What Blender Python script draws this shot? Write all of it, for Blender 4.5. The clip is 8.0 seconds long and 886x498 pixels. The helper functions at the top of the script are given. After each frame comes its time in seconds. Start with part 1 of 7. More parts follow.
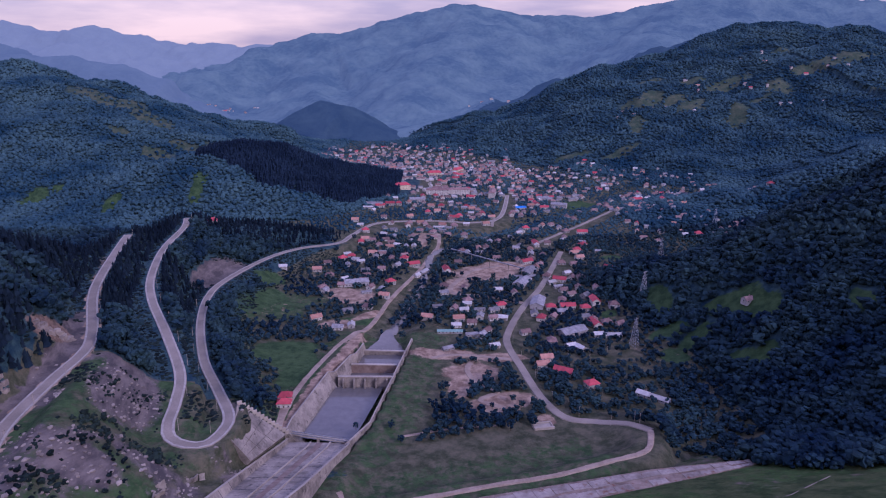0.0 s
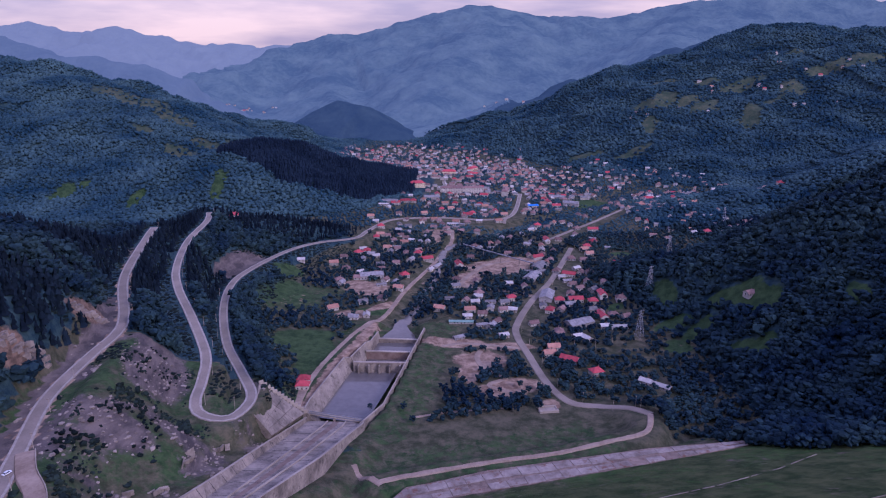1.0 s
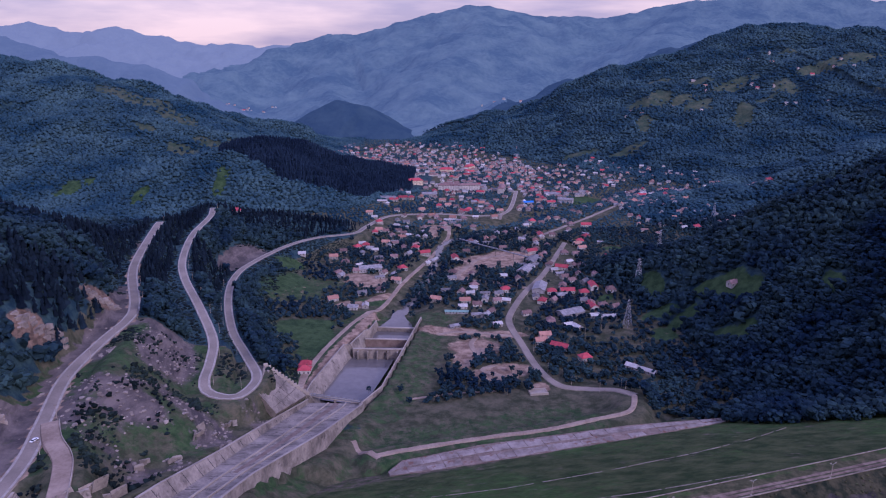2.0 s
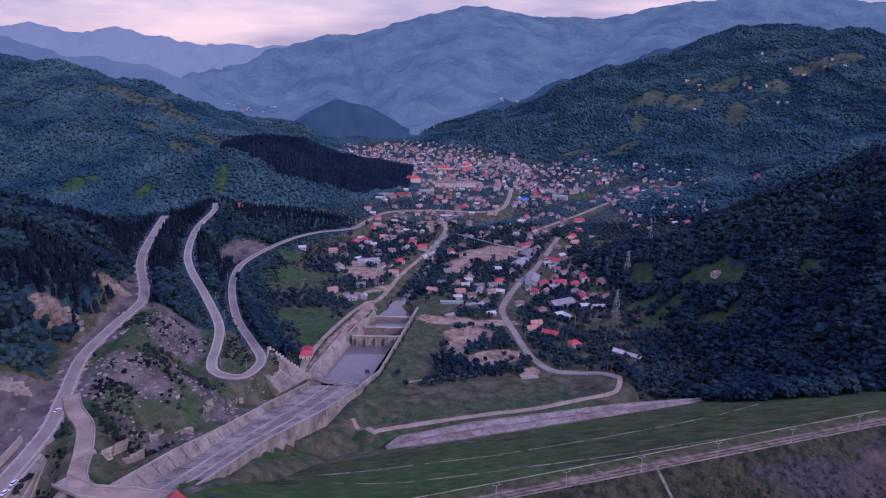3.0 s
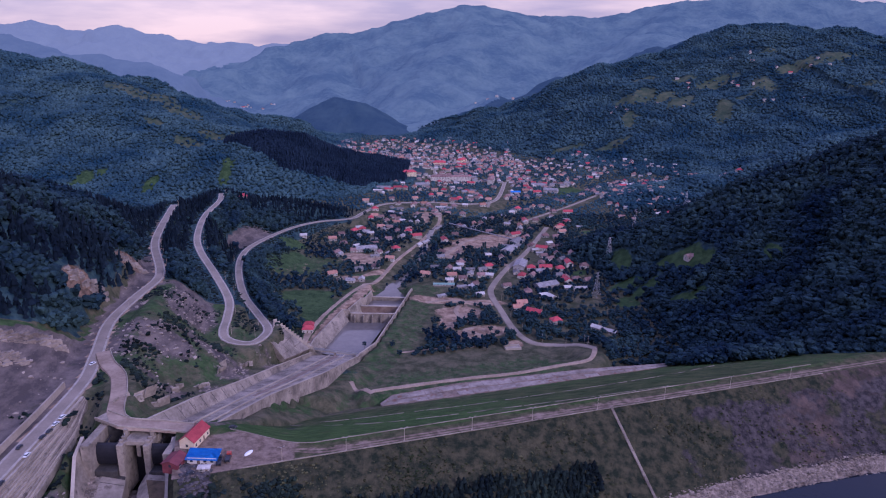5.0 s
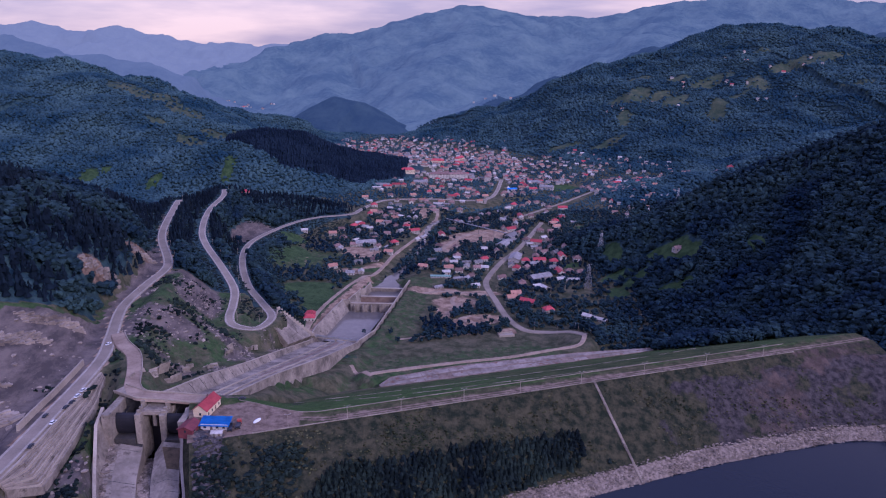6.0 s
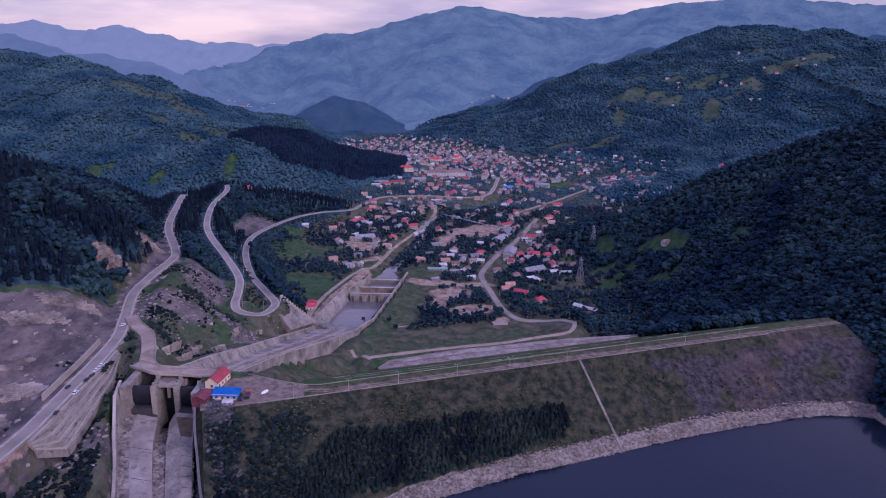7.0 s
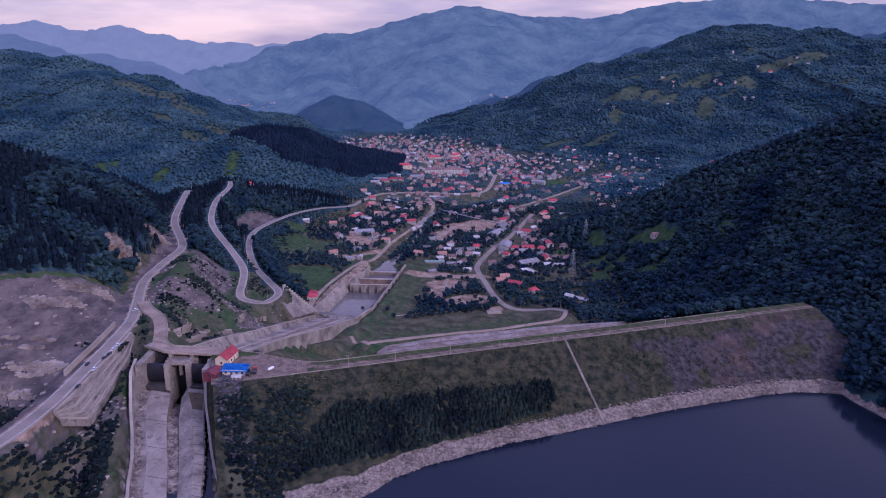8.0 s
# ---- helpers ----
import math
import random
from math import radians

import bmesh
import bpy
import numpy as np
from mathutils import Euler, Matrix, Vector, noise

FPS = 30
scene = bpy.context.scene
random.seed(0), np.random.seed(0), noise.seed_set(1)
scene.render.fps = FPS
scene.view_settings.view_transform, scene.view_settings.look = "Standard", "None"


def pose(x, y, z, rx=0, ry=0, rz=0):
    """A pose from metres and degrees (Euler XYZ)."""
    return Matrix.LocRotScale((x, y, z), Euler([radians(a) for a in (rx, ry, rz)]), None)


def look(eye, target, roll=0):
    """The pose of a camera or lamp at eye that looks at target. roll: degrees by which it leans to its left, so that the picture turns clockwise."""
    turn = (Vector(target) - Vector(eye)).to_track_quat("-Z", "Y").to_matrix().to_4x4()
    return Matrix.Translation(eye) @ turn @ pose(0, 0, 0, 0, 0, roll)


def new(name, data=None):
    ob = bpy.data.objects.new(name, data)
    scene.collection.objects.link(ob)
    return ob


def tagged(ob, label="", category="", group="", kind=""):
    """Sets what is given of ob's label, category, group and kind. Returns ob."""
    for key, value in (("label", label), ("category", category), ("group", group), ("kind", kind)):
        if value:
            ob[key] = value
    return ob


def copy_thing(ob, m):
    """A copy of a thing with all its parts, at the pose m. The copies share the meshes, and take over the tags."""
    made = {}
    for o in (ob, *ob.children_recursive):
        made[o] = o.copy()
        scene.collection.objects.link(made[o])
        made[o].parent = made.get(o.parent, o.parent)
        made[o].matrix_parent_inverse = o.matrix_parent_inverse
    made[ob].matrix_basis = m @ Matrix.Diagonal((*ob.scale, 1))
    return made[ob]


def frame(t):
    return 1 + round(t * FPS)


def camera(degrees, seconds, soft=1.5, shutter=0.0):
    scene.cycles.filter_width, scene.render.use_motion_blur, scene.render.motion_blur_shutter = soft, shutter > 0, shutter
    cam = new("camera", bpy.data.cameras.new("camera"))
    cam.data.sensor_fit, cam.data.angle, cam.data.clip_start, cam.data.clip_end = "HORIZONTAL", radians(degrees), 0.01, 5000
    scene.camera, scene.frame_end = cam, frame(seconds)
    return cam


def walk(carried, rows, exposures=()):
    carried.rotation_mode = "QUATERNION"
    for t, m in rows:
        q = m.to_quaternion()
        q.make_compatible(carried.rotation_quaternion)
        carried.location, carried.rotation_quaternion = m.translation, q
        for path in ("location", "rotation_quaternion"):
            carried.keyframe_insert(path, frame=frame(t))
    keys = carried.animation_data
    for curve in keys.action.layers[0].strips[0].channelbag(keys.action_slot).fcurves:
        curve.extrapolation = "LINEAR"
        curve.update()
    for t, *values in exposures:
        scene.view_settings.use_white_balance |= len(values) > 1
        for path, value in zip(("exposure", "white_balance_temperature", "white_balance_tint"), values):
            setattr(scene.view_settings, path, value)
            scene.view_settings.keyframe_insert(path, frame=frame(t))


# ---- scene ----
cam = camera(66, 8.0, 1.15)
PATH = [
    (0, (-28.21, 236.57, 193.04), (-26.885, 332.635, 165.282), 0.51),
    (0.5, (-26.63, 221.41, 193.17), (-26.736, 317.498, 165.470), 0.55),
    (1, (-25.00, 207.69, 193.15), (-25.911, 303.779, 165.480), 0.57),
    (1.5, (-22.91, 193.29, 193.48), (-23.787, 289.370, 165.779), 0.53),
    (3, (-17.86, 147.65, 192.84), (-18.399, 243.753, 165.195), 0.59),
    (3.5, (-15.60, 133.77, 192.67), (-16.106, 229.846, 164.950), 0.59),
    (4, (-14.13, 118.99, 192.74), (-14.528, 215.057, 164.973), 0.64),
    (4.5, (-11.95, 104.58, 192.98), (-12.329, 200.626, 165.136), 0.67),
    (6, (-6.44, 60.50, 191.82), (-6.684, 156.551, 164.010), 0.60),
    (6.5, (-5.20, 45.14, 191.47), (-5.366, 141.204, 163.684), 0.68),
    (7, (-4.01, 30.44, 190.59), (-4.056, 126.517, 162.863), 0.80),
    (7.5, (-1.93, 15.03, 190.72), (-1.960, 111.102, 162.972), 0.83),
    (8, (0.00, 0.00, 190.57), (-0.000, 96.062, 162.785), 0.71),
]
walk(cam, [(t, look(eye, target, roll)) for t, eye, target, roll in PATH], [(0, 0.90, 5060, 41)])

# ---- world, sun and exposure ----
world = bpy.data.worlds.new("dusk_sky")
scene.world = world
world.use_nodes = True
wt = world.node_tree
wt.nodes.clear()
w_out = wt.nodes.new("ShaderNodeOutputWorld")
w_sky = wt.nodes.new("ShaderNodeTexSky")
w_sky.sky_type = "NISHITA"
w_sky.sun_disc = False
w_sky.sun_elevation, w_sky.sun_rotation = radians(31), radians(135)
w_sky.dust_density, w_sky.ozone_density = 2.0, 2.0
w_bg = wt.nodes.new("ShaderNodeBackground")
w_bg.inputs["Strength"].default_value = 0.06
w_cloud = wt.nodes.new("ShaderNodeBackground")
w_cloud.inputs["Strength"].default_value = 0.85
w_co = wt.nodes.new("ShaderNodeTexCoord")
w_map = wt.nodes.new("ShaderNodeMapping")
w_map.inputs["Scale"].default_value = (2.0, 2.0, 13.0)
w_noise = wt.nodes.new("ShaderNodeTexNoise")
w_noise.inputs["Scale"].default_value = 1.25
w_noise.inputs["Detail"].default_value = 7.0
w_noise.inputs["Roughness"].default_value = 0.55
w_ramp = wt.nodes.new("ShaderNodeValToRGB")
w_ramp.color_ramp.elements[0].position, w_ramp.color_ramp.elements[0].color = 0.41, (0.36, 0.29, 0.275, 1)
w_ramp.color_ramp.elements[1].position, w_ramp.color_ramp.elements[1].color = 0.63, (0.75, 0.545, 0.38, 1)
w_high = wt.nodes.new("ShaderNodeValToRGB")
w_high.color_ramp.elements[0].position, w_high.color_ramp.elements[0].color = 0.30, (0.24, 0.27, 0.50, 1)
w_high.color_ramp.elements[1].position, w_high.color_ramp.elements[1].color = 0.70, (0.62, 0.64, 0.95, 1)
w_split = wt.nodes.new("ShaderNodeSeparateXYZ")
w_rise = wt.nodes.new("ShaderNodeMapRange")
w_rise.inputs["From Min"].default_value, w_rise.inputs["From Max"].default_value = 0.24, 0.60
w_both = wt.nodes.new("ShaderNodeMix")
w_both.data_type = "RGBA"
w_mix = wt.nodes.new("ShaderNodeMixShader")
w_mix.inputs[0].default_value = 0.8
wt.links.new(w_co.outputs["Generated"], w_map.inputs["Vector"])
wt.links.new(w_co.outputs["Generated"], w_split.inputs["Vector"])
wt.links.new(w_split.outputs["Z"], w_rise.inputs["Value"])
wt.links.new(w_map.outputs["Vector"], w_noise.inputs["Vector"])
wt.links.new(w_noise.outputs["Fac"], w_ramp.inputs["Fac"])
wt.links.new(w_noise.outputs["Fac"], w_high.inputs["Fac"])
wt.links.new(w_rise.outputs["Result"], w_both.inputs["Factor"])
wt.links.new(w_ramp.outputs["Color"], w_both.inputs["A"])
wt.links.new(w_high.outputs["Color"], w_both.inputs["B"])
wt.links.new(w_both.outputs["Result"], w_cloud.inputs["Color"])
wt.links.new(w_sky.outputs["Color"], w_bg.inputs["Color"])
wt.links.new(w_bg.outputs["Background"], w_mix.inputs[1])
wt.links.new(w_cloud.outputs["Background"], w_mix.inputs[2])
wt.links.new(w_mix.outputs["Shader"], w_out.inputs["Surface"])

sun = new("sun", bpy.data.lights.new("sun", "SUN"))
sun.data.energy, sun.data.angle, sun.data.color = 1.0, radians(12), (1.0, 0.88, 0.8)
sun.matrix_world = look((520, 60, 430), (0, 600, 0))

# ---- materials ----
def material(name, low, high, scale=0.05, fine=0.6, rough=0.9, bump=0.3, speck=None, speck_at=0.62, random_by=None, spread=0.35, metal=0.0, gloss=0.25, glow=None):
    """Two colours mixed by a broad noise, mottled by a fine one, with relief; random_by 'island' or 'object' varies the brightness from piece to piece."""
    m = bpy.data.materials.new(name)
    m.use_nodes = True
    nt = m.node_tree
    n, l = nt.nodes, nt.links
    shader = n["Principled BSDF"]
    shader.inputs["Roughness"].default_value = rough
    shader.inputs["Metallic"].default_value = metal
    shader.inputs["Specular IOR Level"].default_value = gloss
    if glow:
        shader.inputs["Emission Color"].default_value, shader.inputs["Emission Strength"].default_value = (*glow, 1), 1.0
    geo = n.new("ShaderNodeNewGeometry")
    broad = n.new("ShaderNodeTexNoise")
    broad.inputs["Scale"].default_value, broad.inputs["Detail"].default_value = scale, 5
    small = n.new("ShaderNodeTexNoise")
    small.inputs["Scale"].default_value, small.inputs["Detail"].default_value = fine, 6
    small.inputs["Roughness"].default_value = 0.65
    for t in (broad, small):
        l.new(geo.outputs["Position"], t.inputs["Vector"])
    both = n.new("ShaderNodeMath")
    both.operation = "MULTIPLY_ADD"
    l.new(small.outputs["Fac"], both.inputs[0])
    both.inputs[1].default_value = 0.55
    l.new(broad.outputs["Fac"], both.inputs[2])
    ramp = n.new("ShaderNodeValToRGB")
    ramp.color_ramp.elements[0].position, ramp.color_ramp.elements[0].color = 0.58, (*low, 1)
    ramp.color_ramp.elements[1].position, ramp.color_ramp.elements[1].color = 0.98, (*high, 1)
    l.new(both.outputs[0], ramp.inputs["Fac"])
    colour = ramp.outputs["Color"]
    if speck:
        fleck = n.new("ShaderNodeTexNoise")
        fleck.inputs["Scale"].default_value, fleck.inputs["Detail"].default_value = fine * 0.45, 8
        fleck.inputs["Roughness"].default_value = 0.7
        l.new(geo.outputs["Position"], fleck.inputs["Vector"])
        cut = n.new("ShaderNodeMapRange")
        cut.inputs["From Min"].default_value, cut.inputs["From Max"].default_value = speck_at, speck_at + 0.1
        l.new(fleck.outputs["Fac"], cut.inputs["Value"])
        mix = n.new("ShaderNodeMix")
        mix.data_type = "RGBA"
        l.new(cut.outputs["Result"], mix.inputs["Factor"])
        l.new(colour, mix.inputs["A"])
        mix.inputs["B"].default_value = (*speck, 1)
        colour = mix.outputs["Result"]
    if random_by:
        value = geo.outputs["Random Per Island"]
        if random_by == "object":
            value = n.new("ShaderNodeObjectInfo").outputs["Random"]
        vary = n.new("ShaderNodeMapRange")
        vary.inputs["To Min"].default_value, vary.inputs["To Max"].default_value = 1 - spread, 1 + spread
        l.new(value, vary.inputs["Value"])
        hsv = n.new("ShaderNodeHueSaturation")
        l.new(vary.outputs["Result"], hsv.inputs["Value"])
        l.new(colour, hsv.inputs["Color"])
        colour = hsv.outputs["Color"]
    l.new(colour, shader.inputs["Base Color"])
    if bump:
        b = n.new("ShaderNodeBump")
        b.inputs["Strength"].default_value, b.inputs["Distance"].default_value = bump, 0.5 / fine
        l.new(both.outputs[0], b.inputs["Height"])
        l.new(b.outputs["Normal"], shader.inputs["Normal"])
    return m


def layered(name, layers, base, rough=0.95, bump=0.5):
    """A ground whose layers (attribute, material colours low and high, noise size) lie over one another where their attribute says."""
    m = bpy.data.materials.new(name)
    m.use_nodes = True
    nt = m.node_tree
    n, l = nt.nodes, nt.links
    shader = n["Principled BSDF"]
    shader.inputs["Roughness"].default_value = rough
    shader.inputs["Specular IOR Level"].default_value = 0.15
    geo = n.new("ShaderNodeNewGeometry")
    height = None

    def tone(low, high, size, stretch=(1, 1, 1)):
        nonlocal height
        mp = n.new("ShaderNodeMapping")
        mp.inputs["Scale"].default_value = stretch
        l.new(geo.outputs["Position"], mp.inputs["Vector"])
        broad = n.new("ShaderNodeTexNoise")
        broad.inputs["Scale"].default_value, broad.inputs["Detail"].default_value = 1 / size, 9
        broad.inputs["Roughness"].default_value = 0.68
        l.new(mp.outputs["Vector"], broad.inputs["Vector"])
        ramp = n.new("ShaderNodeValToRGB")
        ramp.color_ramp.elements[0].position, ramp.color_ramp.elements[0].color = 0.40, (*low, 1)
        ramp.color_ramp.elements[1].position, ramp.color_ramp.elements[1].color = 0.62, (*high, 1)
        l.new(broad.outputs["Fac"], ramp.inputs["Fac"])
        height = broad.outputs["Fac"]
        return ramp.outputs["Color"]

    colour = tone(*base)
    edge = n.new("ShaderNodeTexNoise")
    edge.inputs["Scale"].default_value, edge.inputs["Detail"].default_value = 0.14, 8
    edge.inputs["Roughness"].default_value = 0.7
    l.new(geo.outputs["Position"], edge.inputs["Vector"])
    for attribute, *tones in layers:
        a = n.new("ShaderNodeAttribute")
        a.attribute_name = attribute
        add = n.new("ShaderNodeMath")
        add.operation = "ADD"
        l.new(a.outputs["Fac"], add.inputs[0])
        l.new(edge.outputs["Fac"], add.inputs[1])
        cut = n.new("ShaderNodeMapRange")
        cut.inputs["From Min"].default_value, cut.inputs["From Max"].default_value = 0.92, 1.08
        l.new(add.outputs[0], cut.inputs["Value"])
        mix = n.new("ShaderNodeMix")
        mix.data_type = "RGBA"
        l.new(cut.outputs["Result"], mix.inputs["Factor"])
        l.new(colour, mix.inputs["A"])
        l.new(tone(*tones), mix.inputs["B"])
        colour = mix.outputs["Result"]
    l.new(colour, shader.inputs["Base Color"])
    b = n.new("ShaderNodeBump")
    b.inputs["Strength"].default_value, b.inputs["Distance"].default_value = bump, 3.0
    l.new(edge.outputs["Fac"], b.inputs["Height"])
    l.new(b.outputs["Normal"], shader.inputs["Normal"])
    return m


GROUND = layered("hill_ground", [
    ("soil", (0.038, 0.044, 0.022), (0.115, 0.102, 0.062), 12),
    ("meadow", (0.022, 0.046, 0.016), (0.054, 0.090, 0.032), 9),
    ("field", (0.034, 0.056, 0.034), (0.080, 0.090, 0.054), 22),
    ("rock", (0.066, 0.055, 0.052), (0.165, 0.132, 0.112), 13, (0.6, 0.6, 2.2)),
    ("clay", (0.10, 0.066, 0.045), (0.25, 0.165, 0.11), 7, (1, 1, 2)),
    ("dirt", (0.17, 0.108, 0.072), (0.41, 0.29, 0.195), 10),
    ("shore", (0.12, 0.095, 0.075), (0.30, 0.24, 0.19), 3),
], ((0.010, 0.030, 0.044), (0.044, 0.080, 0.076), 9))
DAM_GRASS = layered("dam_grass", [("lush", (0.026, 0.058, 0.012), (0.060, 0.106, 0.026), 9), ("bare", (0.085, 0.068, 0.046), (0.16, 0.125, 0.09), 6)], ((0.024, 0.042, 0.011), (0.076, 0.088, 0.032), 12), 0.95, 0.4)
DAM_FACE = layered("dam_riprap", [
    ("stones", (0.022, 0.020, 0.021), (0.080, 0.067, 0.063), 4),
    ("rust", (0.045, 0.034, 0.028), (0.11, 0.078, 0.064), 9),
    ("shore", (0.12, 0.095, 0.075), (0.30, 0.24, 0.19), 2.2),
], ((0.013, 0.019, 0.011), (0.064, 0.058, 0.032), 5))
ASPHALT = material("worn_asphalt", (0.19, 0.155, 0.118), (0.30, 0.242, 0.185), 0.05, 0.9, 0.85, 0.1)
PAINT = material("road_paint", (0.27, 0.23, 0.185), (0.40, 0.35, 0.29), 0.3, 2.0, 0.7, 0.0)
GRAVEL = material("pale_gravel", (0.21, 0.15, 0.105), (0.37, 0.28, 0.205), 0.08, 0.5, 0.95, 0.2)
APRON_SMOOTH = material("streaked_concrete", (0.17, 0.14, 0.11), (0.36, 0.30, 0.24), 0.06, 0.3, 0.9, 0.2, speck=(0.12, 0.095, 0.075), speck_at=0.58)
CONCRETE = material("weathered_concrete", (0.13, 0.108, 0.086), (0.36, 0.30, 0.235), 0.07, 0.45, 0.9, 0.25, speck=(0.085, 0.07, 0.058), speck_at=0.57)
PALE = material("pale_concrete", (0.26, 0.215, 0.165), (0.42, 0.355, 0.28), 0.05, 0.6, 0.9, 0.15, speck=(0.26, 0.15, 0.10), speck_at=0.63)
DARK_STEEL = material("dark_gate_steel", (0.010, 0.010, 0.014), (0.022, 0.021, 0.026), 0.2, 1.5, 0.6, 0.05)
BOULDER = material("dark_boulder", (0.025, 0.023, 0.028), (0.11, 0.095, 0.09), 0.2, 0.8, 0.95, 0.5, random_by="island", spread=0.4)
LEAVES = material("broadleaf_leaves", (0.006, 0.016, 0.031), (0.030, 0.056, 0.056), 0.016, 0.6, 0.75, 0.7, random_by="island", spread=0.36, gloss=0.04)
NEEDLES = material("spruce_needles", (0.004, 0.008, 0.015), (0.012, 0.021, 0.030), 0.02, 0.5, 0.8, 0.5, random_by="island", spread=0.35, gloss=0.04)
# Lighter, bluer copy of NEEDLES: distance haze on the spur is mixed into its colour.
HAZE_NEEDLES = material("hazy_spruce_needles", (0.007, 0.014, 0.028), (0.017, 0.030, 0.050), 0.015, 0.3, 0.8, 0.5, random_by="island", spread=0.22, gloss=0.04)
SCRUB = material("dark_scrub_leaves", (0.005, 0.009, 0.012), (0.022, 0.034, 0.026), 0.03, 0.7, 0.8, 0.6, random_by="island", spread=0.45, gloss=0.04)
# Aerial haze over the hills is put into these bluer, lighter leaf colours.
HAZE_LEAVES = material("hazy_hill_wood", (0.012, 0.037, 0.060), (0.058, 0.106, 0.112), 0.010, 0.35, 0.85, 0.6, random_by="island", spread=0.18, gloss=0.04)
# Backdrop slopes: distance haze is painted in with bluish tones and a faint emission.
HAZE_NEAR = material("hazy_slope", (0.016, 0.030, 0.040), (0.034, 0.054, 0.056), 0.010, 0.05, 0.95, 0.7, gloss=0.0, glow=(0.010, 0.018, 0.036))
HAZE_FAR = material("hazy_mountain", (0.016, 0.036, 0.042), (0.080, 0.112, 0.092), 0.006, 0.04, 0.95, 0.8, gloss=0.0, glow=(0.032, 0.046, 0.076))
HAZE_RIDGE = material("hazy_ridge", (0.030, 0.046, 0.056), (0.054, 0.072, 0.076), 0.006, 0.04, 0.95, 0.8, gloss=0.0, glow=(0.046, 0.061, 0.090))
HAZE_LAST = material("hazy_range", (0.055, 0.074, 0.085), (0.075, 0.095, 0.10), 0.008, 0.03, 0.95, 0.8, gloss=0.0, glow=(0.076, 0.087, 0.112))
CREST = layered("crest_surface", [("lush", (0.028, 0.052, 0.014), (0.062, 0.092, 0.028), 5), ("dirt", (0.12, 0.085, 0.062), (0.26, 0.19, 0.145), 5)], ((0.040, 0.046, 0.020), (0.10, 0.088, 0.046), 5))
ROOF_RED = material("red_roof", (0.30, 0.040, 0.050), (0.46, 0.070, 0.078), 0.3, 1.5, 0.6, 0.1, random_by="object", spread=0.3)
ROOF_TILE = material("old_tile_roof", (0.14, 0.085, 0.075), (0.26, 0.16, 0.14), 0.3, 1.5, 0.85, 0.2, random_by="object", spread=0.35)
ROOF_ORANGE = material("orange_tile_roof", (0.30, 0.14, 0.10), (0.40, 0.21, 0.15), 0.3, 1.5, 0.8, 0.2, random_by="object", spread=0.25)
ROOF_GREY = material("grey_sheet_roof", (0.13, 0.12, 0.115), (0.27, 0.25, 0.24), 0.3, 1.5, 0.6, 0.1, random_by="object", spread=0.4)
ROOF_WHITE = material("pale_sheet_roof", (0.32, 0.29, 0.26), (0.50, 0.46, 0.42), 0.3, 1.5, 0.5, 0.05, random_by="object", spread=0.25)
ROOF_BLUE = material("blue_sheet_roof", (0.02, 0.16, 0.50), (0.035, 0.22, 0.60), 0.3, 1.5, 0.45, 0.05)
ROOF_GREEN = material("green_sheet_roof", (0.14, 0.24, 0.20), (0.22, 0.33, 0.28), 0.3, 1.5, 0.6, 0.05)
ROOF_DARK = material("dark_red_roof", (0.12, 0.03, 0.04), (0.19, 0.05, 0.055), 0.3, 1.5, 0.7, 0.1)
PLASTER = material("pale_plaster", (0.32, 0.28, 0.24), (0.50, 0.46, 0.41), 0.4, 2.0, 0.9, 0.1, random_by="object", spread=0.3)
CREAM = material("cream_plaster", (0.58, 0.46, 0.30), (0.70, 0.57, 0.40), 0.4, 2.0, 0.9, 0.1)
GREY_WALL = material("grey_plaster", (0.24, 0.22, 0.21), (0.38, 0.35, 0.33), 0.4, 2.0, 0.9, 0.1, random_by="object", spread=0.25)
DARK_GLASS = material("dark_window_glass", (0.03, 0.035, 0.045), (0.05, 0.055, 0.065), 1.0, 3.0, 0.2, 0.0)
WOOD = material("weathered_wood", (0.10, 0.07, 0.05), (0.18, 0.13, 0.10), 0.6, 3.0, 0.9, 0.2)
STEEL = material("galvanised_steel", (0.30, 0.30, 0.31), (0.42, 0.42, 0.43), 0.5, 3.0, 0.5, 0.0, metal=0.6)
RUST = material("rust_stained_concrete", (0.15, 0.10, 0.075), (0.25, 0.18, 0.14), 0.2, 1.0, 0.9, 0.15)
STRATA = material("bedded_rock", (0.12, 0.095, 0.078), (0.36, 0.295, 0.235), 0.08, 0.5, 0.95, 0.6)
RUBBER = material("tyre_rubber", (0.02, 0.02, 0.02), (0.035, 0.035, 0.035), 1, 4, 0.9, 0.0)
CAR_WHITE = material("white_car_paint", (0.68, 0.68, 0.68), (0.74, 0.74, 0.74), 1, 4, 0.3, 0.0)
CAR_DARK = material("dark_car_paint", (0.02, 0.022, 0.03), (0.03, 0.032, 0.04), 1, 4, 0.3, 0.0)
CAR_RED = material("faded_red_paint", (0.32, 0.05, 0.04), (0.40, 0.08, 0.06), 1, 4, 0.4, 0.0)
BARK = material("tree_bark", (0.05, 0.04, 0.03), (0.10, 0.08, 0.06), 0.6, 4.0, 0.95, 0.3)
# Wet concrete, coloured darker still to paint shade in and below the gate bays.
WET_SHADE = material("wet_shaded_concrete", (0.02, 0.019, 0.02), (0.075, 0.068, 0.06), 0.12, 0.6, 0.5, 0.15)
RUBBLE_EARTH = material("rusty_rubble_earth", (0.12, 0.085, 0.062), (0.27, 0.20, 0.155), 0.12, 0.6, 0.95, 0.3, speck=(0.17, 0.085, 0.055), speck_at=0.55)
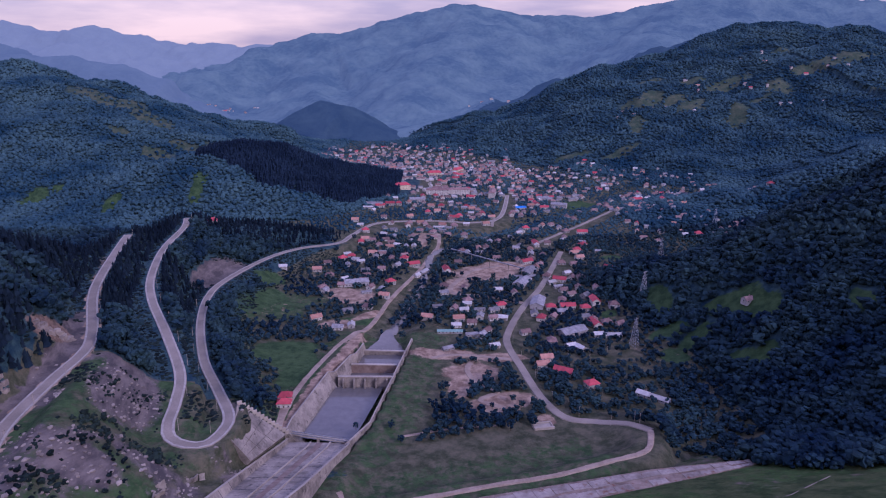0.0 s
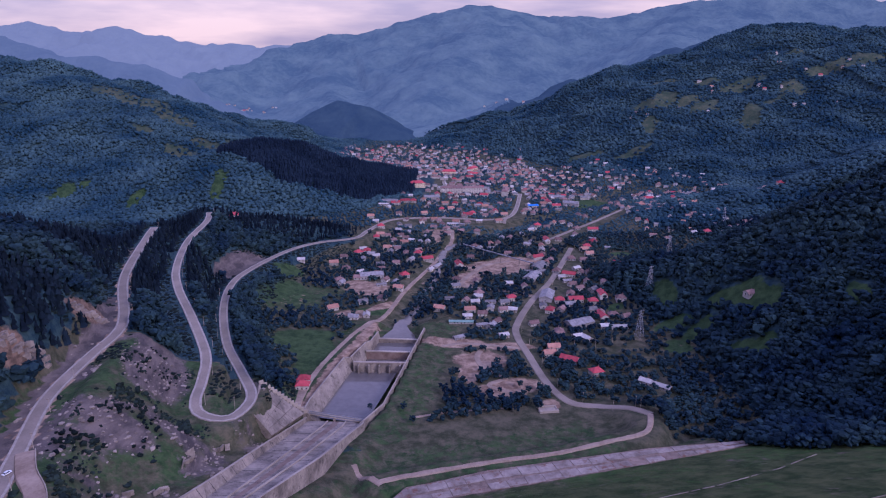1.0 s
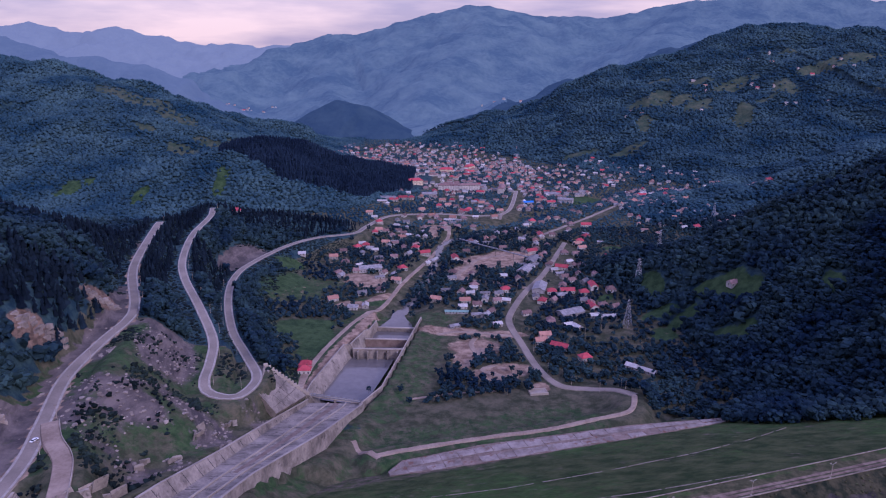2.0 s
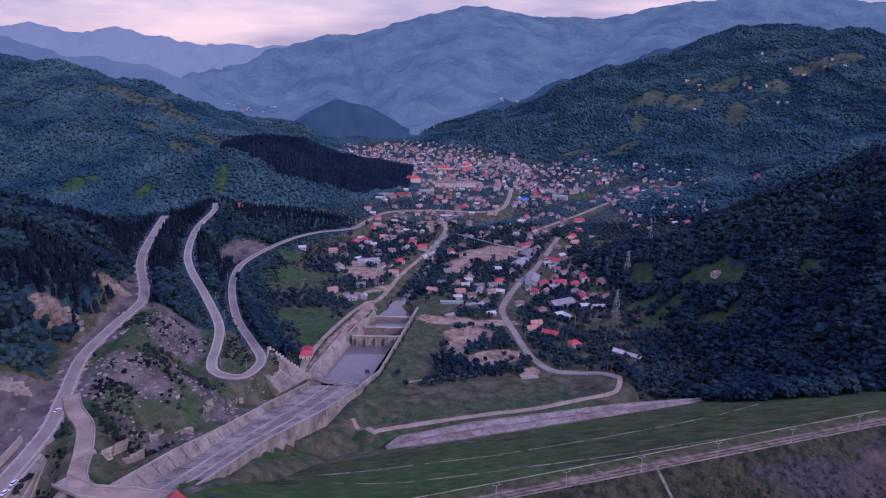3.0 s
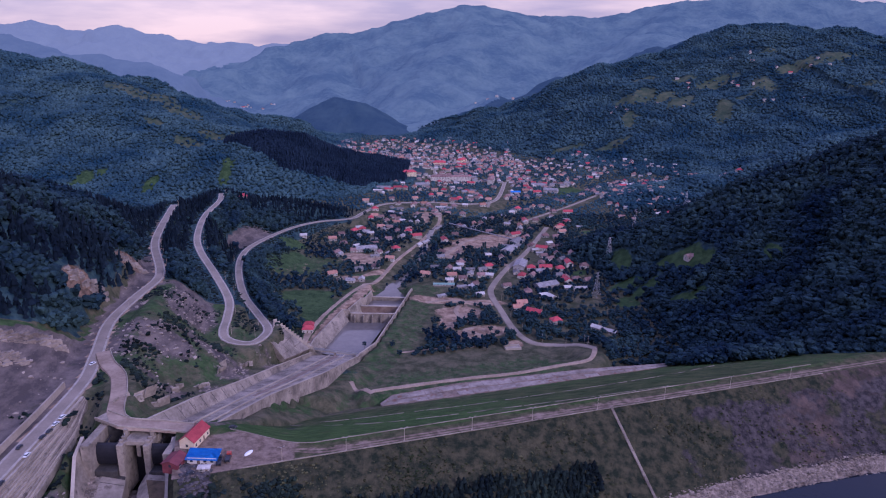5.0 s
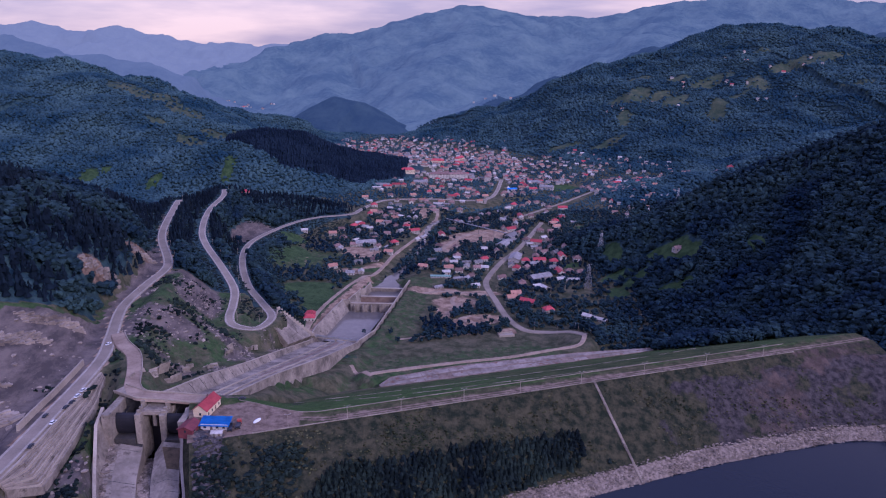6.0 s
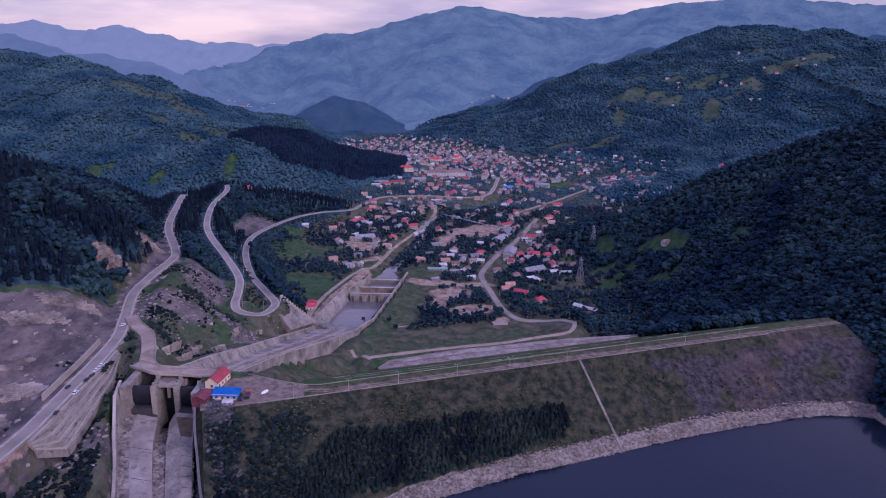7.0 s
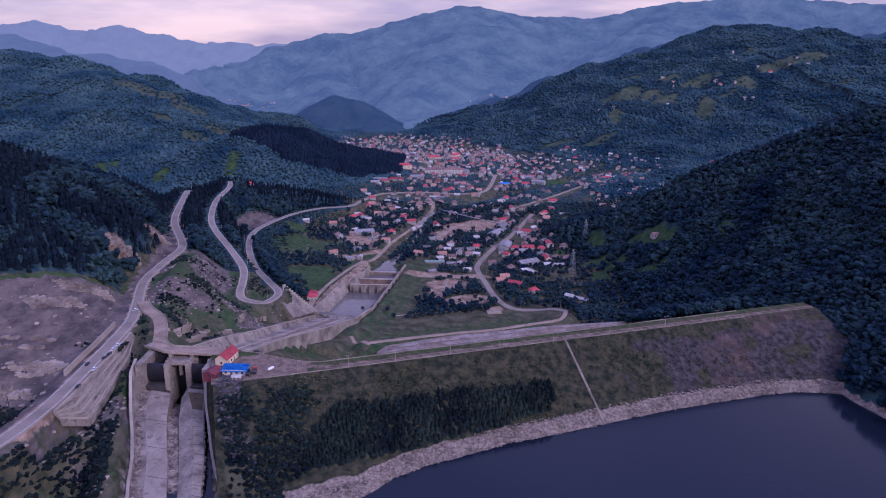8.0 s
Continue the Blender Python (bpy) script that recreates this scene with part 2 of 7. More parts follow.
APRON = material("broken_apron", (0.16, 0.125, 0.10), (0.36, 0.30, 0.25), 0.09, 0.3, 0.95, 0.3, speck=(0.17, 0.085, 0.055), speck_at=0.56)

# ---- the lie of the land ----
def hashed(i, j, seed):
    v = np.sin(i * 127.1 + j * 311.7 + seed * 74.7) * 43758.5453
    return v - np.floor(v)


def value_noise(x, y, seed=0):
    i, j = np.floor(x), np.floor(y)
    u, v = x - i, y - j
    u, v = u * u * (3 - 2 * u), v * v * (3 - 2 * v)
    a, b = hashed(i, j, seed), hashed(i + 1, j, seed)
    c, d = hashed(i, j + 1, seed), hashed(i + 1, j + 1, seed)
    return (a * (1 - u) + b * u) * (1 - v) + (c * (1 - u) + d * u) * v


def fbm(x, y, size, octaves=4, seed=0):
    """Fractal noise about -1..1 with a largest feature of that many metres."""
    total, amp = 0.0, 1.0
    for k in range(octaves):
        total = total + amp * (2 * value_noise(x * 2**k / size + 17.3 * k, y * 2**k / size - 9.1 * k, seed + k) - 1)
        amp *= 0.5
    return total / 1.9


def smooth(a, b, v):
    t = np.clip((v - a) / (b - a), 0, 1)
    return t * t * (3 - 2 * t)


def along(line, x, y):
    """Distance to a line of (x, y, z), its height there, and how far along it the nearest place lies."""
    best = np.full(np.shape(x), 1e9)
    height, way, gone = np.zeros(np.shape(x)), np.zeros(np.shape(x)), 0.0
    for (x0, y0, z0), (x1, y1, z1) in zip(line, line[1:]):
        dx, dy = x1 - x0, y1 - y0
        length = math.hypot(dx, dy)
        t = np.clip(((x - x0) * dx + (y - y0) * dy) / length**2, 0, 1)
        d = np.hypot(x - x0 - t * dx, y - y0 - t * dy)
        near = d < best
        best = np.where(near, d, best)
        height = np.where(near, z0 + t * (z1 - z0), height)
        way = np.where(near, gone + t * length, way)
        gone += length
    return best, height, way


def curve(points, step=6.0):
    """A rounded line through the points (Catmull-Rom), in steps of about that many metres."""
    p = np.array([points[0], *points, points[-1]], float)
    out = []
    for a, b, c, d in zip(p, p[1:], p[2:], p[3:]):
        for t in np.arange(0, 1, 1 / max(1, round(np.linalg.norm(c - b) / step))):
            out.append(0.5 * (2 * b + (c - a) * t + (2 * a - 5 * b + 4 * c - d) * t**2 + (3 * b - a - 3 * c + d) * t**3))
    return np.array([*out, p[-1]])


# Crest lines of the hills: places along the crest, fall to the sides, rounding of the crest.
RIDGES = [
    ([(-700, 150, 190), (-560, 350, 165), (-470, 500, 140), (-425, 600, 112), (-400, 740, 58), (-385, 860, 12), (-378, 930, -14)], 0.62, 20),
    ([(-380, 960, -16), (-352, 1110, -26), (-265, 1200, -50), (-180, 1270, -84)], 0.5, 15),
    ([(-1900, 2150, 200), (-1290, 2050, 165), (-1130, 2020, 158), (-921, 1950, 118), (-730, 1850, 72), (-554, 1750, 14), (-440, 1690, -10)], 0.27, 50),
    ([(-560, 1480, -20), (-445, 1520, 12), (-390, 1550, 18), (-324, 1600, 5), (-267, 1650, -27), (-205, 1690, -66), (-145, 1720, -104)], 0.55, 20),
    ([(900, 640, 230), (520, 820, 128), (437, 870, 90), (400, 890, 66), (355, 920, 40), (295, 960, -10), (240, 1010, -50)], 0.62, 25),
    ([(520, 820, 125), (465, 660, 92), (425, 520, 62), (440, 380, 55), (520, 200, 80), (700, -200, 120)], 0.72, 20),
    ([(1500, 1500, 190), (900, 1330, 95), (690, 1354, 46), (520, 1390, -35)], 0.32, 40),
    ([(-230, 2430, -112), (-34, 2450, -58), (147, 2480, -8), (346, 2500, 90), (523, 2515, 146), (692, 2550, 190), (844, 2600, 247), (982, 2640, 284), (1126, 2655, 300), (1480, 2660, 300), (2300, 2660, 330)], 0.31, 45),
    ([(-635, 2700, -94), (-542, 2750, -32), (-447, 2800, 12), (-335, 2800, -12), (-262, 2750, -62)], 0.45, 40),
    ([(-2700, 3400, 300), (-2149, 3450, 272), (-1992, 3450, 229), (-1835, 3450, 180), (-1620, 3450, 143), (-1457, 3450, 122), (-1350, 3450, 86), (-1244, 3450, 40), (-1195, 3450, -30)], 0.42, 30),
    ([(-1304, 3600, -36), (-1279, 3800, 14), (-1244, 4000, 82), (-1166, 4200, 150), (-1043, 4400, 205), (-886, 4500, 256), (-685, 4600, 322), (-325, 4650, 388), (186, 4700, 482), (296, 4700, 484), (561, 4750, 442), (971, 4750, 437), (1228, 4750, 479), (1630, 4750, 534), (2553, 4750, 545), (3733, 4750, 560)], 0.46, 60),
    ([(223, 4700, 470), (60, 4100, 300), (-80, 3600, 120), (-160, 3200, -20)], 0.42, 50),
    ([(1400, 4700, 480), (1150, 4000, 330), (900, 3500, 180), (620, 3100, 20)], 0.40, 60),
    ([(-3721, 4750, 257), (-2958, 4750, 313), (-2729, 4750, 341), (-2477, 4750, 272), (-2169, 4750, 326), (-1838, 4750, 262), (-1653, 4750, 228), (-1164, 4750, 216), (-300, 4750, 200)], 0.30, 40),
    ([(523, 2515, 120), (440, 2260, 26), (380, 2030, -56), (345, 1880, -100)], 0.34, 45),
    ([(844, 2600, 205), (770, 2320, 96), (690, 2080, 14), (590, 1900, -60)], 0.32, 60),
    ([(1126, 2655, 260), (1150, 2380, 160), (1060, 2120, 70), (900, 1960, 0)], 0.30, 70),
    ([(147, 2480, -20), (180, 2300, -62), (190, 2150, -98)], 0.34, 30),
    ([(-885, 4500, 230), (-700, 4100, 110), (-600, 3700, 10), (-560, 3300, -70)], 0.44, 40),
    ([(561, 4750, 400), (420, 4300, 300), (250, 3900, 160), (180, 3500, 20)], 0.44, 40),
]

# Centre lines of the roads.
HILL_ROAD = curve([(-385, 1010, -15), (-375, 971, -14), (-343, 853, -13), (-321, 791, -12), (-282, 709, -10), (-271, 674, -9), (-269, 629, -8), (-262, 568, -6), (-242, 507, -4), (-230, 469, -3), (-223, 424, -1), (-220, 392, 0), (-217, 361, 1), (-214, 327, 3), (-216, 290, 5), (-230, 230, 7), (-250, 150, 9)])
HAIRPIN_ROAD = curve([(-352, 1110, -19), (-340, 1064, -20), (-332, 977, -22), (-309, 883, -24), (-285, 824, -26), (-246, 754, -29), (-212, 689, -32), (-202, 653, -35), (-197, 625, -36), (-191, 612, -38), (-179, 606, -39), (-168, 611, -41), (-163, 630, -42), (-167, 652, -44), (-187, 693, -48), (-218, 755, -52), (-250, 844, -56), (-269, 925, -60), (-269, 990, -63), (-249, 1097, -70.0), (-219, 1167, -76.0), (-170, 1219, -82.0), (-156, 1283, -86.0), (-124, 1383, -92.0), (-35, 1406, -93.4), (42, 1396, -93.3), (91, 1441, -93.8), (126, 1648, -96.0)])
VALLEY_ROAD = curve([(161, 1210, -91.2), (109, 1053, -89.5), (73, 968, -88.6), (50, 897, -87.8), (46, 863, -87.4), (53, 814, -86.9), (63, 754, -86.2), (77, 721, -85.8), (99, 714, -85.7), (121, 696, -77), (132, 680, -73)])
SIDE_ROAD = curve([(-238, 508, -3), (-226, 489, -2), (-210, 470, -1), (-198, 445, 0), (-190, 424, 0.2), (-180, 413, 0.3), (-161, 411, 0.3), (-137, 408, 0.3)])
TOE_TRACK = curve([(132, 680, -73), (120, 651, -71), (89, 636, -70.5), (52, 621, -70.5), (10, 610, -70.5), (-27, 599, -70.5), (-55, 590, -70.5), (-68, 584, -70)])

# The dam: a straight axis, s along it, q across it (downstream positive).
AXIS, ALONG_DAM, ACROSS_DAM = np.array([-88.0, 385.0]), np.array([0.951, 0.311]), np.array([-0.311, 0.951])
WATER = -36.0


def dam_sq(x, y):
    return (x - AXIS[0]) * ALONG_DAM[0] + (y - AXIS[1]) * ALONG_DAM[1], (x - AXIS[0]) * ACROSS_DAM[0] + (y - AXIS[1]) * ACROSS_DAM[1]


def dam_xy(s, q):
    return AXIS[0] + s * ALONG_DAM[0] + q * ACROSS_DAM[0], AXIS[1] + s * ALONG_DAM[1] + q * ACROSS_DAM[1]


def dam_reach(s):
    """How far out the upstream face meets the water."""
    return np.interp(s, [-60, 21, 42, 60, 78, 116, 155, 196, 241, 286, 332, 351, 364, 400], [96, 86, 74.5, 69, 66.5, 61, 59.5, 57, 55, 55.5, 58, 64.5, 71, 95])


def chute_floor(y):
    return -12 - (np.asarray(y, float) - 420) * 0.281


CHUTE_LEFT = [(-178, 425, -4), (-166, 510, -30), (-152, 600, -57), (-137, 682, -82)]
CHUTE_RIGHT = [(-139, 424, -5), (-131, 470, -29), (-123, 510, -41), (-111, 550, -57), (-99, 590, -70), (-91, 640, -77), (-84, 672, -86)]
POND_LEFT = [(-139, 690, -81), (-128, 775, -81), (-112, 830, -81), (-103, 880, -84)]
POND_RIGHT = [(-86, 676, -83), (-72, 715, -83), (-49, 850, -84), (-46, 880, -86)]
LEFT_BANK = [(-200, 402, -5), (-194, 375, -12), (-184, 345, -15), (-168, 300, -20), (-150, 240, -26)]
WALL_FOOT = [(-219, 452, -5), (-209, 416, -15), (-205, 376, -17.5), (-204, 345, -17), (-206, 300, -13)]
RIGHT_BANK = [(-143, 398, -1.5), (-134, 372, -6), (-122, 340, -14), (-106, 312, -22), (-92, 290, -32)]
RIVER = [(-80, 880, -95), (-70, 930, -96), (-50, 1040, -97), (-38, 1130, -97), (-25, 1230, -98), (60, 1330, -99), (180, 1450, -99), (270, 1550, -100), (420, 1750, -101)]


def valley(x, y):
    bed = -86 - 0.011 * np.maximum(y - 680, 0)
    d, _, _ = along(RIVER, x, y)
    bed = bed - 8 * (1 - smooth(8, 34, d))
    lake = -60 + 0 * x
    s, q = dam_sq(x, y)
    return np.where(q < 60, lake + (bed - lake) * smooth(0, 60, q), bed)


def ground(x, y):
    """Height of the land at arrays of places."""
    x, y = np.asarray(x, float), np.asarray(y, float)
    floor = valley(x, y)
    h = floor
    crest = np.full(np.shape(x), 1e9)
    for line, fall, soft in RIDGES[:8] + RIDGES[9:]:
        d, top, _ = along(line, x, y)
        crest = np.minimum(crest, d)
        r = top - fall * (np.sqrt(d * d + soft * soft) - soft)
        k = 6 + soft * 0.4
        h = np.maximum(h, r) + np.maximum(1.6 * k - np.abs(h - r), 0) ** 2 / (6.4 * k)
    rise = np.clip((h - floor) / 120, 0, 1)
    wild = smooth(2, 40, h - floor)
    far = smooth(1200, 3000, y)
    h = h + wild * (fbm(x, y, 90, 4, 3) * (4 + 8 * far) + far * rise * fbm(x, y, 520, 5, 8) * 60 + far * rise * np.abs(fbm(x, y, 260, 4, 18)) * -45)
    # rounded shoulders and sharp gullies on the wooded slopes
    slopes = np.maximum(np.maximum(smooth(150, 210, x), smooth(-320, -380, x)), smooth(1350, 1500, y)) * wild * smooth(5, 80, crest)
    h = h + slopes * ((np.abs(fbm(x + 0.3 * y, y, 210, 4, 71)) - 0.22) * (34 + 26 * far) + (np.abs(fbm(x, y + 0.4 * x, 85, 3, 73)) - 0.2) * 13)
    h = h + fbm(x, y, 26, 3, 5) * (0.5 + 1.2 * wild)
    # banks of the roads and of the spillway
    weight, total = np.ones_like(h), h.copy()
    for line, half in ((HILL_ROAD, 8.5), (HAIRPIN_ROAD, 8), (VALLEY_ROAD, 6), (SIDE_ROAD, 6), (TOE_TRACK, 5), (LEFT_BANK, 4), (RIGHT_BANK, 4), (WALL_FOOT, 2), (CHUTE_LEFT, 3), (CHUTE_RIGHT, 3), (POND_LEFT, 3), (POND_RIGHT, 3)):
        d, z, _ = along(line[::2] if len(line) > 20 else line, x, y)
        w = (12.0 / np.maximum(d - half, 0.35)) ** 3
        weight, total = weight + w, total + w * (z - 0.5)
    return total / weight



# ---- building helpers ----
def mesh_object(name, verts, faces, material=None, smooth_shade=False, parent=None, label=""):
    me = bpy.data.meshes.new(name)
    me.from_pydata([tuple(map(float, v)) for v in verts], [], [tuple(map(int, f)) for f in faces])
    if smooth_shade:
        me.polygons.foreach_set("use_smooth", [True] * len(me.polygons))
    if material:
        me.materials.append(material)
    ob = new(name, me)
    ob.parent = parent
    return tagged(ob, label)


def array_mesh(name, verts, tris, material, smooth_shade=True):
    """One mesh from numpy arrays of vertices and triangles."""
    me = bpy.data.meshes.new(name)
    me.vertices.add(len(verts))
    me.vertices.foreach_set("co", np.asarray(verts, np.float32).ravel())
    me.loops.add(len(tris) * 3)
    me.loops.foreach_set("vertex_index", np.asarray(tris, np.int32).ravel())
    me.polygons.add(len(tris))
    me.polygons.foreach_set("loop_start", np.arange(0, len(tris) * 3, 3, dtype=np.int32))
    me.update(calc_edges=True)
    me.polygons.foreach_set("use_smooth", np.full(len(tris), smooth_shade))
    me.materials.append(material)
    return new(name, me)


def part(name, bm, material, parent=None, label=""):
    """Links a bmesh as one mesh object under a thing or a part."""
    me = bpy.data.meshes.new(name)
    bm.to_mesh(me)
    bm.free()
    if material:
        me.materials.append(material)
    ob = new(name, me)
    ob.parent = parent
    return tagged(ob, label)


def box(bm, x0, x1, y0, y1, z0, z1, bevel=0.0):
    made = bmesh.ops.create_cube(bm, size=1)["verts"]
    bmesh.ops.scale(bm, verts=made, vec=(x1 - x0, y1 - y0, z1 - z0))
    bmesh.ops.translate(bm, verts=made, vec=((x0 + x1) / 2, (y0 + y1) / 2, (z0 + z1) / 2))
    if bevel:
        edges = list({e for v in made for e in v.link_edges})
        bmesh.ops.bevel(bm, geom=edges, offset=bevel, segments=1, affect="EDGES")
    return made


def rod(bm, a, b, r0, r1=None, n=6):
    a, b = Vector(a), Vector(b)
    made = bmesh.ops.create_cone(bm, cap_ends=True, segments=n, radius1=r0, radius2=r0 if r1 is None else r1, depth=(b - a).length)["verts"]
    m = Matrix.Translation((a + b) / 2) @ (b - a).to_track_quat("Z", "Y").to_matrix().to_4x4()
    bmesh.ops.transform(bm, matrix=m, verts=made)
    return made


def thing(name, place, turn=0.0, label="", category="", group="", kind=""):
    ob = new(name)
    ob.empty_display_size = 1
    ob.matrix_world = pose(*place, 0, 0, turn)
    return tagged(ob, label, category, group, kind)


def sides(line):
    """Unit vectors to the left of a line's points."""
    p = np.asarray(line, float)
    d = np.gradient(p[:, :2], axis=0)
    d /= np.linalg.norm(d, axis=1)[:, None]
    return np.stack([-d[:, 1], d[:, 0]], 1)


def ribbon(name, line, width, material, lift=0.1, depth=0.5, shift=0.0, rough_edge=0.0, parent=None, label=""):
    """A slab of road that follows a line, with its own thickness."""
    p, n = np.asarray(line, float), sides(line)
    rng = np.random.RandomState(len(p))
    verts, faces = [], []
    for (x, y, z), (a, b) in zip(p, n):
        l, r = shift + width / 2 + rng.uniform(-1, 1) * rough_edge, shift - width / 2 + rng.uniform(-1, 1) * rough_edge
        for w, dz in ((l + 0.6, -depth), (l, 0), ((l + r) / 2, 0.05), (r, 0), (r - 0.6, -depth)):
            verts.append((x + a * w, y + b * w, z + lift + dz))
    for k in range(len(p) - 1):
        for c in range(4):
            faces.append((5 * k + c + 1, 5 * k + c, 5 * k + c + 5, 5 * k + c + 6))
    return mesh_object(name, verts, faces, material, False, parent, label)


def wall_along(name, line, height, thick, material, base=-0.5, parent=None, label="", batter=0.0):
    """A wall with a flat top that follows a line."""
    p, n = np.asarray(line, float), sides(line)
    verts, faces = [], []
    for (x, y, z), (a, b) in zip(p, n):
        for w, dz in ((thick / 2 + batter, base), (thick / 2, height), (-thick / 2, height), (-thick / 2 - batter, base)):
            verts.append((x + a * w, y + b * w, z + dz))
    m = len(p)
    for k in range(m - 1):
        for c in range(4):
            e = (c + 1) % 4
            faces.append((4 * k + e, 4 * k + c, 4 * k + c + 4, 4 * k + e + 4))
    faces += [(0, 1, 2, 3), (4 * m - 1, 4 * m - 2, 4 * m - 3, 4 * m - 4)]
    return mesh_object(name, verts, faces, material, False, parent, label)


# ---- ground ----
def blob(x, y, cx, cy, rx, ry, turn=0.0):
    """1 in the middle of an ellipse, 0.5 on its rim, falling outside."""
    c, s = math.cos(radians(turn)), math.sin(radians(turn))
    u, v = ((x - cx) * c + (y - cy) * s) / rx, (-(x - cx) * s + (y - cy) * c) / ry
    return np.clip(1.5 - np.sqrt(u * u + v * v), 0, 1)


MEADOWS = [(-116, 930, 24, 17, 20), (-174, 845, 30, 34, 20), (-153, 807, 22, 40, 15), (-234, 1043, 18, 26, 0), (-209, 978, 22, 40, 20), (215, 870, 16, 13, 0), (222, 931, 12, 30, 10),
           (256, 766, 12, 12, 0), (231, 850, 16, 8, 20), (262, 866, 9, 26, 40), (205, 834, 12, 14, 0), (242, 780, 9, 18, 10), (277, 836, 9, 22, 20), (327, 760, 10, 18, 0), (147, 757, 10, 8, 0), (166, 946, 12, 9, 0), (228, 1185, 16, 9, 0), (-583, 1391, 13, 24, 0), (-720, 1473, 14, 14, 0), (251, 1562, 60, 25, 20), (-438, 1410, 14, 46, 10), (-748, 1450, 18, 26, 0)]
FIELDS = [(672, 2145, 70, 30, 20), (541, 2178, 45, 34, 0), (332, 2000, 60, 20, 0), (801, 2254, 90, 26, 20), (933, 2156, 40, 60, 0), (621, 2322, 60, 22, 10), (1057, 2396, 80, 30, 0), (-796, 1881, 120, 46, -25), (-664, 1799, 80, 38, -30), (-541, 1674, 70, 26, -30), (1153, 2255, 90, 40, 10), (504, 2069, 26, 40, 0), (644, 2190, 60, 20, 20), (775, 2049, 24, 60, -20), (1028, 2237, 60, 22, 0), (1089, 2221, 50, 24, 0), (723, 2288, 40, 20, 0), (579, 2217, 26, 30, 0), (1328, 2205, 70, 30, 0), (1146, 2045, 60, 20, 10), (443, 1959, 50, 16, 10), (860, 2120, 50, 14, 20), (700, 2120, 40, 12, -10), (-604, 1642, 50, 20, -20), (-496, 1694, 40, 16, -20), (-700, 1700, 40, 14, -20)]
DIRT = [(7, 802, 26, 20, 0), (-20, 841, 34, 12, 0), (35, 835, 26, 10, 0), (31, 746, 30, 16, 20), (-5, 773, 10, 22, 0), (-125, 1008, 28, 26, 0), (-143, 1030, 16, 12, 0), (41, 1105, 46, 30, 10), (0, 1052, 16, 34, -10),
        (72, 1135, 36, 22, 0), (-41, 1306, 30, 14, 0), (-102, 946, 26, 7, 50), (60, 717, 10, 8, 0), (-46, 1278, 8, 40, 0), (-133, 918, 20, 14, 0)]


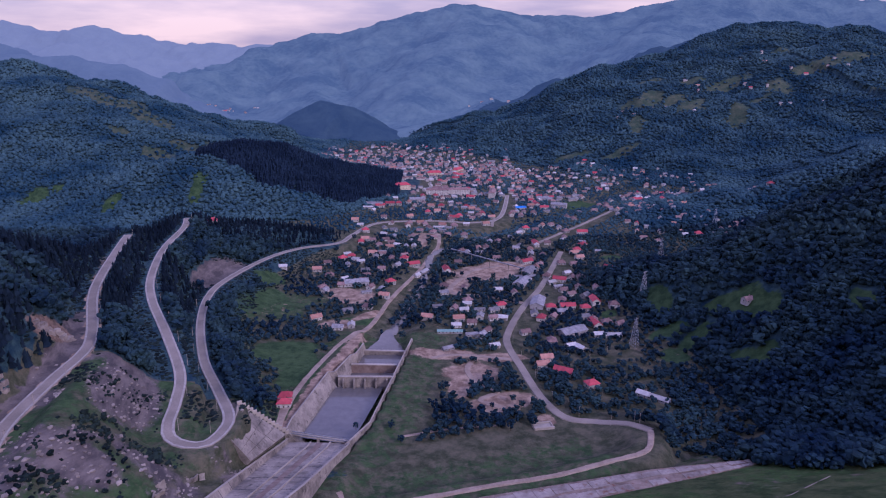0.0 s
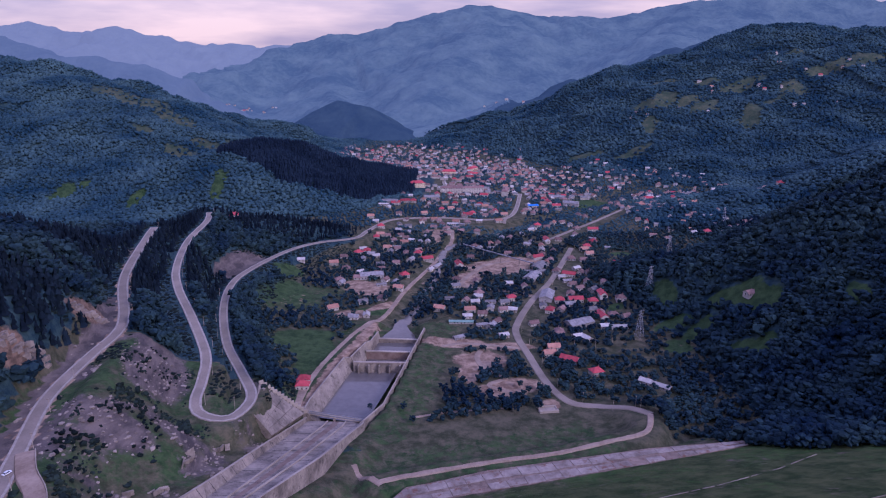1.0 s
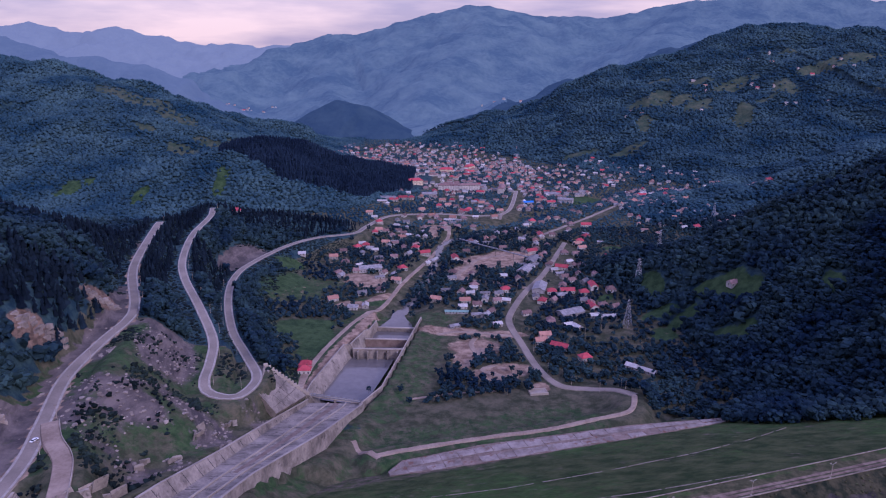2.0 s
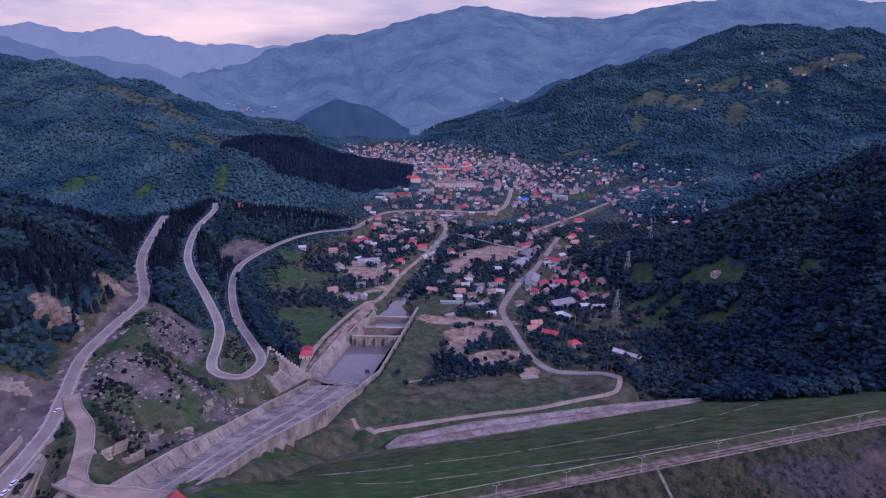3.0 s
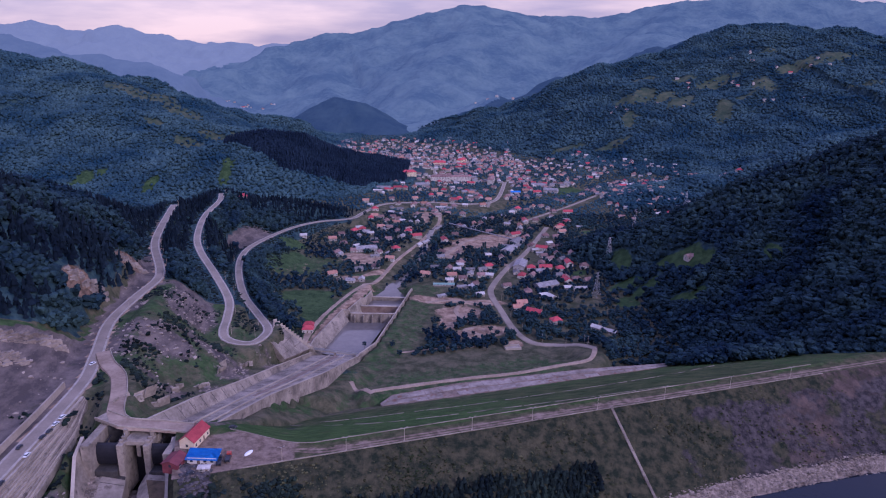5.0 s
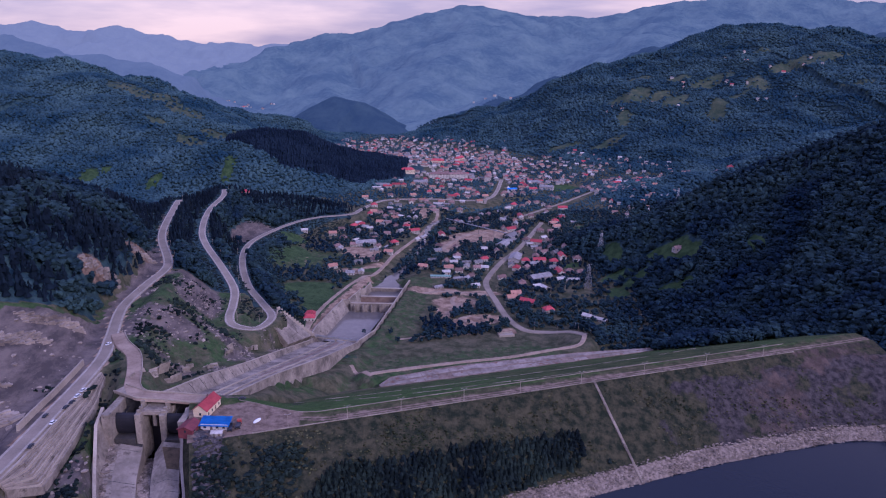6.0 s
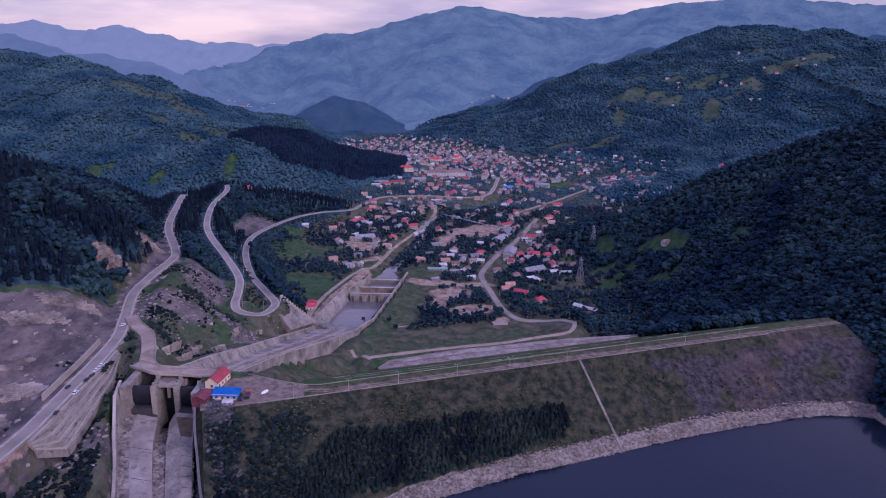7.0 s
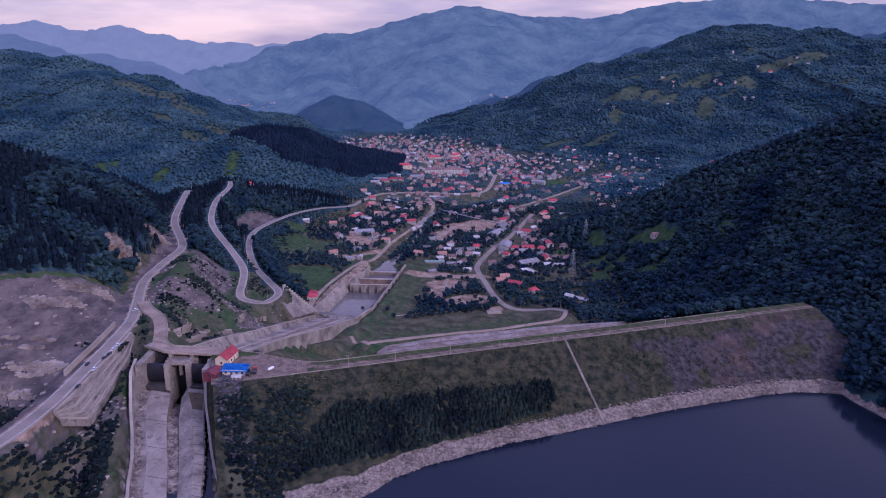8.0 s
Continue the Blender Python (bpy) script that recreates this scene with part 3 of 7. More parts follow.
def covers(x, y, z):
    """How much meadow, rock, clay, dirt and bare shore shows at each place."""
    n1, n2 = fbm(x, y, 60, 4, 21), fbm(x, y, 24, 4, 33)
    meadow, field = np.zeros_like(x), np.zeros_like(x)
    wx, wy = x + 16 * n1 + 6 * n2, y + 14 * fbm(x, y, 55, 3, 26)
    for e in MEADOWS:
        meadow = np.maximum(meadow, blob(wx, wy, *e) + 0.1 * n2)
    for e in FIELDS:
        field = np.maximum(field, blob(wx + 20 * n1, wy, *e) * (0.85 + 0.3 * n2))
    s, q = dam_sq(x, y)
    d1, z1, w1 = along(HILL_ROAD[::2], x, y)
    d2, z2, w2 = along(HAIRPIN_ROAD[::2], x, y)
    dc = np.minimum(along(CHUTE_LEFT, x, y)[0], along(CHUTE_RIGHT, x, y)[0])
    dp = np.minimum(along(POND_LEFT, x, y)[0], along(POND_RIGHT, x, y)[0])
    valley_flat = smooth(14, 4, z - valley(x, y)) * (y > 640)
    meadow = np.maximum(meadow, 0.5 * smooth(60, 30, np.abs(q - 200)) * (s > -10) * (s < 260))
    meadow = np.maximum(meadow, 0.5 * smooth(60, 25, dp) * (y < 900) * (y > 600))
    beside_chute = (x > np.interp(y, [424, 510, 590, 672], [-140, -126, -103, -86])) & (x < -40) & (q > 8) & (y < 610 + 20 * n1)
    meadow = np.where(beside_chute, 0.46 + 0.3 * n2, meadow)
    bushy = smooth(-115, -135, x) * smooth(-300, -270, x) * smooth(690, 720, y) * smooth(1080, 1000, y) * smooth(30, 12, z - valley(x, y))
    meadow = np.maximum(meadow, bushy * (0.36 + 0.5 * n1))
    tree_line = np.interp(y, [150, 430, 480, 500, 530, 560, 625, 670, 800, 900], [-330, -310, -290, -276, -262, -273, -283, -290, -332, -372])
    slope_by_road = (x > np.maximum(-330, tree_line - 4)) & (x < -120) & (y > 280) & (y < 680)
    meadow = np.where(slope_by_road, np.clip(0.48 + 0.45 * n1, 0, 0.8) * np.where(y < 345, 0.7, 1), meadow)
    west = x < np.interp(y, HILL_ROAD[::-1, 1], HILL_ROAD[::-1, 0])
    rock = np.where(west & (x > tree_line) & (y < 760), 0.75 + 0.3 * n2, 0)
    rock = np.maximum(rock, np.where(slope_by_road & ~west, np.clip(0.36 + 0.62 * n2, 0, 1), 0))
    rock = np.maximum(rock, 0.9 * blob(x, y, -228, 640, 20, 42, 12))
    rock = np.maximum(rock, 0.85 * blob(x, y, -284, 1005, 24, 70, -14) * (along(HAIRPIN_ROAD[::2], x, y)[1] < z + 1))
    clay = np.where(west & (x > tree_line) & (y > 520), np.clip(0.22 + 0.5 * n1, 0, 1), 0)
    rock = np.maximum(rock, 0.8 * blob(x, y, -212, 548, 22, 16))
    clay = np.maximum(clay, np.maximum(0.95 * blob(x, y, -289, 580, 7, 20), 0.9 * blob(x, y, -297, 684, 8, 24)))
    dirt = np.zeros_like(x)
    for e in DIRT:
        dirt = np.maximum(dirt, blob(x, y, *e) + 0.15 * n2)
    dirt = np.maximum(dirt, np.where((d1 < 6) & (y < 900), 0.7, 0))
    dirt = np.maximum(dirt, 0.7 * smooth(9, 5, along(POND_LEFT, x, y)[0]) * (y > 690))
    dirt = np.maximum(dirt, valley_flat * (0.26 + 0.24 * n1) * smooth(690, 740, y))
    shore = smooth(WATER + 5, WATER + 2.5, z + 2 * n2) * (q < 0)
    above = z - valley(x, y)
    soil = np.where(slope_by_road | (q < 60) & (x > -260) & (x < 260), 1.0, np.maximum(smooth(13, 6, above) * smooth(-335, -310, x), (s > -70) & (s < 330) & (q > 0) & (q < 230)))
    return dict(soil=soil, meadow=meadow, field=field, rock=rock, clay=clay, dirt=dirt, shore=shore)


def grow(a, steps):
    """Rows from a through (to, step) pairs."""
    out = [a]
    for to, step in steps:
        out += list(np.arange(out[-1] + step, to + 0.5 * step, step))
    return np.array(out)


rows = grow(-2600, [(-800, 180), (120, 23), (260, 8), (1250, 4), (1500, 6), (2500, 10), (4960, 25)])
cols = np.linspace(-1, 1, 421)
gx = cols[None, :] * np.maximum(720, np.where(rows < 0, 720 - rows * 0.9, 0.78 * rows + 240))[:, None]
gy = np.repeat(rows[:, None], len(cols), 1)
gz = ground(gx, gy)
# the spillway's cut through the ground, from the lake to the stilling pond
ds, dq = dam_sq(gx, gy)
CUT = [(-164, 455, -21), (-171, 405, -41), (-166, 380, -37), (-156, 355, -36), (-141, 305, -40), (-122, 240, -47)]
cd, cz, _ = along(CUT, gx, gy)
bank_l = np.interp(gy, [240, 285, 310, 330, 352, 372, 392, 410], [-137, -155, -165, -171, -180, -189, -195, -197])
bank_r = np.interp(gy, [240, 285, 310, 330, 352, 372, 392, 410], [-99, -113, -120, -126, -134, -141.5, -147, -147])
beyond = np.maximum(np.maximum(bank_l - gx, gx - bank_r), 0)
gz = np.where((beyond < 30) & (gy < 418), np.minimum(gz, cz + beyond * 5.0), gz)
CHUTE = [(-157, 425, 0), (-113, 680, 0), (-78, 860, 0)]
# the slope that the terraced wall holds
out = gx - np.interp(gy, HILL_ROAD[::-1, 1], HILL_ROAD[::-1, 0])
swell = np.interp(gy, [322, 345, 420, 452], [0.12, 1.0, 0.6, 0.15])
held = (gy > 318) & (gy < 452) & (out > 4.4) & (out < 7.5 + 9 * swell)
gz = np.where(held, np.minimum(gz, np.interp(gy, HILL_ROAD[::-1, 1], HILL_ROAD[::-1, 2]) - 1.6 - 1.5 * np.maximum(out - 5, 0)), gz)
# the bed under the chute and the stilling basin
left_x = np.interp(gy, [425, 510, 600, 682, 705, 786, 846], [-177, -163, -149, -136, -136, -120, -97])
right_x = np.interp(gy, [424, 510, 590, 672, 706, 848], [-144, -130, -107, -90, -78, -54])
inside = (gx > left_x - 1.5) & (gx < right_x + 1.5)
gz = np.where(inside & (gy > 418) & (gy <= 690), np.minimum(gz, chute_floor(gy) - 4), gz)
# shelves of the roads and the outlet pool
for road in (HILL_ROAD, HAIRPIN_ROAD):
    near_y = (gy > road[:, 1].min() - 20) & (gy < road[:, 1].max() + 20) & (np.abs(gx) < 420)
    rd, rz, _ = along(road[::2], gx[near_y], gy[near_y])
    gz[near_y] = np.where(rd < 8.0, np.minimum(gz[near_y], rz - 0.35), gz[near_y])
gz = np.where((gx > -99) & (gx < -56) & (gy >= 846) & (gy < 886), np.minimum(gz, -91.5), gz)
# the lawn of the dam lies over the old ground
lawn = np.minimum(0, -(dq - 8 - 30 * smooth(16, -38, ds)) / 2.12)
gz = np.where((ds > -38) & (ds < 300) & (dq > 9) & (dq < 165) & (gx > right_x + 3), np.minimum(gz, lawn - 1.2 + np.maximum(0, 24 - (gx - right_x)) * 0.62), gz)
gz = np.where((gx > left_x - 1.5) & (gx < right_x + 2) & (gy > 688) & (gy < 856), np.minimum(gz, -98), gz)


def sheet(name, r0, r1, material, chosen=None):
    """Part of the land between two rows of the grid, or those of its squares that are chosen."""
    x, y, z = gx[r0:r1], gy[r0:r1], gz[r0:r1]
    i = np.arange(x.size).reshape(x.shape)
    f = np.stack([i[:-1, :-1], i[:-1, 1:], i[1:, 1:], i[1:, :-1]], -1)
    f = f.reshape(-1, 4) if chosen is None else f[chosen[r0:r1][:-1, :-1]]
    return array_mesh(name, np.stack([x, y, z], -1).reshape(-1, 3), np.concatenate([f[:, [0, 1, 2]], f[:, [0, 2, 3]]]), material)


def crest_over(number):
    line, fall, soft = RIDGES[number]
    d, top, _ = along(line, gx[far_row:], gy[far_row:])
    return top - fall * (np.sqrt(d * d + soft * soft) - soft)


far_row = int(np.argmax(rows > 2660))
land = sheet("ground", 0, far_row + 1, GROUND)
for key, value in covers(gx[:far_row + 1], gy[:far_row + 1], gz[:far_row + 1]).items():
    land.data.attributes.new(key, "FLOAT", "POINT").data.foreach_set("value", np.asarray(value, np.float32).ravel())
tagged(land, "wooded hills and valley floor with meadows and bare rock cuts", "ground", kind="structure")
hill = crest_over(7)
range_near = crest_over(9)
mountain = np.maximum.reduce([crest_over(k) for k in (10, 11, 12, 18, 19)])
last = crest_over(13) - 150 * smooth(4500, 4000, gy[far_row:])
flat = valley(gx[far_row:], gy[far_row:]) + 14
mountain = np.maximum(mountain, flat)
top = np.maximum(np.maximum(hill, range_near), np.maximum(mountain, last))
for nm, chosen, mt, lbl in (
    ("backdrop_hill", hill == top, HAZE_NEAR, "dark, haze-tinted wooded foothill below the mountain"),
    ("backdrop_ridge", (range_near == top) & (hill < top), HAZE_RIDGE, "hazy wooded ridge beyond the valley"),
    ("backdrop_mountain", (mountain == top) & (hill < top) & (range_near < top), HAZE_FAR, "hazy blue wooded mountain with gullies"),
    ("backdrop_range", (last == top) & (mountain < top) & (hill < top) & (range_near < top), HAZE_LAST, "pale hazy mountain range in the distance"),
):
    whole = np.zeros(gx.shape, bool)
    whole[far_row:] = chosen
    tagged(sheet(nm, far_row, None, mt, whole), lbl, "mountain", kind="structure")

# the dark foothill where the valley turns
fx, fy = np.meshgrid(np.linspace(-900, 0, 91), np.linspace(2450, 3100, 66))
fd, ftop, _ = along(RIDGES[8][0], fx, fy)
fz = ftop + 6 - 0.45 * (np.sqrt(fd * fd + 900) - 30) + 7 * fbm(fx, fy, 70, 4, 27)
fi = np.arange(fx.size).reshape(fx.shape)
ff = np.stack([fi[:-1, :-1], fi[:-1, 1:], fi[1:, 1:], fi[1:, :-1]], -1).reshape(-1, 4)
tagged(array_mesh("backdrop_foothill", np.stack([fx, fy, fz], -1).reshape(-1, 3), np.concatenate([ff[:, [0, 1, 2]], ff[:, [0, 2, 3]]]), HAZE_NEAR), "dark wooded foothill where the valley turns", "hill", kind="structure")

# ---- water ----
WATER_SKIN = bpy.data.materials.new("still_water")
WATER_SKIN.use_nodes = True
wn, wl = WATER_SKIN.node_tree.nodes, WATER_SKIN.node_tree.links
wp = wn["Principled BSDF"]
wp.inputs["Base Color"].default_value = (0.008, 0.012, 0.020, 1)
wp.inputs["Roughness"].default_value = 0.12
wp.inputs["IOR"].default_value = 1.33
wp.inputs["Specular IOR Level"].default_value = 0.30
ripple = wn.new("ShaderNodeTexNoise")
ripple.inputs["Scale"].default_value, ripple.inputs["Detail"].default_value = 0.35, 6
wg, wb = wn.new("ShaderNodeNewGeometry"), wn.new("ShaderNodeBump")
wb.inputs["Strength"].default_value, wb.inputs["Distance"].default_value = 0.10, 0.6
wl.new(wg.outputs["Position"], ripple.inputs["Vector"])
wl.new(ripple.outputs["Fac"], wb.inputs["Height"])
wl.new(wb.outputs["Normal"], wp.inputs["Normal"])


def water_sheet(name, xs, ys, z, label):
    v = [(x, y, z) for y in ys for x in xs]
    n = len(xs)
    f = [(j * n + i, j * n + i + 1, (j + 1) * n + i + 1, (j + 1) * n + i) for j in range(len(ys) - 1) for i in range(n - 1)]
    return tagged(mesh_object(name, v, f, WATER_SKIN), label, "water", kind="structure")


water_sheet("lake_water", np.linspace(-700, 900, 17), np.linspace(-2500, 470, 25), WATER, "dark still reservoir water behind the dam")

# ---- the dam ----
dam = thing("dam", (0, 0, 0), 0, "long grassed earth dam with a gravel crest road and stony lake face", "dam", kind="structure")


def crest_edge(s):
    return 8 + 30 * smooth(16, -38, s)


def dam_surface(s, q):
    up = WATER * (-q - 5) / (dam_reach(s) - 5)
    down = -(q - crest_edge(s)) / 2.12
    z = np.minimum(0, np.where(q < 0, up, down))
    x, y = dam_xy(s, q)
    return x, y, z


def dam_grid(name, s0, s1, qs, step, material, bumps, attributes=None, label=""):
    s = np.arange(s0, s1 + step, step)
    S, U = np.meshgrid(s, np.linspace(0, 1, qs[2]))
    Q = qs[0](S) + U * (qs[1](S) - qs[0](S))
    x, y, z = dam_surface(S, Q)
    z = z + bumps * fbm(x, y, 9, 3, 41) * np.minimum(1, np.minimum(U, 1 - U) * 12)
    i = np.arange(S.size).reshape(S.shape)
    f = np.stack([i[:-1, :-1], i[:-1, 1:], i[1:, 1:], i[1:, :-1]], -1).reshape(-1, 4)
    ob = array_mesh(name, np.stack([x, y, z], -1).reshape(-1, 3), np.concatenate([f[:, [0, 1, 2]], f[:, [0, 2, 3]]]), material)
    for key, value in (attributes(S, Q, z, x, y) if attributes else {}).items():
        ob.data.attributes.new(key, "FLOAT", "POINT").data.foreach_set("value", np.asarray(value, np.float32).ravel())
    ob.parent = dam
    return tagged(ob, label)


def lake_face(S, Q, z, x, y):
    n1, n2 = fbm(x, y, 50, 4, 51), fbm(x, y, 14, 3, 52)
    shore = smooth(-29.5, -31.5, z + 1.2 * n2)
    stones = smooth(165, 255, S + 110 * n1) * (0.68 + 0.3 * n2) * smooth(-2, -6, z) + 0.32 * n2 * (S > 40)
    rust = smooth(200, 290, S) * (0.35 + 0.4 * n1)
    return dict(stones=stones, rust=rust, shore=shore)


dam_grid("lake_face", -51, 400, (lambda s: -dam_reach(s) * 1.35, lambda s: -5 + 0 * s, 50), 2.5, DAM_FACE, 0.9, lake_face, "stony lake face with weeds and a pale shore")
def crest_wear(S, Q, z, x, y):
    """Bare earth in the yard, on the wheel tracks and along the lake edge."""
    n2 = fbm(x, y, 12, 3, 57)
    bend = 18 * smooth(24, -30, S)
    tracks = np.maximum(np.abs(Q + 2.6 - bend) < 0.8, np.abs(Q + 0.2 - bend) < 0.8)
    verge = smooth(5.5, 3.0, np.abs(Q + 1.4 - bend)) * (0.42 + 0.25 * n2)
    yard = smooth(14, -4, S - 0.4 * (Q + 5)) * (0.70 + 0.2 * n2) * smooth(36, 26, Q)
    return dict(dirt=np.maximum(np.maximum(tracks * 0.66, verge), yard), lush=(0.5 + 0.3 * n2) * smooth(2, 5, Q - bend))


dam_grid("crest", -52, 400, (lambda s: -5 + 0 * s, crest_edge, 44), 2.5, CREST, 0.08, crest_wear, "gravel crest with wheel tracks and worn grass verges")


def grass_face(S, Q, z, x, y):
    n1, n2 = fbm(x, y, 60, 4, 55), fbm(x, y, 15, 3, 56)
    lush = np.maximum(smooth(230, 90, S + 50 * n1) * smooth(120, 70, Q) * (0.72 + 0.25 * n2), 0.42 + 0.35 * n1)
    return dict(lush=lush, bare=np.maximum(0.30 + 0.26 * n2 + 0.10 * n1, 0.5 * smooth(120, 150, Q)))


dam_grid("grass_face", -42, 400, (crest_edge, lambda s: crest_edge(s) + 190, 60), 3, DAM_GRASS, 0.5, grass_face, "grassed valley face")

# ---- roads ----
for nm, line, wide, lbl in (("road_1", HILL_ROAD, 8.4, "pale worn asphalt road cut into the hillside"), ("road_2", HAIRPIN_ROAD, 7.6, "pale asphalt road with a hairpin bend"), ("road_3", VALLEY_ROAD, 7.0, "worn asphalt village road")):
    rd = tagged(ribbon(nm, line, wide, ASPHALT, 0.15, 0.9), lbl, "road", kind="structure")
tagged(ribbon("road_4", SIDE_ROAD, 8.5, GRAVEL, 0.25, 1.2), "pale concrete access road to the spillway bridge", "road", kind="structure")
tagged(ribbon("road_5", TOE_TRACK, 3.4, GRAVEL, 0.3, 0.8, rough_edge=0.4), "gravel track along the foot of the dam", "road", kind="structure")

# ---- the spillway: chute, basin, headworks ----
def loft(name, rails, material, parent=None, label="", close=False):
    """A skin between rails: lines of equally many points."""
    rails = [np.asarray(r, float) for r in rails]
    n = len(rails[0])
    verts = np.concatenate(rails)
    faces = []
    pairs = list(range(len(rails) - 1)) + ([len(rails) - 1] if close else [])
    for a in pairs:
        b = (a + 1) % len(rails)
        faces += [(a * n + k, a * n + k + 1, b * n + k + 1, b * n + k) for k in range(n - 1)]
    if close:
        faces += [tuple(a * n for a in range(len(rails)))[::-1], tuple(a * n + n - 1 for a in range(len(rails)))]
    ob = mesh_object(name, verts, faces, material, False, parent, label)
    bm = bmesh.new()
    bm.from_mesh(ob.data)
    bmesh.ops.recalc_face_normals(bm, faces=bm.faces)
    bm.to_mesh(ob.data)
    bm.free()
    return ob


def beam(name, line, wide, high, material, parent=None, label="", lift=0.0, shift=0.0):
    """A solid bar of rectangular section along a line, its foot on the line."""
    p, n = np.asarray(line, float), sides(line)
    mk = lambda w, dz: np.stack([p[:, 0] + n[:, 0] * (w + shift), p[:, 1] + n[:, 1] * (w + shift), p[:, 2] + lift + dz], 1)
    return loft(name, [mk(wide / 2, 0), mk(wide / 2, high), mk(-wide / 2, high), mk(-wide / 2, 0)], material, parent, label, True)


spillway = thing("spillway", (0, 0, 0), 0, "long grey concrete spillway chute running down to the stilling basin", "spillway", kind="structure")
ys = np.linspace(424, 684, 40)
lx = np.interp(ys, [425, 510, 600, 682], [-170, -158, -147, -135])
rx = np.interp(ys, [424, 510, 590, 672], [-144, -130, -107, -90])
cz = chute_floor(ys)
across = lambda f, dz=0.0: np.stack([lx + (rx - lx) * f, ys, cz + dz], 1)
loft("chute_floor", [across(0), across(0.33), across(0.66), across(1), across(1, -3), across(0, -3)], CONCRETE, spillway, "stained concrete chute floor", True)
wall_r = across(1)
loft("chute_wall", [wall_r + [0, 0, 2.6], wall_r + [1.1, 0, 2.6], wall_r + [3.2, 0, -16], wall_r + [0, 0, -16]], CONCRETE, spillway, "stained concrete side wall", True)
beam("wall_coping", wall_r + [0.55, 0, 2.6], 1.5, 0.3, PALE, spillway)
wall_l = across(0)
lean, tall = np.interp(ys, [424, 520, 684], [6.0, 4.0, 0.0]), np.interp(ys, [424, 480, 540, 684], [7.5, 8.5, 6.0, 3.4])
top_l = wall_l + np.stack([-lean, 0 * ys, tall], 1)
loft("chute_wall", [top_l, top_l + [-1.1, 0, 0], top_l + [-2.2, 0, -12], wall_l + [0, 0, -8], wall_l], CONCRETE, spillway, "high leaning concrete side wall", True)
beam("wall_coping", top_l + [-0.5, 0, 0], 1.5, 0.35, PALE, spillway)
for k in range(3, 38, 2):
    a, b = wall_l[k] + [0.05, 0, 0.1], top_l[k] + [0.1, 0, -0.1]
    loft("wall_joint", [[a, a + [0, 0.3, 0]], [b, b + [0, 0.3, 0]], [b + [-0.3, 0, 0], b + [-0.3, 0.3, 0]], [a + [-0.3, 0, 0], a + [-0.3, 0.3, 0]]], DARK_STEEL, spillway, "", True)
for f in (0.36, 0.68):
    beam("divider_beam", across(f), 0.9, 0.9, PALE, spillway)
for k in range(1, 38, 3):
    beam("floor_joint", [across(0.02)[k], across(0.98)[k]], 0.22, 0.05, DARK_STEEL, spillway, "", 0.0)
loft("silt_strip", [across(0.46, 0.06)[14:], across(0.56, 0.06)[14:], across(0.56, -0.3)[14:], across(0.46, -0.3)[14:]], RUST, spillway, "rusty silt on the chute", True)

footbridge = thing("footbridge", (0, 0, 0), 0, "grey concrete footbridge over the end of the chute", "bridge")
span = [(-139, 694, -84.6), (-115, 688, -84.6), (-90, 681.5, -84.6)]
beam("deck", span, 3.0, 0.9, PALE, footbridge)
for k in (-1.3, 1.3):
    beam("railing", span, 0.18, 1.0, STEEL, footbridge, "", 0.9, k)
for f in (0.06, 0.5, 0.94):
    x, y = -139 + 50 * f, 694 - 12.5 * f
    bm = bmesh.new()
    box(bm, x - 0.8, x + 0.8, y - 1.2, y + 1.2, -96, -84.6)
    part("pier", bm, CONCRETE, footbridge)

basin = thing("stilling_basin", (0, 0, 0), 0, "concrete stilling basin with sloping walls and murky water", "basin", kind="structure")
for top, foot in (
    ([(-138, 690, -79), (-137, 705, -79), (-121, 786, -79)], [(-126, 690, -97), (-125, 708, -97), (-111, 784, -97)]),
    ([(-115, 787, -79), (-105, 821, -79)], [(-107, 790, -97), (-101, 822, -97)]),
    ([(-101, 826, -80), (-96, 850, -80)], [(-98, 828, -97), (-93, 858, -97)]),
):
    t, b = np.array(top, float), np.array(foot, float)
    loft("side_wall", [t, t + [-1.2, 0, 0], t + [-1.2, 0, -18], b], CONCRETE, basin, "stained sloping concrete wall", True)
    beam("coping", t, 1.0, 0.5, PALE, basin)
for a, b in (((-121, 786), (-115, 787)), ((-105, 821), (-101, 826))):
    beam("step_wall", [(*a, -97), (*b, -97)], 1.2, 18, CONCRETE, basin)
rt = np.array([(-92, 672, -81), (-77, 706, -82), (-66, 770, -82), (-53, 848, -82), (-50, 868, -83)], float)
rb = np.array([(-92, 682, -97), (-84, 708, -97), (-73, 771, -97), (-59, 848, -97), (-56, 868, -97)], float)
loft("side_wall", [rt, rt + [1.2, 0, 0], rt + [1.2, 0, -15], rb], CONCRETE, basin, "", True)
beam("coping", rt, 0.9, 0.5, PALE, basin)
for a, b, z, h, mat in (((-112, 783), (-63, 783), -97, 14.5, CONCRETE), ((-104, 814), (-62, 813), -97, 11.5, RUST), ((-97, 848), (-55, 846), -97, 10.0, CONCRETE)):
    beam("cross_wall", [(*a, z), (*b, z)], 1.6, h, mat, basin)
    beam("coping", [(*a, z + h), (*b, z + h)], 2.6, 0.8, PALE, basin)
for k in range(5):
    bm = bmesh.new()
    x = -107 + 9.5 * k
    box(bm, x - 0.7, x + 0.7, 778.5, 782, -97, -83.5)
    part("buttress", bm, CONCRETE, basin)
MOSS = material("ochre_moss", (0.055, 0.042, 0.024), (0.14, 0.10, 0.06), 0.2, 0.7, 0.9, 0.2)
POND = material("murky_water", (0.11, 0.098, 0.088), (0.16, 0.142, 0.126), 0.02, 0.2, 0.10, 0.02, gloss=0.5)
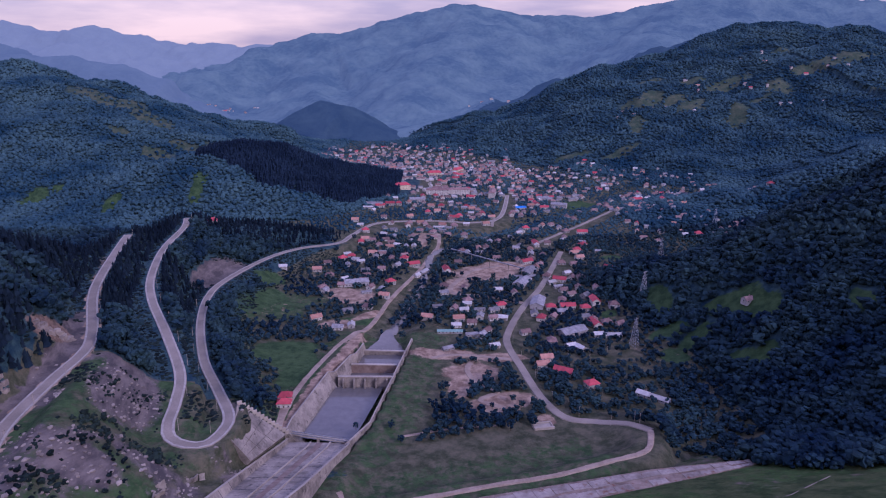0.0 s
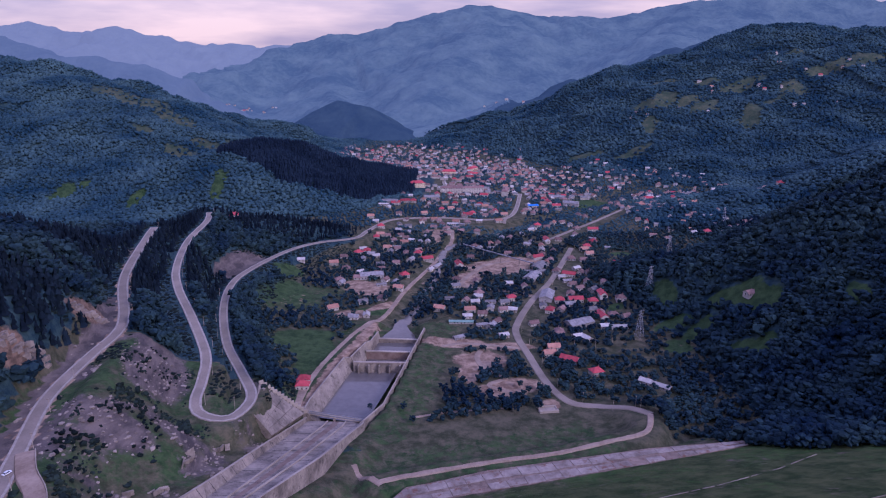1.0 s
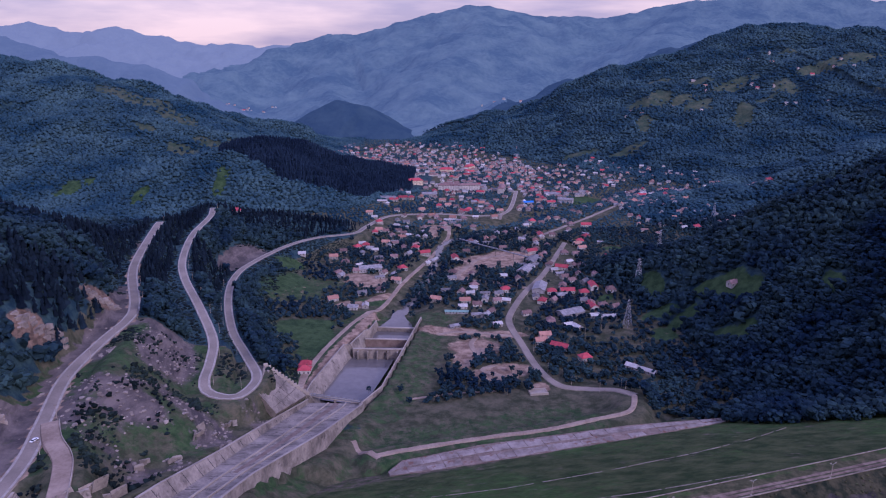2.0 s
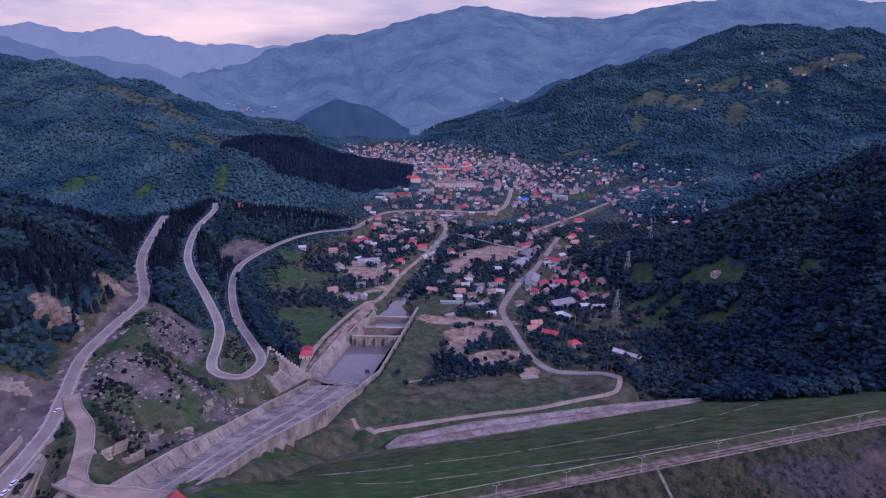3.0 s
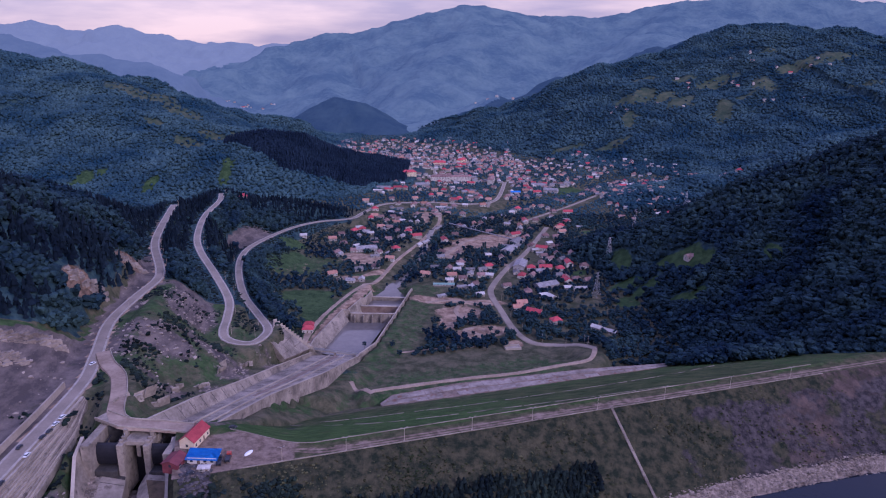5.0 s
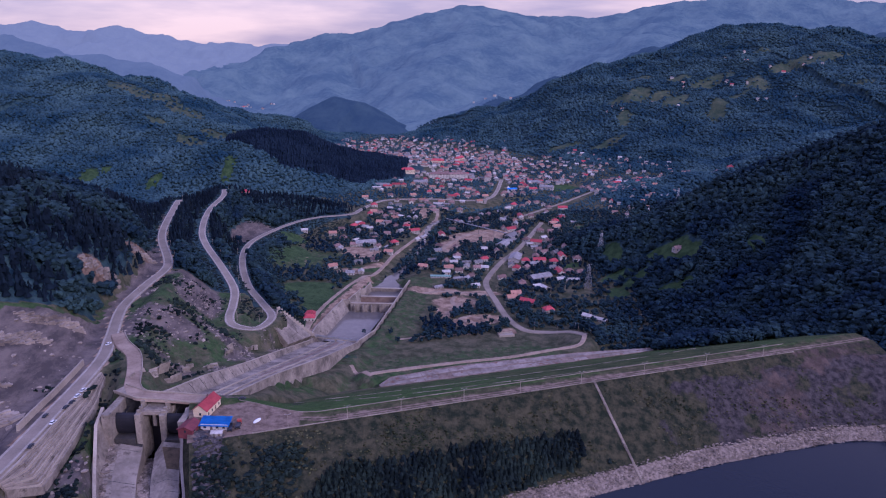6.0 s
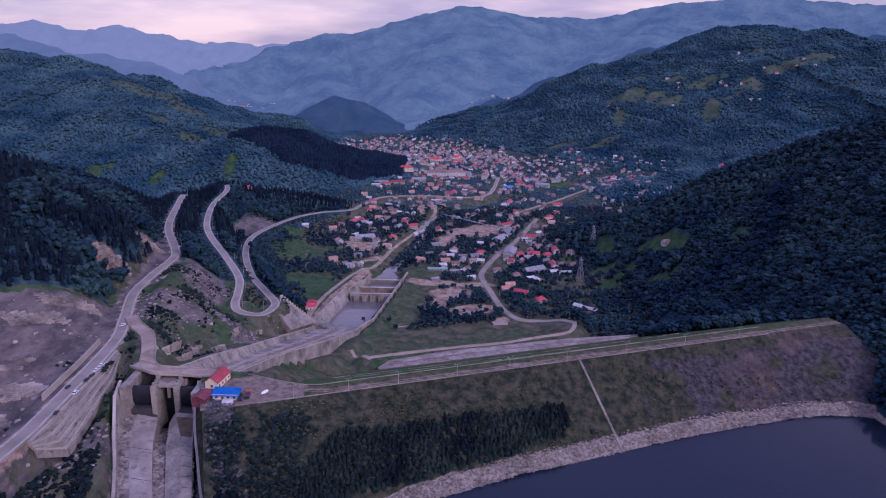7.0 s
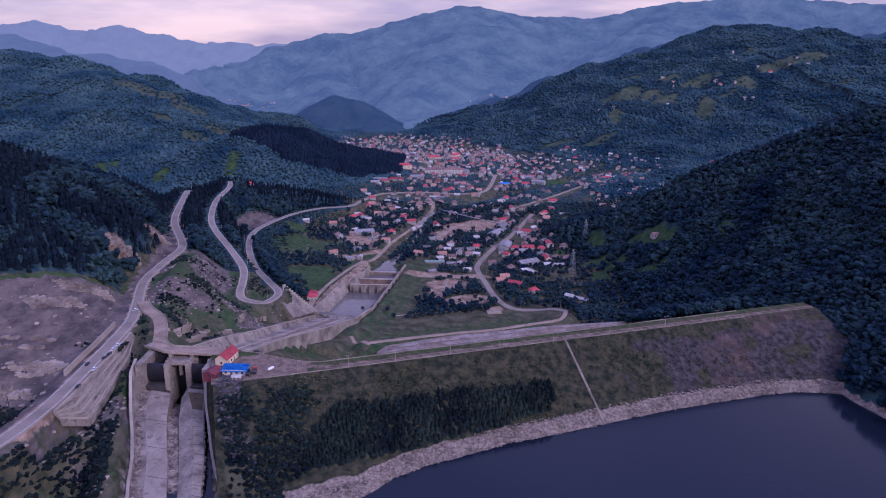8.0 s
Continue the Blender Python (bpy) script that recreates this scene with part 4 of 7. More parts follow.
for nm, pts, z, lbl in (
    ("basin_water", [(-132, 700), (-90, 690), (-72, 781), (-114, 781)], -91.5, "murky grey water in the stilling basin"),
    ("basin_water", [(-112, 785), (-66, 785), (-62, 812), (-106, 812)], -93, "shallow muddy water between cross walls"),
    ("basin_water", [(-104, 816), (-61, 816), (-56, 846), (-99, 846)], -90.5, "still grey water at the basin outlet"),
):
    pool = loft(nm, [[(*pts[0], z), (*pts[1], z)], [(*pts[3], z), (*pts[2], z)]], POND, None)
    tagged(pool, lbl, "water", kind="structure")

outflow = [[(-97, 849), (-90, 866), (-84, 880), (-83, 894), (-78, 906)], [(-57, 849), (-60, 864), (-66, 878), (-70, 892), (-75, 908)]]
pool = loft("outflow_water", [[(x, y, -89.6 - 0.02 * k) for k, (x, y) in enumerate(edge)] for edge in outflow], POND, None)
tagged(pool, "shallow pale water spilling out of the basin into the river", "water", kind="structure")

# concrete revetment below the hairpin, with its toothed edge
REVETMENT = ((-165, 664, -44), (-137, 684, -80), (-146, 622, -62), (-156, 618, -44))
revetment = thing("revetment", (0, 0, 0), 0, "grey concrete revetment with a toothed edge below the hairpin bend", "retaining wall", kind="structure")
A, B, C, D = (np.array(v, float) for v in REVETMENT)
grid = lambda u, v: (A * (1 - u) + D * u) * (1 - v) + (B * (1 - u) + C * u) * v
for i in range(3):
    for j in range(4):
        u0, u1, v0, v1 = i / 3 + 0.004, (i + 1) / 3 - 0.004, j / 4 + 0.004, (j + 1) / 4 - 0.004
        up = np.array((0.5, -0.25, 0.8)) * 1.1
        q = [grid(u0, v0), grid(u1, v0), grid(u1, v1), grid(u0, v1)]
        loft("slab", [[q[0] + up, q[1] + up], [q[3] + up, q[2] + up], [q[3] - up * 5, q[2] - up * 5], [q[0] - up * 5, q[1] - up * 5]], CONCRETE, revetment, "", True)
for k in range(14):
    c = grid(-0.07, (k + 0.5) / 14) + (0.4, 0, 1.4)
    bm = bmesh.new()
    box(bm, -1.7, 1.7, -0.6, 0.6, -2.5, 0.7, 0.1)
    tooth = part("tooth", bm, PALE, revetment)
    tooth.matrix_world = pose(*c, 0, 0, 35)

# headworks: piers, gates, shaft
headworks = thing("headworks", (0, 0, 0), 0, "concrete spillway intake with two dark steel gates and a shaft", "headworks", kind="structure")


def block(name, x0, x1, y0, y1, z0, z1, material, parent, label="", bevel=0.15):
    bm = bmesh.new()
    box(bm, x0, x1, y0, y1, z0, z1, bevel)
    return part(name, bm, material, parent, label)


block("abutment", -194.5, -190, 394, 421, -30, -2.0, CONCRETE, headworks)
block("abutment", -150, -146, 388, 418, -30, -2.0, CONCRETE, headworks)
for x in (-178.2, -164.4):
    block("pier", x, x + 3.2, 398, 419, -34, -4.0, CONCRETE, headworks, "tall weathered pier")
    block("pier_post", x + 0.4, x + 2.8, 406.5, 409, -4.0, 0.2, CONCRETE, headworks)
    block("trunnion_block", x - 0.8, x + 4.0, 409, 412, -8, -4, CONCRETE, headworks)
    for yy in (400.5, 403.5):
        block("guide_stub", x + 0.5, x + 2.7, yy, yy + 1.4, -4.0, -2.4 + 0.3 * (yy > 402), CONCRETE, headworks)
    rod_bm = bmesh.new()
    rod(rod_bm, (x + 1.6, 405.2, -4), (x + 1.6, 405.2, -1.2), 0.12)
    part("post", rod_bm, STEEL, headworks)
block("shaft_lintel", -175, -164.4, 401.5, 403.5, -6, -3.6, CONCRETE, headworks)
block("shaft_roof", -175, -164.4, 402.5, 417, -4.0, -3.1, CONCRETE, headworks, "flat pale roof slab of the shaft")
# The wall's near-black colour paints in the shade inside the shaft.
block("shaft_wall", -175, -164.4, 411, 413, -38, -4.2, DARK_STEEL, headworks, "shaft wall coloured near black for the shade inside")
block("shaft_pier", -170.5, -168.3, 403.6, 405, -14, -6, CONCRETE, headworks)
for x0, x1 in ((-190, -178.2), (-161.2, -150)):
    arc = [(402.4 - 2.6 * math.sin(a), -11.4 - 6.4 * math.cos(a)) for a in np.linspace(0.15, math.pi - 0.15, 9)]
    arc = [(yy, zz) for yy, zz in arc]
    front = [[(x0, yy, zz), (x1, yy, zz)] for yy, zz in arc]
    back = [[(x0, yy + 0.6, zz), (x1, yy + 0.6, zz)] for yy, zz in reversed(arc)]
    gate = loft("radial_gate", front + back, DARK_STEEL, headworks, "dark curved steel gate", True)
    block("gate_sill", x0, x1, 396, 424, -22, -17.8, WET_SHADE, headworks)
    # Dark colour stands in for the shade at the back of the bay.
    block("back_wall", x0, x1, 414, 418, -17.8, -2.5, WET_SHADE, headworks)
    for k in (0.25, 0.75):
        bm = bmesh.new()
        xx = x0 + (x1 - x0) * k
        rod(bm, (xx, 401.5, -8), (xx, 411.5, -6), 0.4)
        part("gate_arm", bm, DARK_STEEL, headworks)
    for k in range(3):
        bm = bmesh.new()
        box(bm, x0, x1, 401.2, 402.6, -8.5 - 2.6 * k, -8.1 - 2.6 * k)
        part("gate_rib", bm, DARK_STEEL, headworks)
beam("deck", [(-196, 421, -0.9), (-180, 413, -0.9), (-161, 411, -0.9), (-140, 408, -0.9)], 8.4, 1.2, CONCRETE, headworks, "concrete road bridge over the gates")
for k in (-4.3, 4.3):
    beam("parapet", [(-196, 421, 0.3), (-180, 413, 0.3), (-161, 411, 0.3), (-142, 408.3, 0.3)], 0.35, 0.9, PALE, headworks, "", 0.0, k)

# approach channel
channel = thing("approach_channel", (0, 0, 0), 0, "stained concrete approach channel with high side walls", "channel", kind="structure")
channel_y = np.array([404, 392, 372, 352, 330, 310, 285, 262, 240], float)
fz = np.interp(channel_y, [240, 307, 369, 404], [-41, -34, -26, -20])
edges = dict(
    foot=np.array([-192, -191, -187, -178.4, -169.3, -163, -153, -144, -135]),
    ramp=np.array([-187, -186, -180.4, -172.5, -163, -156.5, -147, -138, -129]),
    l1=np.array([-176.5, -173.2, -168, -160.4, -151.5, -144.5, -136, -127, -118]),
    r0=np.array([-165.5, -166, -160.4, -153.2, -145.2, -139, -130, -121.5, -113]),
    rise=np.array([-162.5, -162, -151.4, -144.6, -136.9, -131, -123, -115, -107]),
    r1=np.array([-151, -151, -145, -138.4, -131, -126, -118, -110, -102]),
)
depth = np.array([15, 11, 4.5, 3.4, 3.0, 3.0, 3.0, 3.0, 3.0])
fine = np.linspace(404, 240, 42)


def rail(k, dz=0.0, off=0.0):
    """A line along the channel, over its floor."""
    up = np.interp(-fine, -channel_y, dz + 0 * channel_y)
    return np.stack([np.interp(-fine, -channel_y, edges[k]) + off, fine, np.interp(-fine, -channel_y, fz) + up], 1)


loft("floor", [rail("foot"), rail("ramp", 0.2), rail("ramp", -8), rail("foot", -8)], CONCRETE, channel, "silted concrete floor", True)
loft("ramp", [rail("ramp", 0.5), rail("l1", -1.6), rail("l1", -17), rail("ramp", -17)], APRON_SMOOTH, channel, "pale concrete slab sloping to the trench", True)
loft("incline", [rail("r0", -2.0), rail("rise", 2.2), rail("rise", -15), rail("r0", -17)], CONCRETE, channel, "dark stained concrete slope", True)
loft("floor", [rail("rise", 2.0, 0.02), rail("r1", 1.2), rail("r1", -8), rail("rise", -8, 0.02)], CONCRETE, channel, "silted concrete floor", True)
loft("trench", [rail("l1", -depth), rail("r0", -depth), rail("r0", -18), rail("l1", -18)], STRATA, channel, "stony trench between the slabs", True)
for a, b, da, db in (("foot", "ramp", 0.05, 0.25), ("rise", "r1", 2.05, 1.25), ("ramp", "l1", 0.55, -1.55), ("r0", "rise", -1.95, 2.25)):
    la, lb = rail(a, da), rail(b, db)
    for k in range(3, 42, 2 if a in ("foot", "rise") else 6):
        beam("floor_joint", [la[k] + (lb[k] - la[k]) * 0.03, lb[k] + (la[k] - lb[k]) * 0.03], 0.28, 0.06, WET_SHADE, channel)
# Wet floor below the gates, with the gates' shade painted into its colour.
for a, b, da, db in (("foot", "ramp", 0.25, 0.45), ("ramp", "l1", 0.75, -1.3), ("rise", "r1", 2.2, 1.4)):
    loft("wet_patch", [rail(a, da, 0.3)[:3], rail(b, db, -0.3)[:3], rail(b, db - 1, -0.3)[:3], rail(a, da - 1, 0.3)[:3]], WET_SHADE, channel, "wet concrete with painted shade below the gate", True)
loft("moss_patch", [rail("rise", 2.24, 0.4)[3:8], rail("r1", 1.5, -0.6)[3:8], rail("r1", 0.6, -0.6)[3:8], rail("rise", 1.4, 0.4)[3:8]], MOSS, channel, "ochre moss and silt on the floor", True)
high = np.array([17, 15, 5, 2.8, 2.6, 2.6, 2.6, 2.6, 2.6])
out = np.array([5.5, 5.0, 1.6, 1.0, 0.8, 0.8, 0.8, 0.8, 0.8])
a, lean = rail("foot", high), np.interp(-fine, -channel_y, out)[:, None] * [1.0, 0, 0]
loft("side_wall", [rail("foot"), a - lean, a - lean - [1.4, 0, 0], rail("foot", -4, -7.5)], CONCRETE, channel, "battered concrete wall", True)
beam("coping", a - lean - [0.7, 0, 0], 1.7, 0.35, PALE, channel)
curl = np.array([(-151, 404, -2.5), (-149.5, 392, -8), (-143.5, 372, -16), (-135.5, 352, -21.5), (-127.5, 332, -25.5), (-121, 318, -28.5), (-116, 309, -30), (-111, 304.5, -30.5), (-105, 302, -30.5)])
curl = curve(curl, 3.0)
foot = np.stack([curl[:, 0], curl[:, 1], np.interp(curl[:, 1], [240, 307, 369, 404], [-43, -36, -28, -24])], 1)
n = sides(curl)
loft("side_wall", [foot, curl, np.c_[curl[:, :2] + n * 1.0, curl[:, 2]], np.c_[foot[:, :2] + n * 2.2, foot[:, 2]]], CONCRETE, channel, "concrete wall with a curved end", True)
beam("coping", curl, 1.4, 0.3, PALE, channel, "", 0.0, 0.4)
behind = curl[:, :2] + n * 11
bs, bq = dam_sq(behind[:, 0], behind[:, 1])
rim = np.c_[curl[:, :2] + n * 0.9, curl[:, 2] - 0.8]
slope = np.c_[behind, np.maximum(dam_surface(bs, bq)[2] + 0.3, curl[:, 2] - 4)]
loft("bank", [rim, (rim + slope) / 2 + [0, 0, 0.6], slope, slope - [0, 0, 9], rim - [0, 0, 9]], DAM_FACE, channel, "weedy earth bank behind the channel wall", True)

# ---- walls and lines beside the roads ----
def drape(points, lift=0.2, step=5.0):
    c = curve([(*p, 0) for p in points], step)
    c[:, 2] = ground(c[:, 0], c[:, 1]) + lift
    return c


up = HILL_ROAD[(HILL_ROAD[:, 1] > 372) & (HILL_ROAD[:, 1] < 460)]
tagged(wall_along("retaining_wall", up - [9.0, 0, 0], 3.2, 1.0, PALE, -3, batter=0.4), "pale concrete retaining wall above the road", "wall", kind="structure")
low = HILL_ROAD[(HILL_ROAD[:, 1] > 322) & (HILL_ROAD[:, 1] < 452)]
terraces = thing("terraced_wall", (0, 0, 0), 0, "stepped pale masonry wall below the road", "wall", kind="structure")
for k in range(11):
    swell = np.interp(low[:, 1], [322, 345, 420, 452], [0.12, 1.0, 0.6, 0.12])
    shake = fbm(low[:, 1] * 3, 0 * low[:, 1] + 40 * k, 14, 3, 87) * 0.45
    line = np.stack([low[:, 0] + 6.0 + 0.95 * k * swell + shake, low[:, 1], low[:, 2] - 0.4 - 1.4 * k * swell + 0.5 * shake], 1)
    beam("course", line, 1.3, 4.5 if k == 10 else 1.5, (PALE, CONCRETE, APRON_SMOOTH)[k % 3], terraces, "", -4.5 if k == 10 else -1.5)
side = SIDE_ROAD[:-3]
tagged(wall_along("parapet_wall", np.c_[side[:, :2] + sides(side) * 4.6, side[:, 2]], 1.0, 0.4, PALE, -1.0), "low pale concrete parapet beside the access road", "wall", kind="structure")

for line, offs in ((HILL_ROAD, (-3.7, 3.7)), (HAIRPIN_ROAD, (-3.3, 3.3))):
    for o in offs:
        tagged(ribbon("edge_line", line, 0.26, PAINT, 0.19, 0.03, shift=o), "white painted line along the road edge", "road marking", kind="structure")

# bedded rock showing in the cut above the road
def ledge(parent, a, b, rows, seed):
    """Broken beds of rock along a line on the slope."""
    rng = np.random.RandomState(seed)
    a, b = np.array(a, float), np.array(b, float)
    count = max(4, int(np.hypot(*(b - a)) / 2.6))
    for r in range(rows):
        bm = bmesh.new()
        for k in range(count):
            if rng.random_sample() < 0.16:
                continue
            t = (k + rng.uniform(0.1, 0.9)) / count
            x, y = a + (b - a) * t + rng.uniform(-0.6, 0.6, 2) + np.array([0.9, -0.45]) * 2.1 * r
            z = float(ground(np.array([x]), np.array([y]))[0])
            l, w, h = rng.uniform(1.6, 3.6), rng.uniform(0.8, 1.6), rng.uniform(0.5, 1.5)
            made = box(bm, -l, l, -w, w, -h - 1.2, h * 0.6)
            for v in made:
                v.co += Vector(rng.uniform(-0.35, 0.35, 3))
            turn = math.atan2(b[1] - a[1], b[0] - a[0]) + rng.uniform(-0.25, 0.25)
            bmesh.ops.transform(bm, matrix=Matrix.Translation((x, y, z + 0.15)) @ Matrix.Rotation(turn, 4, "Z") @ Matrix.Rotation(rng.uniform(-0.12, 0.12), 4, "X"), verts=made)
        part("bed", bm, STRATA, parent)


for lines, lbl in (
    ((((-288, 438), (-272, 470), 5), ((-286, 476), (-264, 505), 4)), "pale bedded rock outcrop high in the road cut"),
    ((((-282, 392), (-256, 415), 1), ((-278, 387), (-257, 404), 1)), "thin pale rock bands across grey scree"),
    ((((-265, 380), (-246, 396), 6), ((-264, 362), (-249, 368), 5)), "pale layered rock outcrop beside the road"),
    ((((-294, 575), (-286, 610), 3), ((-300, 670), (-292, 700), 3)), "rusty broken rock face below the wood"),
):
    crag = thing("rock_outcrop", (0, 0, 0), 0, lbl, "rock outcrop", "outcrops of the cut", "structure")
    for k, (a, b, n) in enumerate(lines):
        ledge(crag, a, b, n, 60 + k)


def ruin(x, y, turn, size, count, seed, label):
    """Broken, leaning slabs of an old concrete structure."""
    rng = random.Random(seed)
    z = float(ground(np.array([float(x)]), np.array([float(y)]))[0])
    c = thing("ruined_wall", (x, y, z), turn, label, "ruin", "ruined walls")
    for k in range(count):
        bm = bmesh.new()
        l, h = size * rng.uniform(0.5, 1.0), size * rng.uniform(0.35, 0.8)
        made = box(bm, -l / 2, l / 2, -0.45, 0.45, -1.5, h)
        for v in made:
            if v.co.z > 0:
                v.co.z *= rng.uniform(0.55, 1.1)
        fragment = part("fragment", bm, CONCRETE, c)
        fragment.matrix_local = pose((k - count / 2) * size * 0.55 + rng.uniform(-1, 1), rng.uniform(-2, 2), 0, rng.uniform(-22, 22), rng.uniform(-8, 8), rng.uniform(-35, 35))
    return c


ruin(-187, 447, 60, 9, 5, 1, "leaning broken concrete slabs below the access road")
ruin(-186, 462, 20, 8, 4, 2, "cracked concrete wall fragments on the slope")
ruin(-190, 508, 70, 7, 4, 3, "pale broken concrete on the rocky slope")
ruin(-178, 520, 30, 5, 5, 4, "stepped concrete fragments above the chute")
ruin(-176, 556, 80, 6, 4, 5, "remains of a concrete stair on the slope")
ruin(-168, 582, 40, 6, 5, 6, "broken concrete frame beside the chute")

# village lanes and works tracks
for nm, pts, wide, mat, lbl in (
    ("road_6", [(-22, 1312), (-24, 1252), (-57, 1107), (-81, 1006), (-95, 930), (-108, 885), (-122, 848), (-134, 800), (-142, 760), (-147, 718), (-146, 690)], 7.0, GRAVEL, "rutted dirt road beside the river"),
    ("road_7", [(47, 829), (21, 836), (-10, 840), (-30, 831)], 5.0, GRAVEL, "dirt lane to the gravel works"),
    ("road_8", [(13, 836), (3, 810), (9, 784), (26, 764), (11, 749), (31, 736)], 5.0, GRAVEL, "winding dirt track through the gravel works"),
    ("road_9", [(122, 1246), (155, 1289), (191, 1337), (228, 1382), (312, 1480)], 6.0, ASPHALT, "worn asphalt road by the river"),
    ("road_10", [(76, 986), (41, 1008), (1, 1016), (-8, 1037), (7, 1078), (23, 1111), (62, 1136)], 7.0, GRAVEL, "pale dirt road through the quarry yard"),
    ("road_11", [(-36, 1410), (-34, 1466), (-48, 1501), (-60, 1542)], 6.0, ASPHALT, "side street of the town"),
    ("road_12", [(-20, 1267), (-28, 1361), (-20, 1330)], 6.0, GRAVEL, "dirt lane by the river crossing"),
    ("road_13", [(92, 1443), (76, 1404), (71, 1375)], 5.0, ASPHALT, "short side street of the town"),
    ("road_14", [(-66, 581), (-74, 589), (-85, 601), (-88, 607)], 4.5, GRAVEL, "gravel track by the chute wall"),
    ("road_15", [(-52, 691), (-20, 702), (21, 708)], 2.0, GRAVEL, "trodden path on the meadow"),
):
    tagged(ribbon(nm, drape(pts), wide, mat, 0.25, 1.0, rough_edge=0.3), lbl, "road", kind="structure")

# river
river = drape([(x, y) for x, y, z in RIVER[:6]], 0.0)
river[:, 2] = np.minimum.accumulate(river[:, 2]) + 0.8
tagged(ribbon("river_water", river, 9, POND, 0.0, 0.6, rough_edge=2.2), "shallow pale river between overgrown banks", "water", kind="structure")

# ---- on the dam ----
def dam_line(s0, s1, q, step=8.0, lift=0.0):
    s = np.arange(s0, s1 + step, step)
    qq = q(s) if callable(q) else q + 0 * s
    x, y, z = dam_surface(s, qq)
    return np.stack([x, y, z + lift], 1)


beam("kerb", dam_line(-20, 330, -5.0), 0.4, 0.5, CONCRETE, dam, "pale concrete kerb along the lake edge")
beam("kerb", dam_line(-25, 330, lambda s: crest_edge(s) - 0.5), 0.35, 0.35, CONCRETE, dam, "pale concrete kerb along the valley edge")
drain_rng = random.Random(23)
for places, qs in (((9, 26, 49, 65, 84, 128, 178, 230), (120, 84, 58, 44, 37, 27, 16, 11)), ((30, 61, 94, 127, 181, 244, 290, 333), (104, 90, 82, 72, 68, 70, 77, 90))):
    s = places[0]
    while s < places[-1]:
        run = drain_rng.uniform(6, 26)
        e = min(s + run, places[-1])
        beam("drain", dam_line(s, e - 2, lambda v: np.interp(v, places, qs), 2.0), 0.38, 0.36, CONCRETE, dam, "weathered drain channel across the grass", -0.12 - drain_rng.uniform(0, 0.2))
        s = e + drain_rng.choice((0.3, 0.3, 0.4, 5.0))
# broken apron at the toe: uneven slabs in two rows on a levelled strip
apron_s = np.arange(84, 338, 3.0)
apron_q = np.interp(apron_s, [84, 110, 160, 250, 336], [158, 151, 146, 141, 139])
apron_w = np.interp(apron_s, [84, 96, 150, 260, 336], [6, 17, 22, 17, 6])
ix, iy, iz = dam_surface(apron_s, apron_q)
ox, oy, _ = dam_surface(apron_s, apron_q + apron_w)
inner, outer = np.stack([ix, iy, iz + 0.2], 1), np.stack([ox, oy, iz - 0.5], 1)
loft("drain_apron", [inner, outer, outer + [-0.6, 2, -9], inner - [0, 0, 3]], RUBBLE_EARTH, dam, "levelled strip of rusty rubble at the foot of the lawn", True)
for k in range(0, len(apron_s) - 4, 4):
    for r, (u0, u1) in enumerate(((0.03, 0.44), (0.50, 0.96))):
        if drain_rng.random() < 0.14:
            continue
        u0, u1 = u0 + drain_rng.uniform(-0.02, 0.05), u1 - drain_rng.uniform(-0.02, 0.10)
        e = k + 4
        c = [inner[k] + (outer[k] - inner[k]) * u0, inner[e] + (outer[e] - inner[e]) * u0, inner[e] + (outer[e] - inner[e]) * u1, inner[k] + (outer[k] - inner[k]) * u1]
        mid = sum(c) / 4
        c = [mid + (v - mid) * drain_rng.uniform(0.94, 0.985) + [0, 0, drain_rng.uniform(0.1, 0.45)] for v in c]
        mesh_object("slab", [*c, *[v - [0, 0, 0.9] for v in c]], [(0, 1, 2, 3), (7, 6, 5, 4), (0, 4, 5, 1), (1, 5, 6, 2), (2, 6, 7, 3), (3, 7, 4, 0)], APRON, False, dam, "cracked pale concrete slab")
stair = thing("dam_stairs", (0, 0, 0), 0, "narrow pale concrete steps down the lake face", "stairs")
for k in range(60):
    q = -5 - k * 0.92
    x, y, z = dam_surface(np.array(180.5 + k * 0.05), np.array(q))
    bm = bmesh.new()
    box(bm, -0.75, 0.75, -0.5, 0.5, -0.9, 0.45)
    step = part("step", bm, CONCRETE, stair)
    step.matrix_world = pose(float(x), float(y), float(z) + 0.3, 0, 0, 18.1)

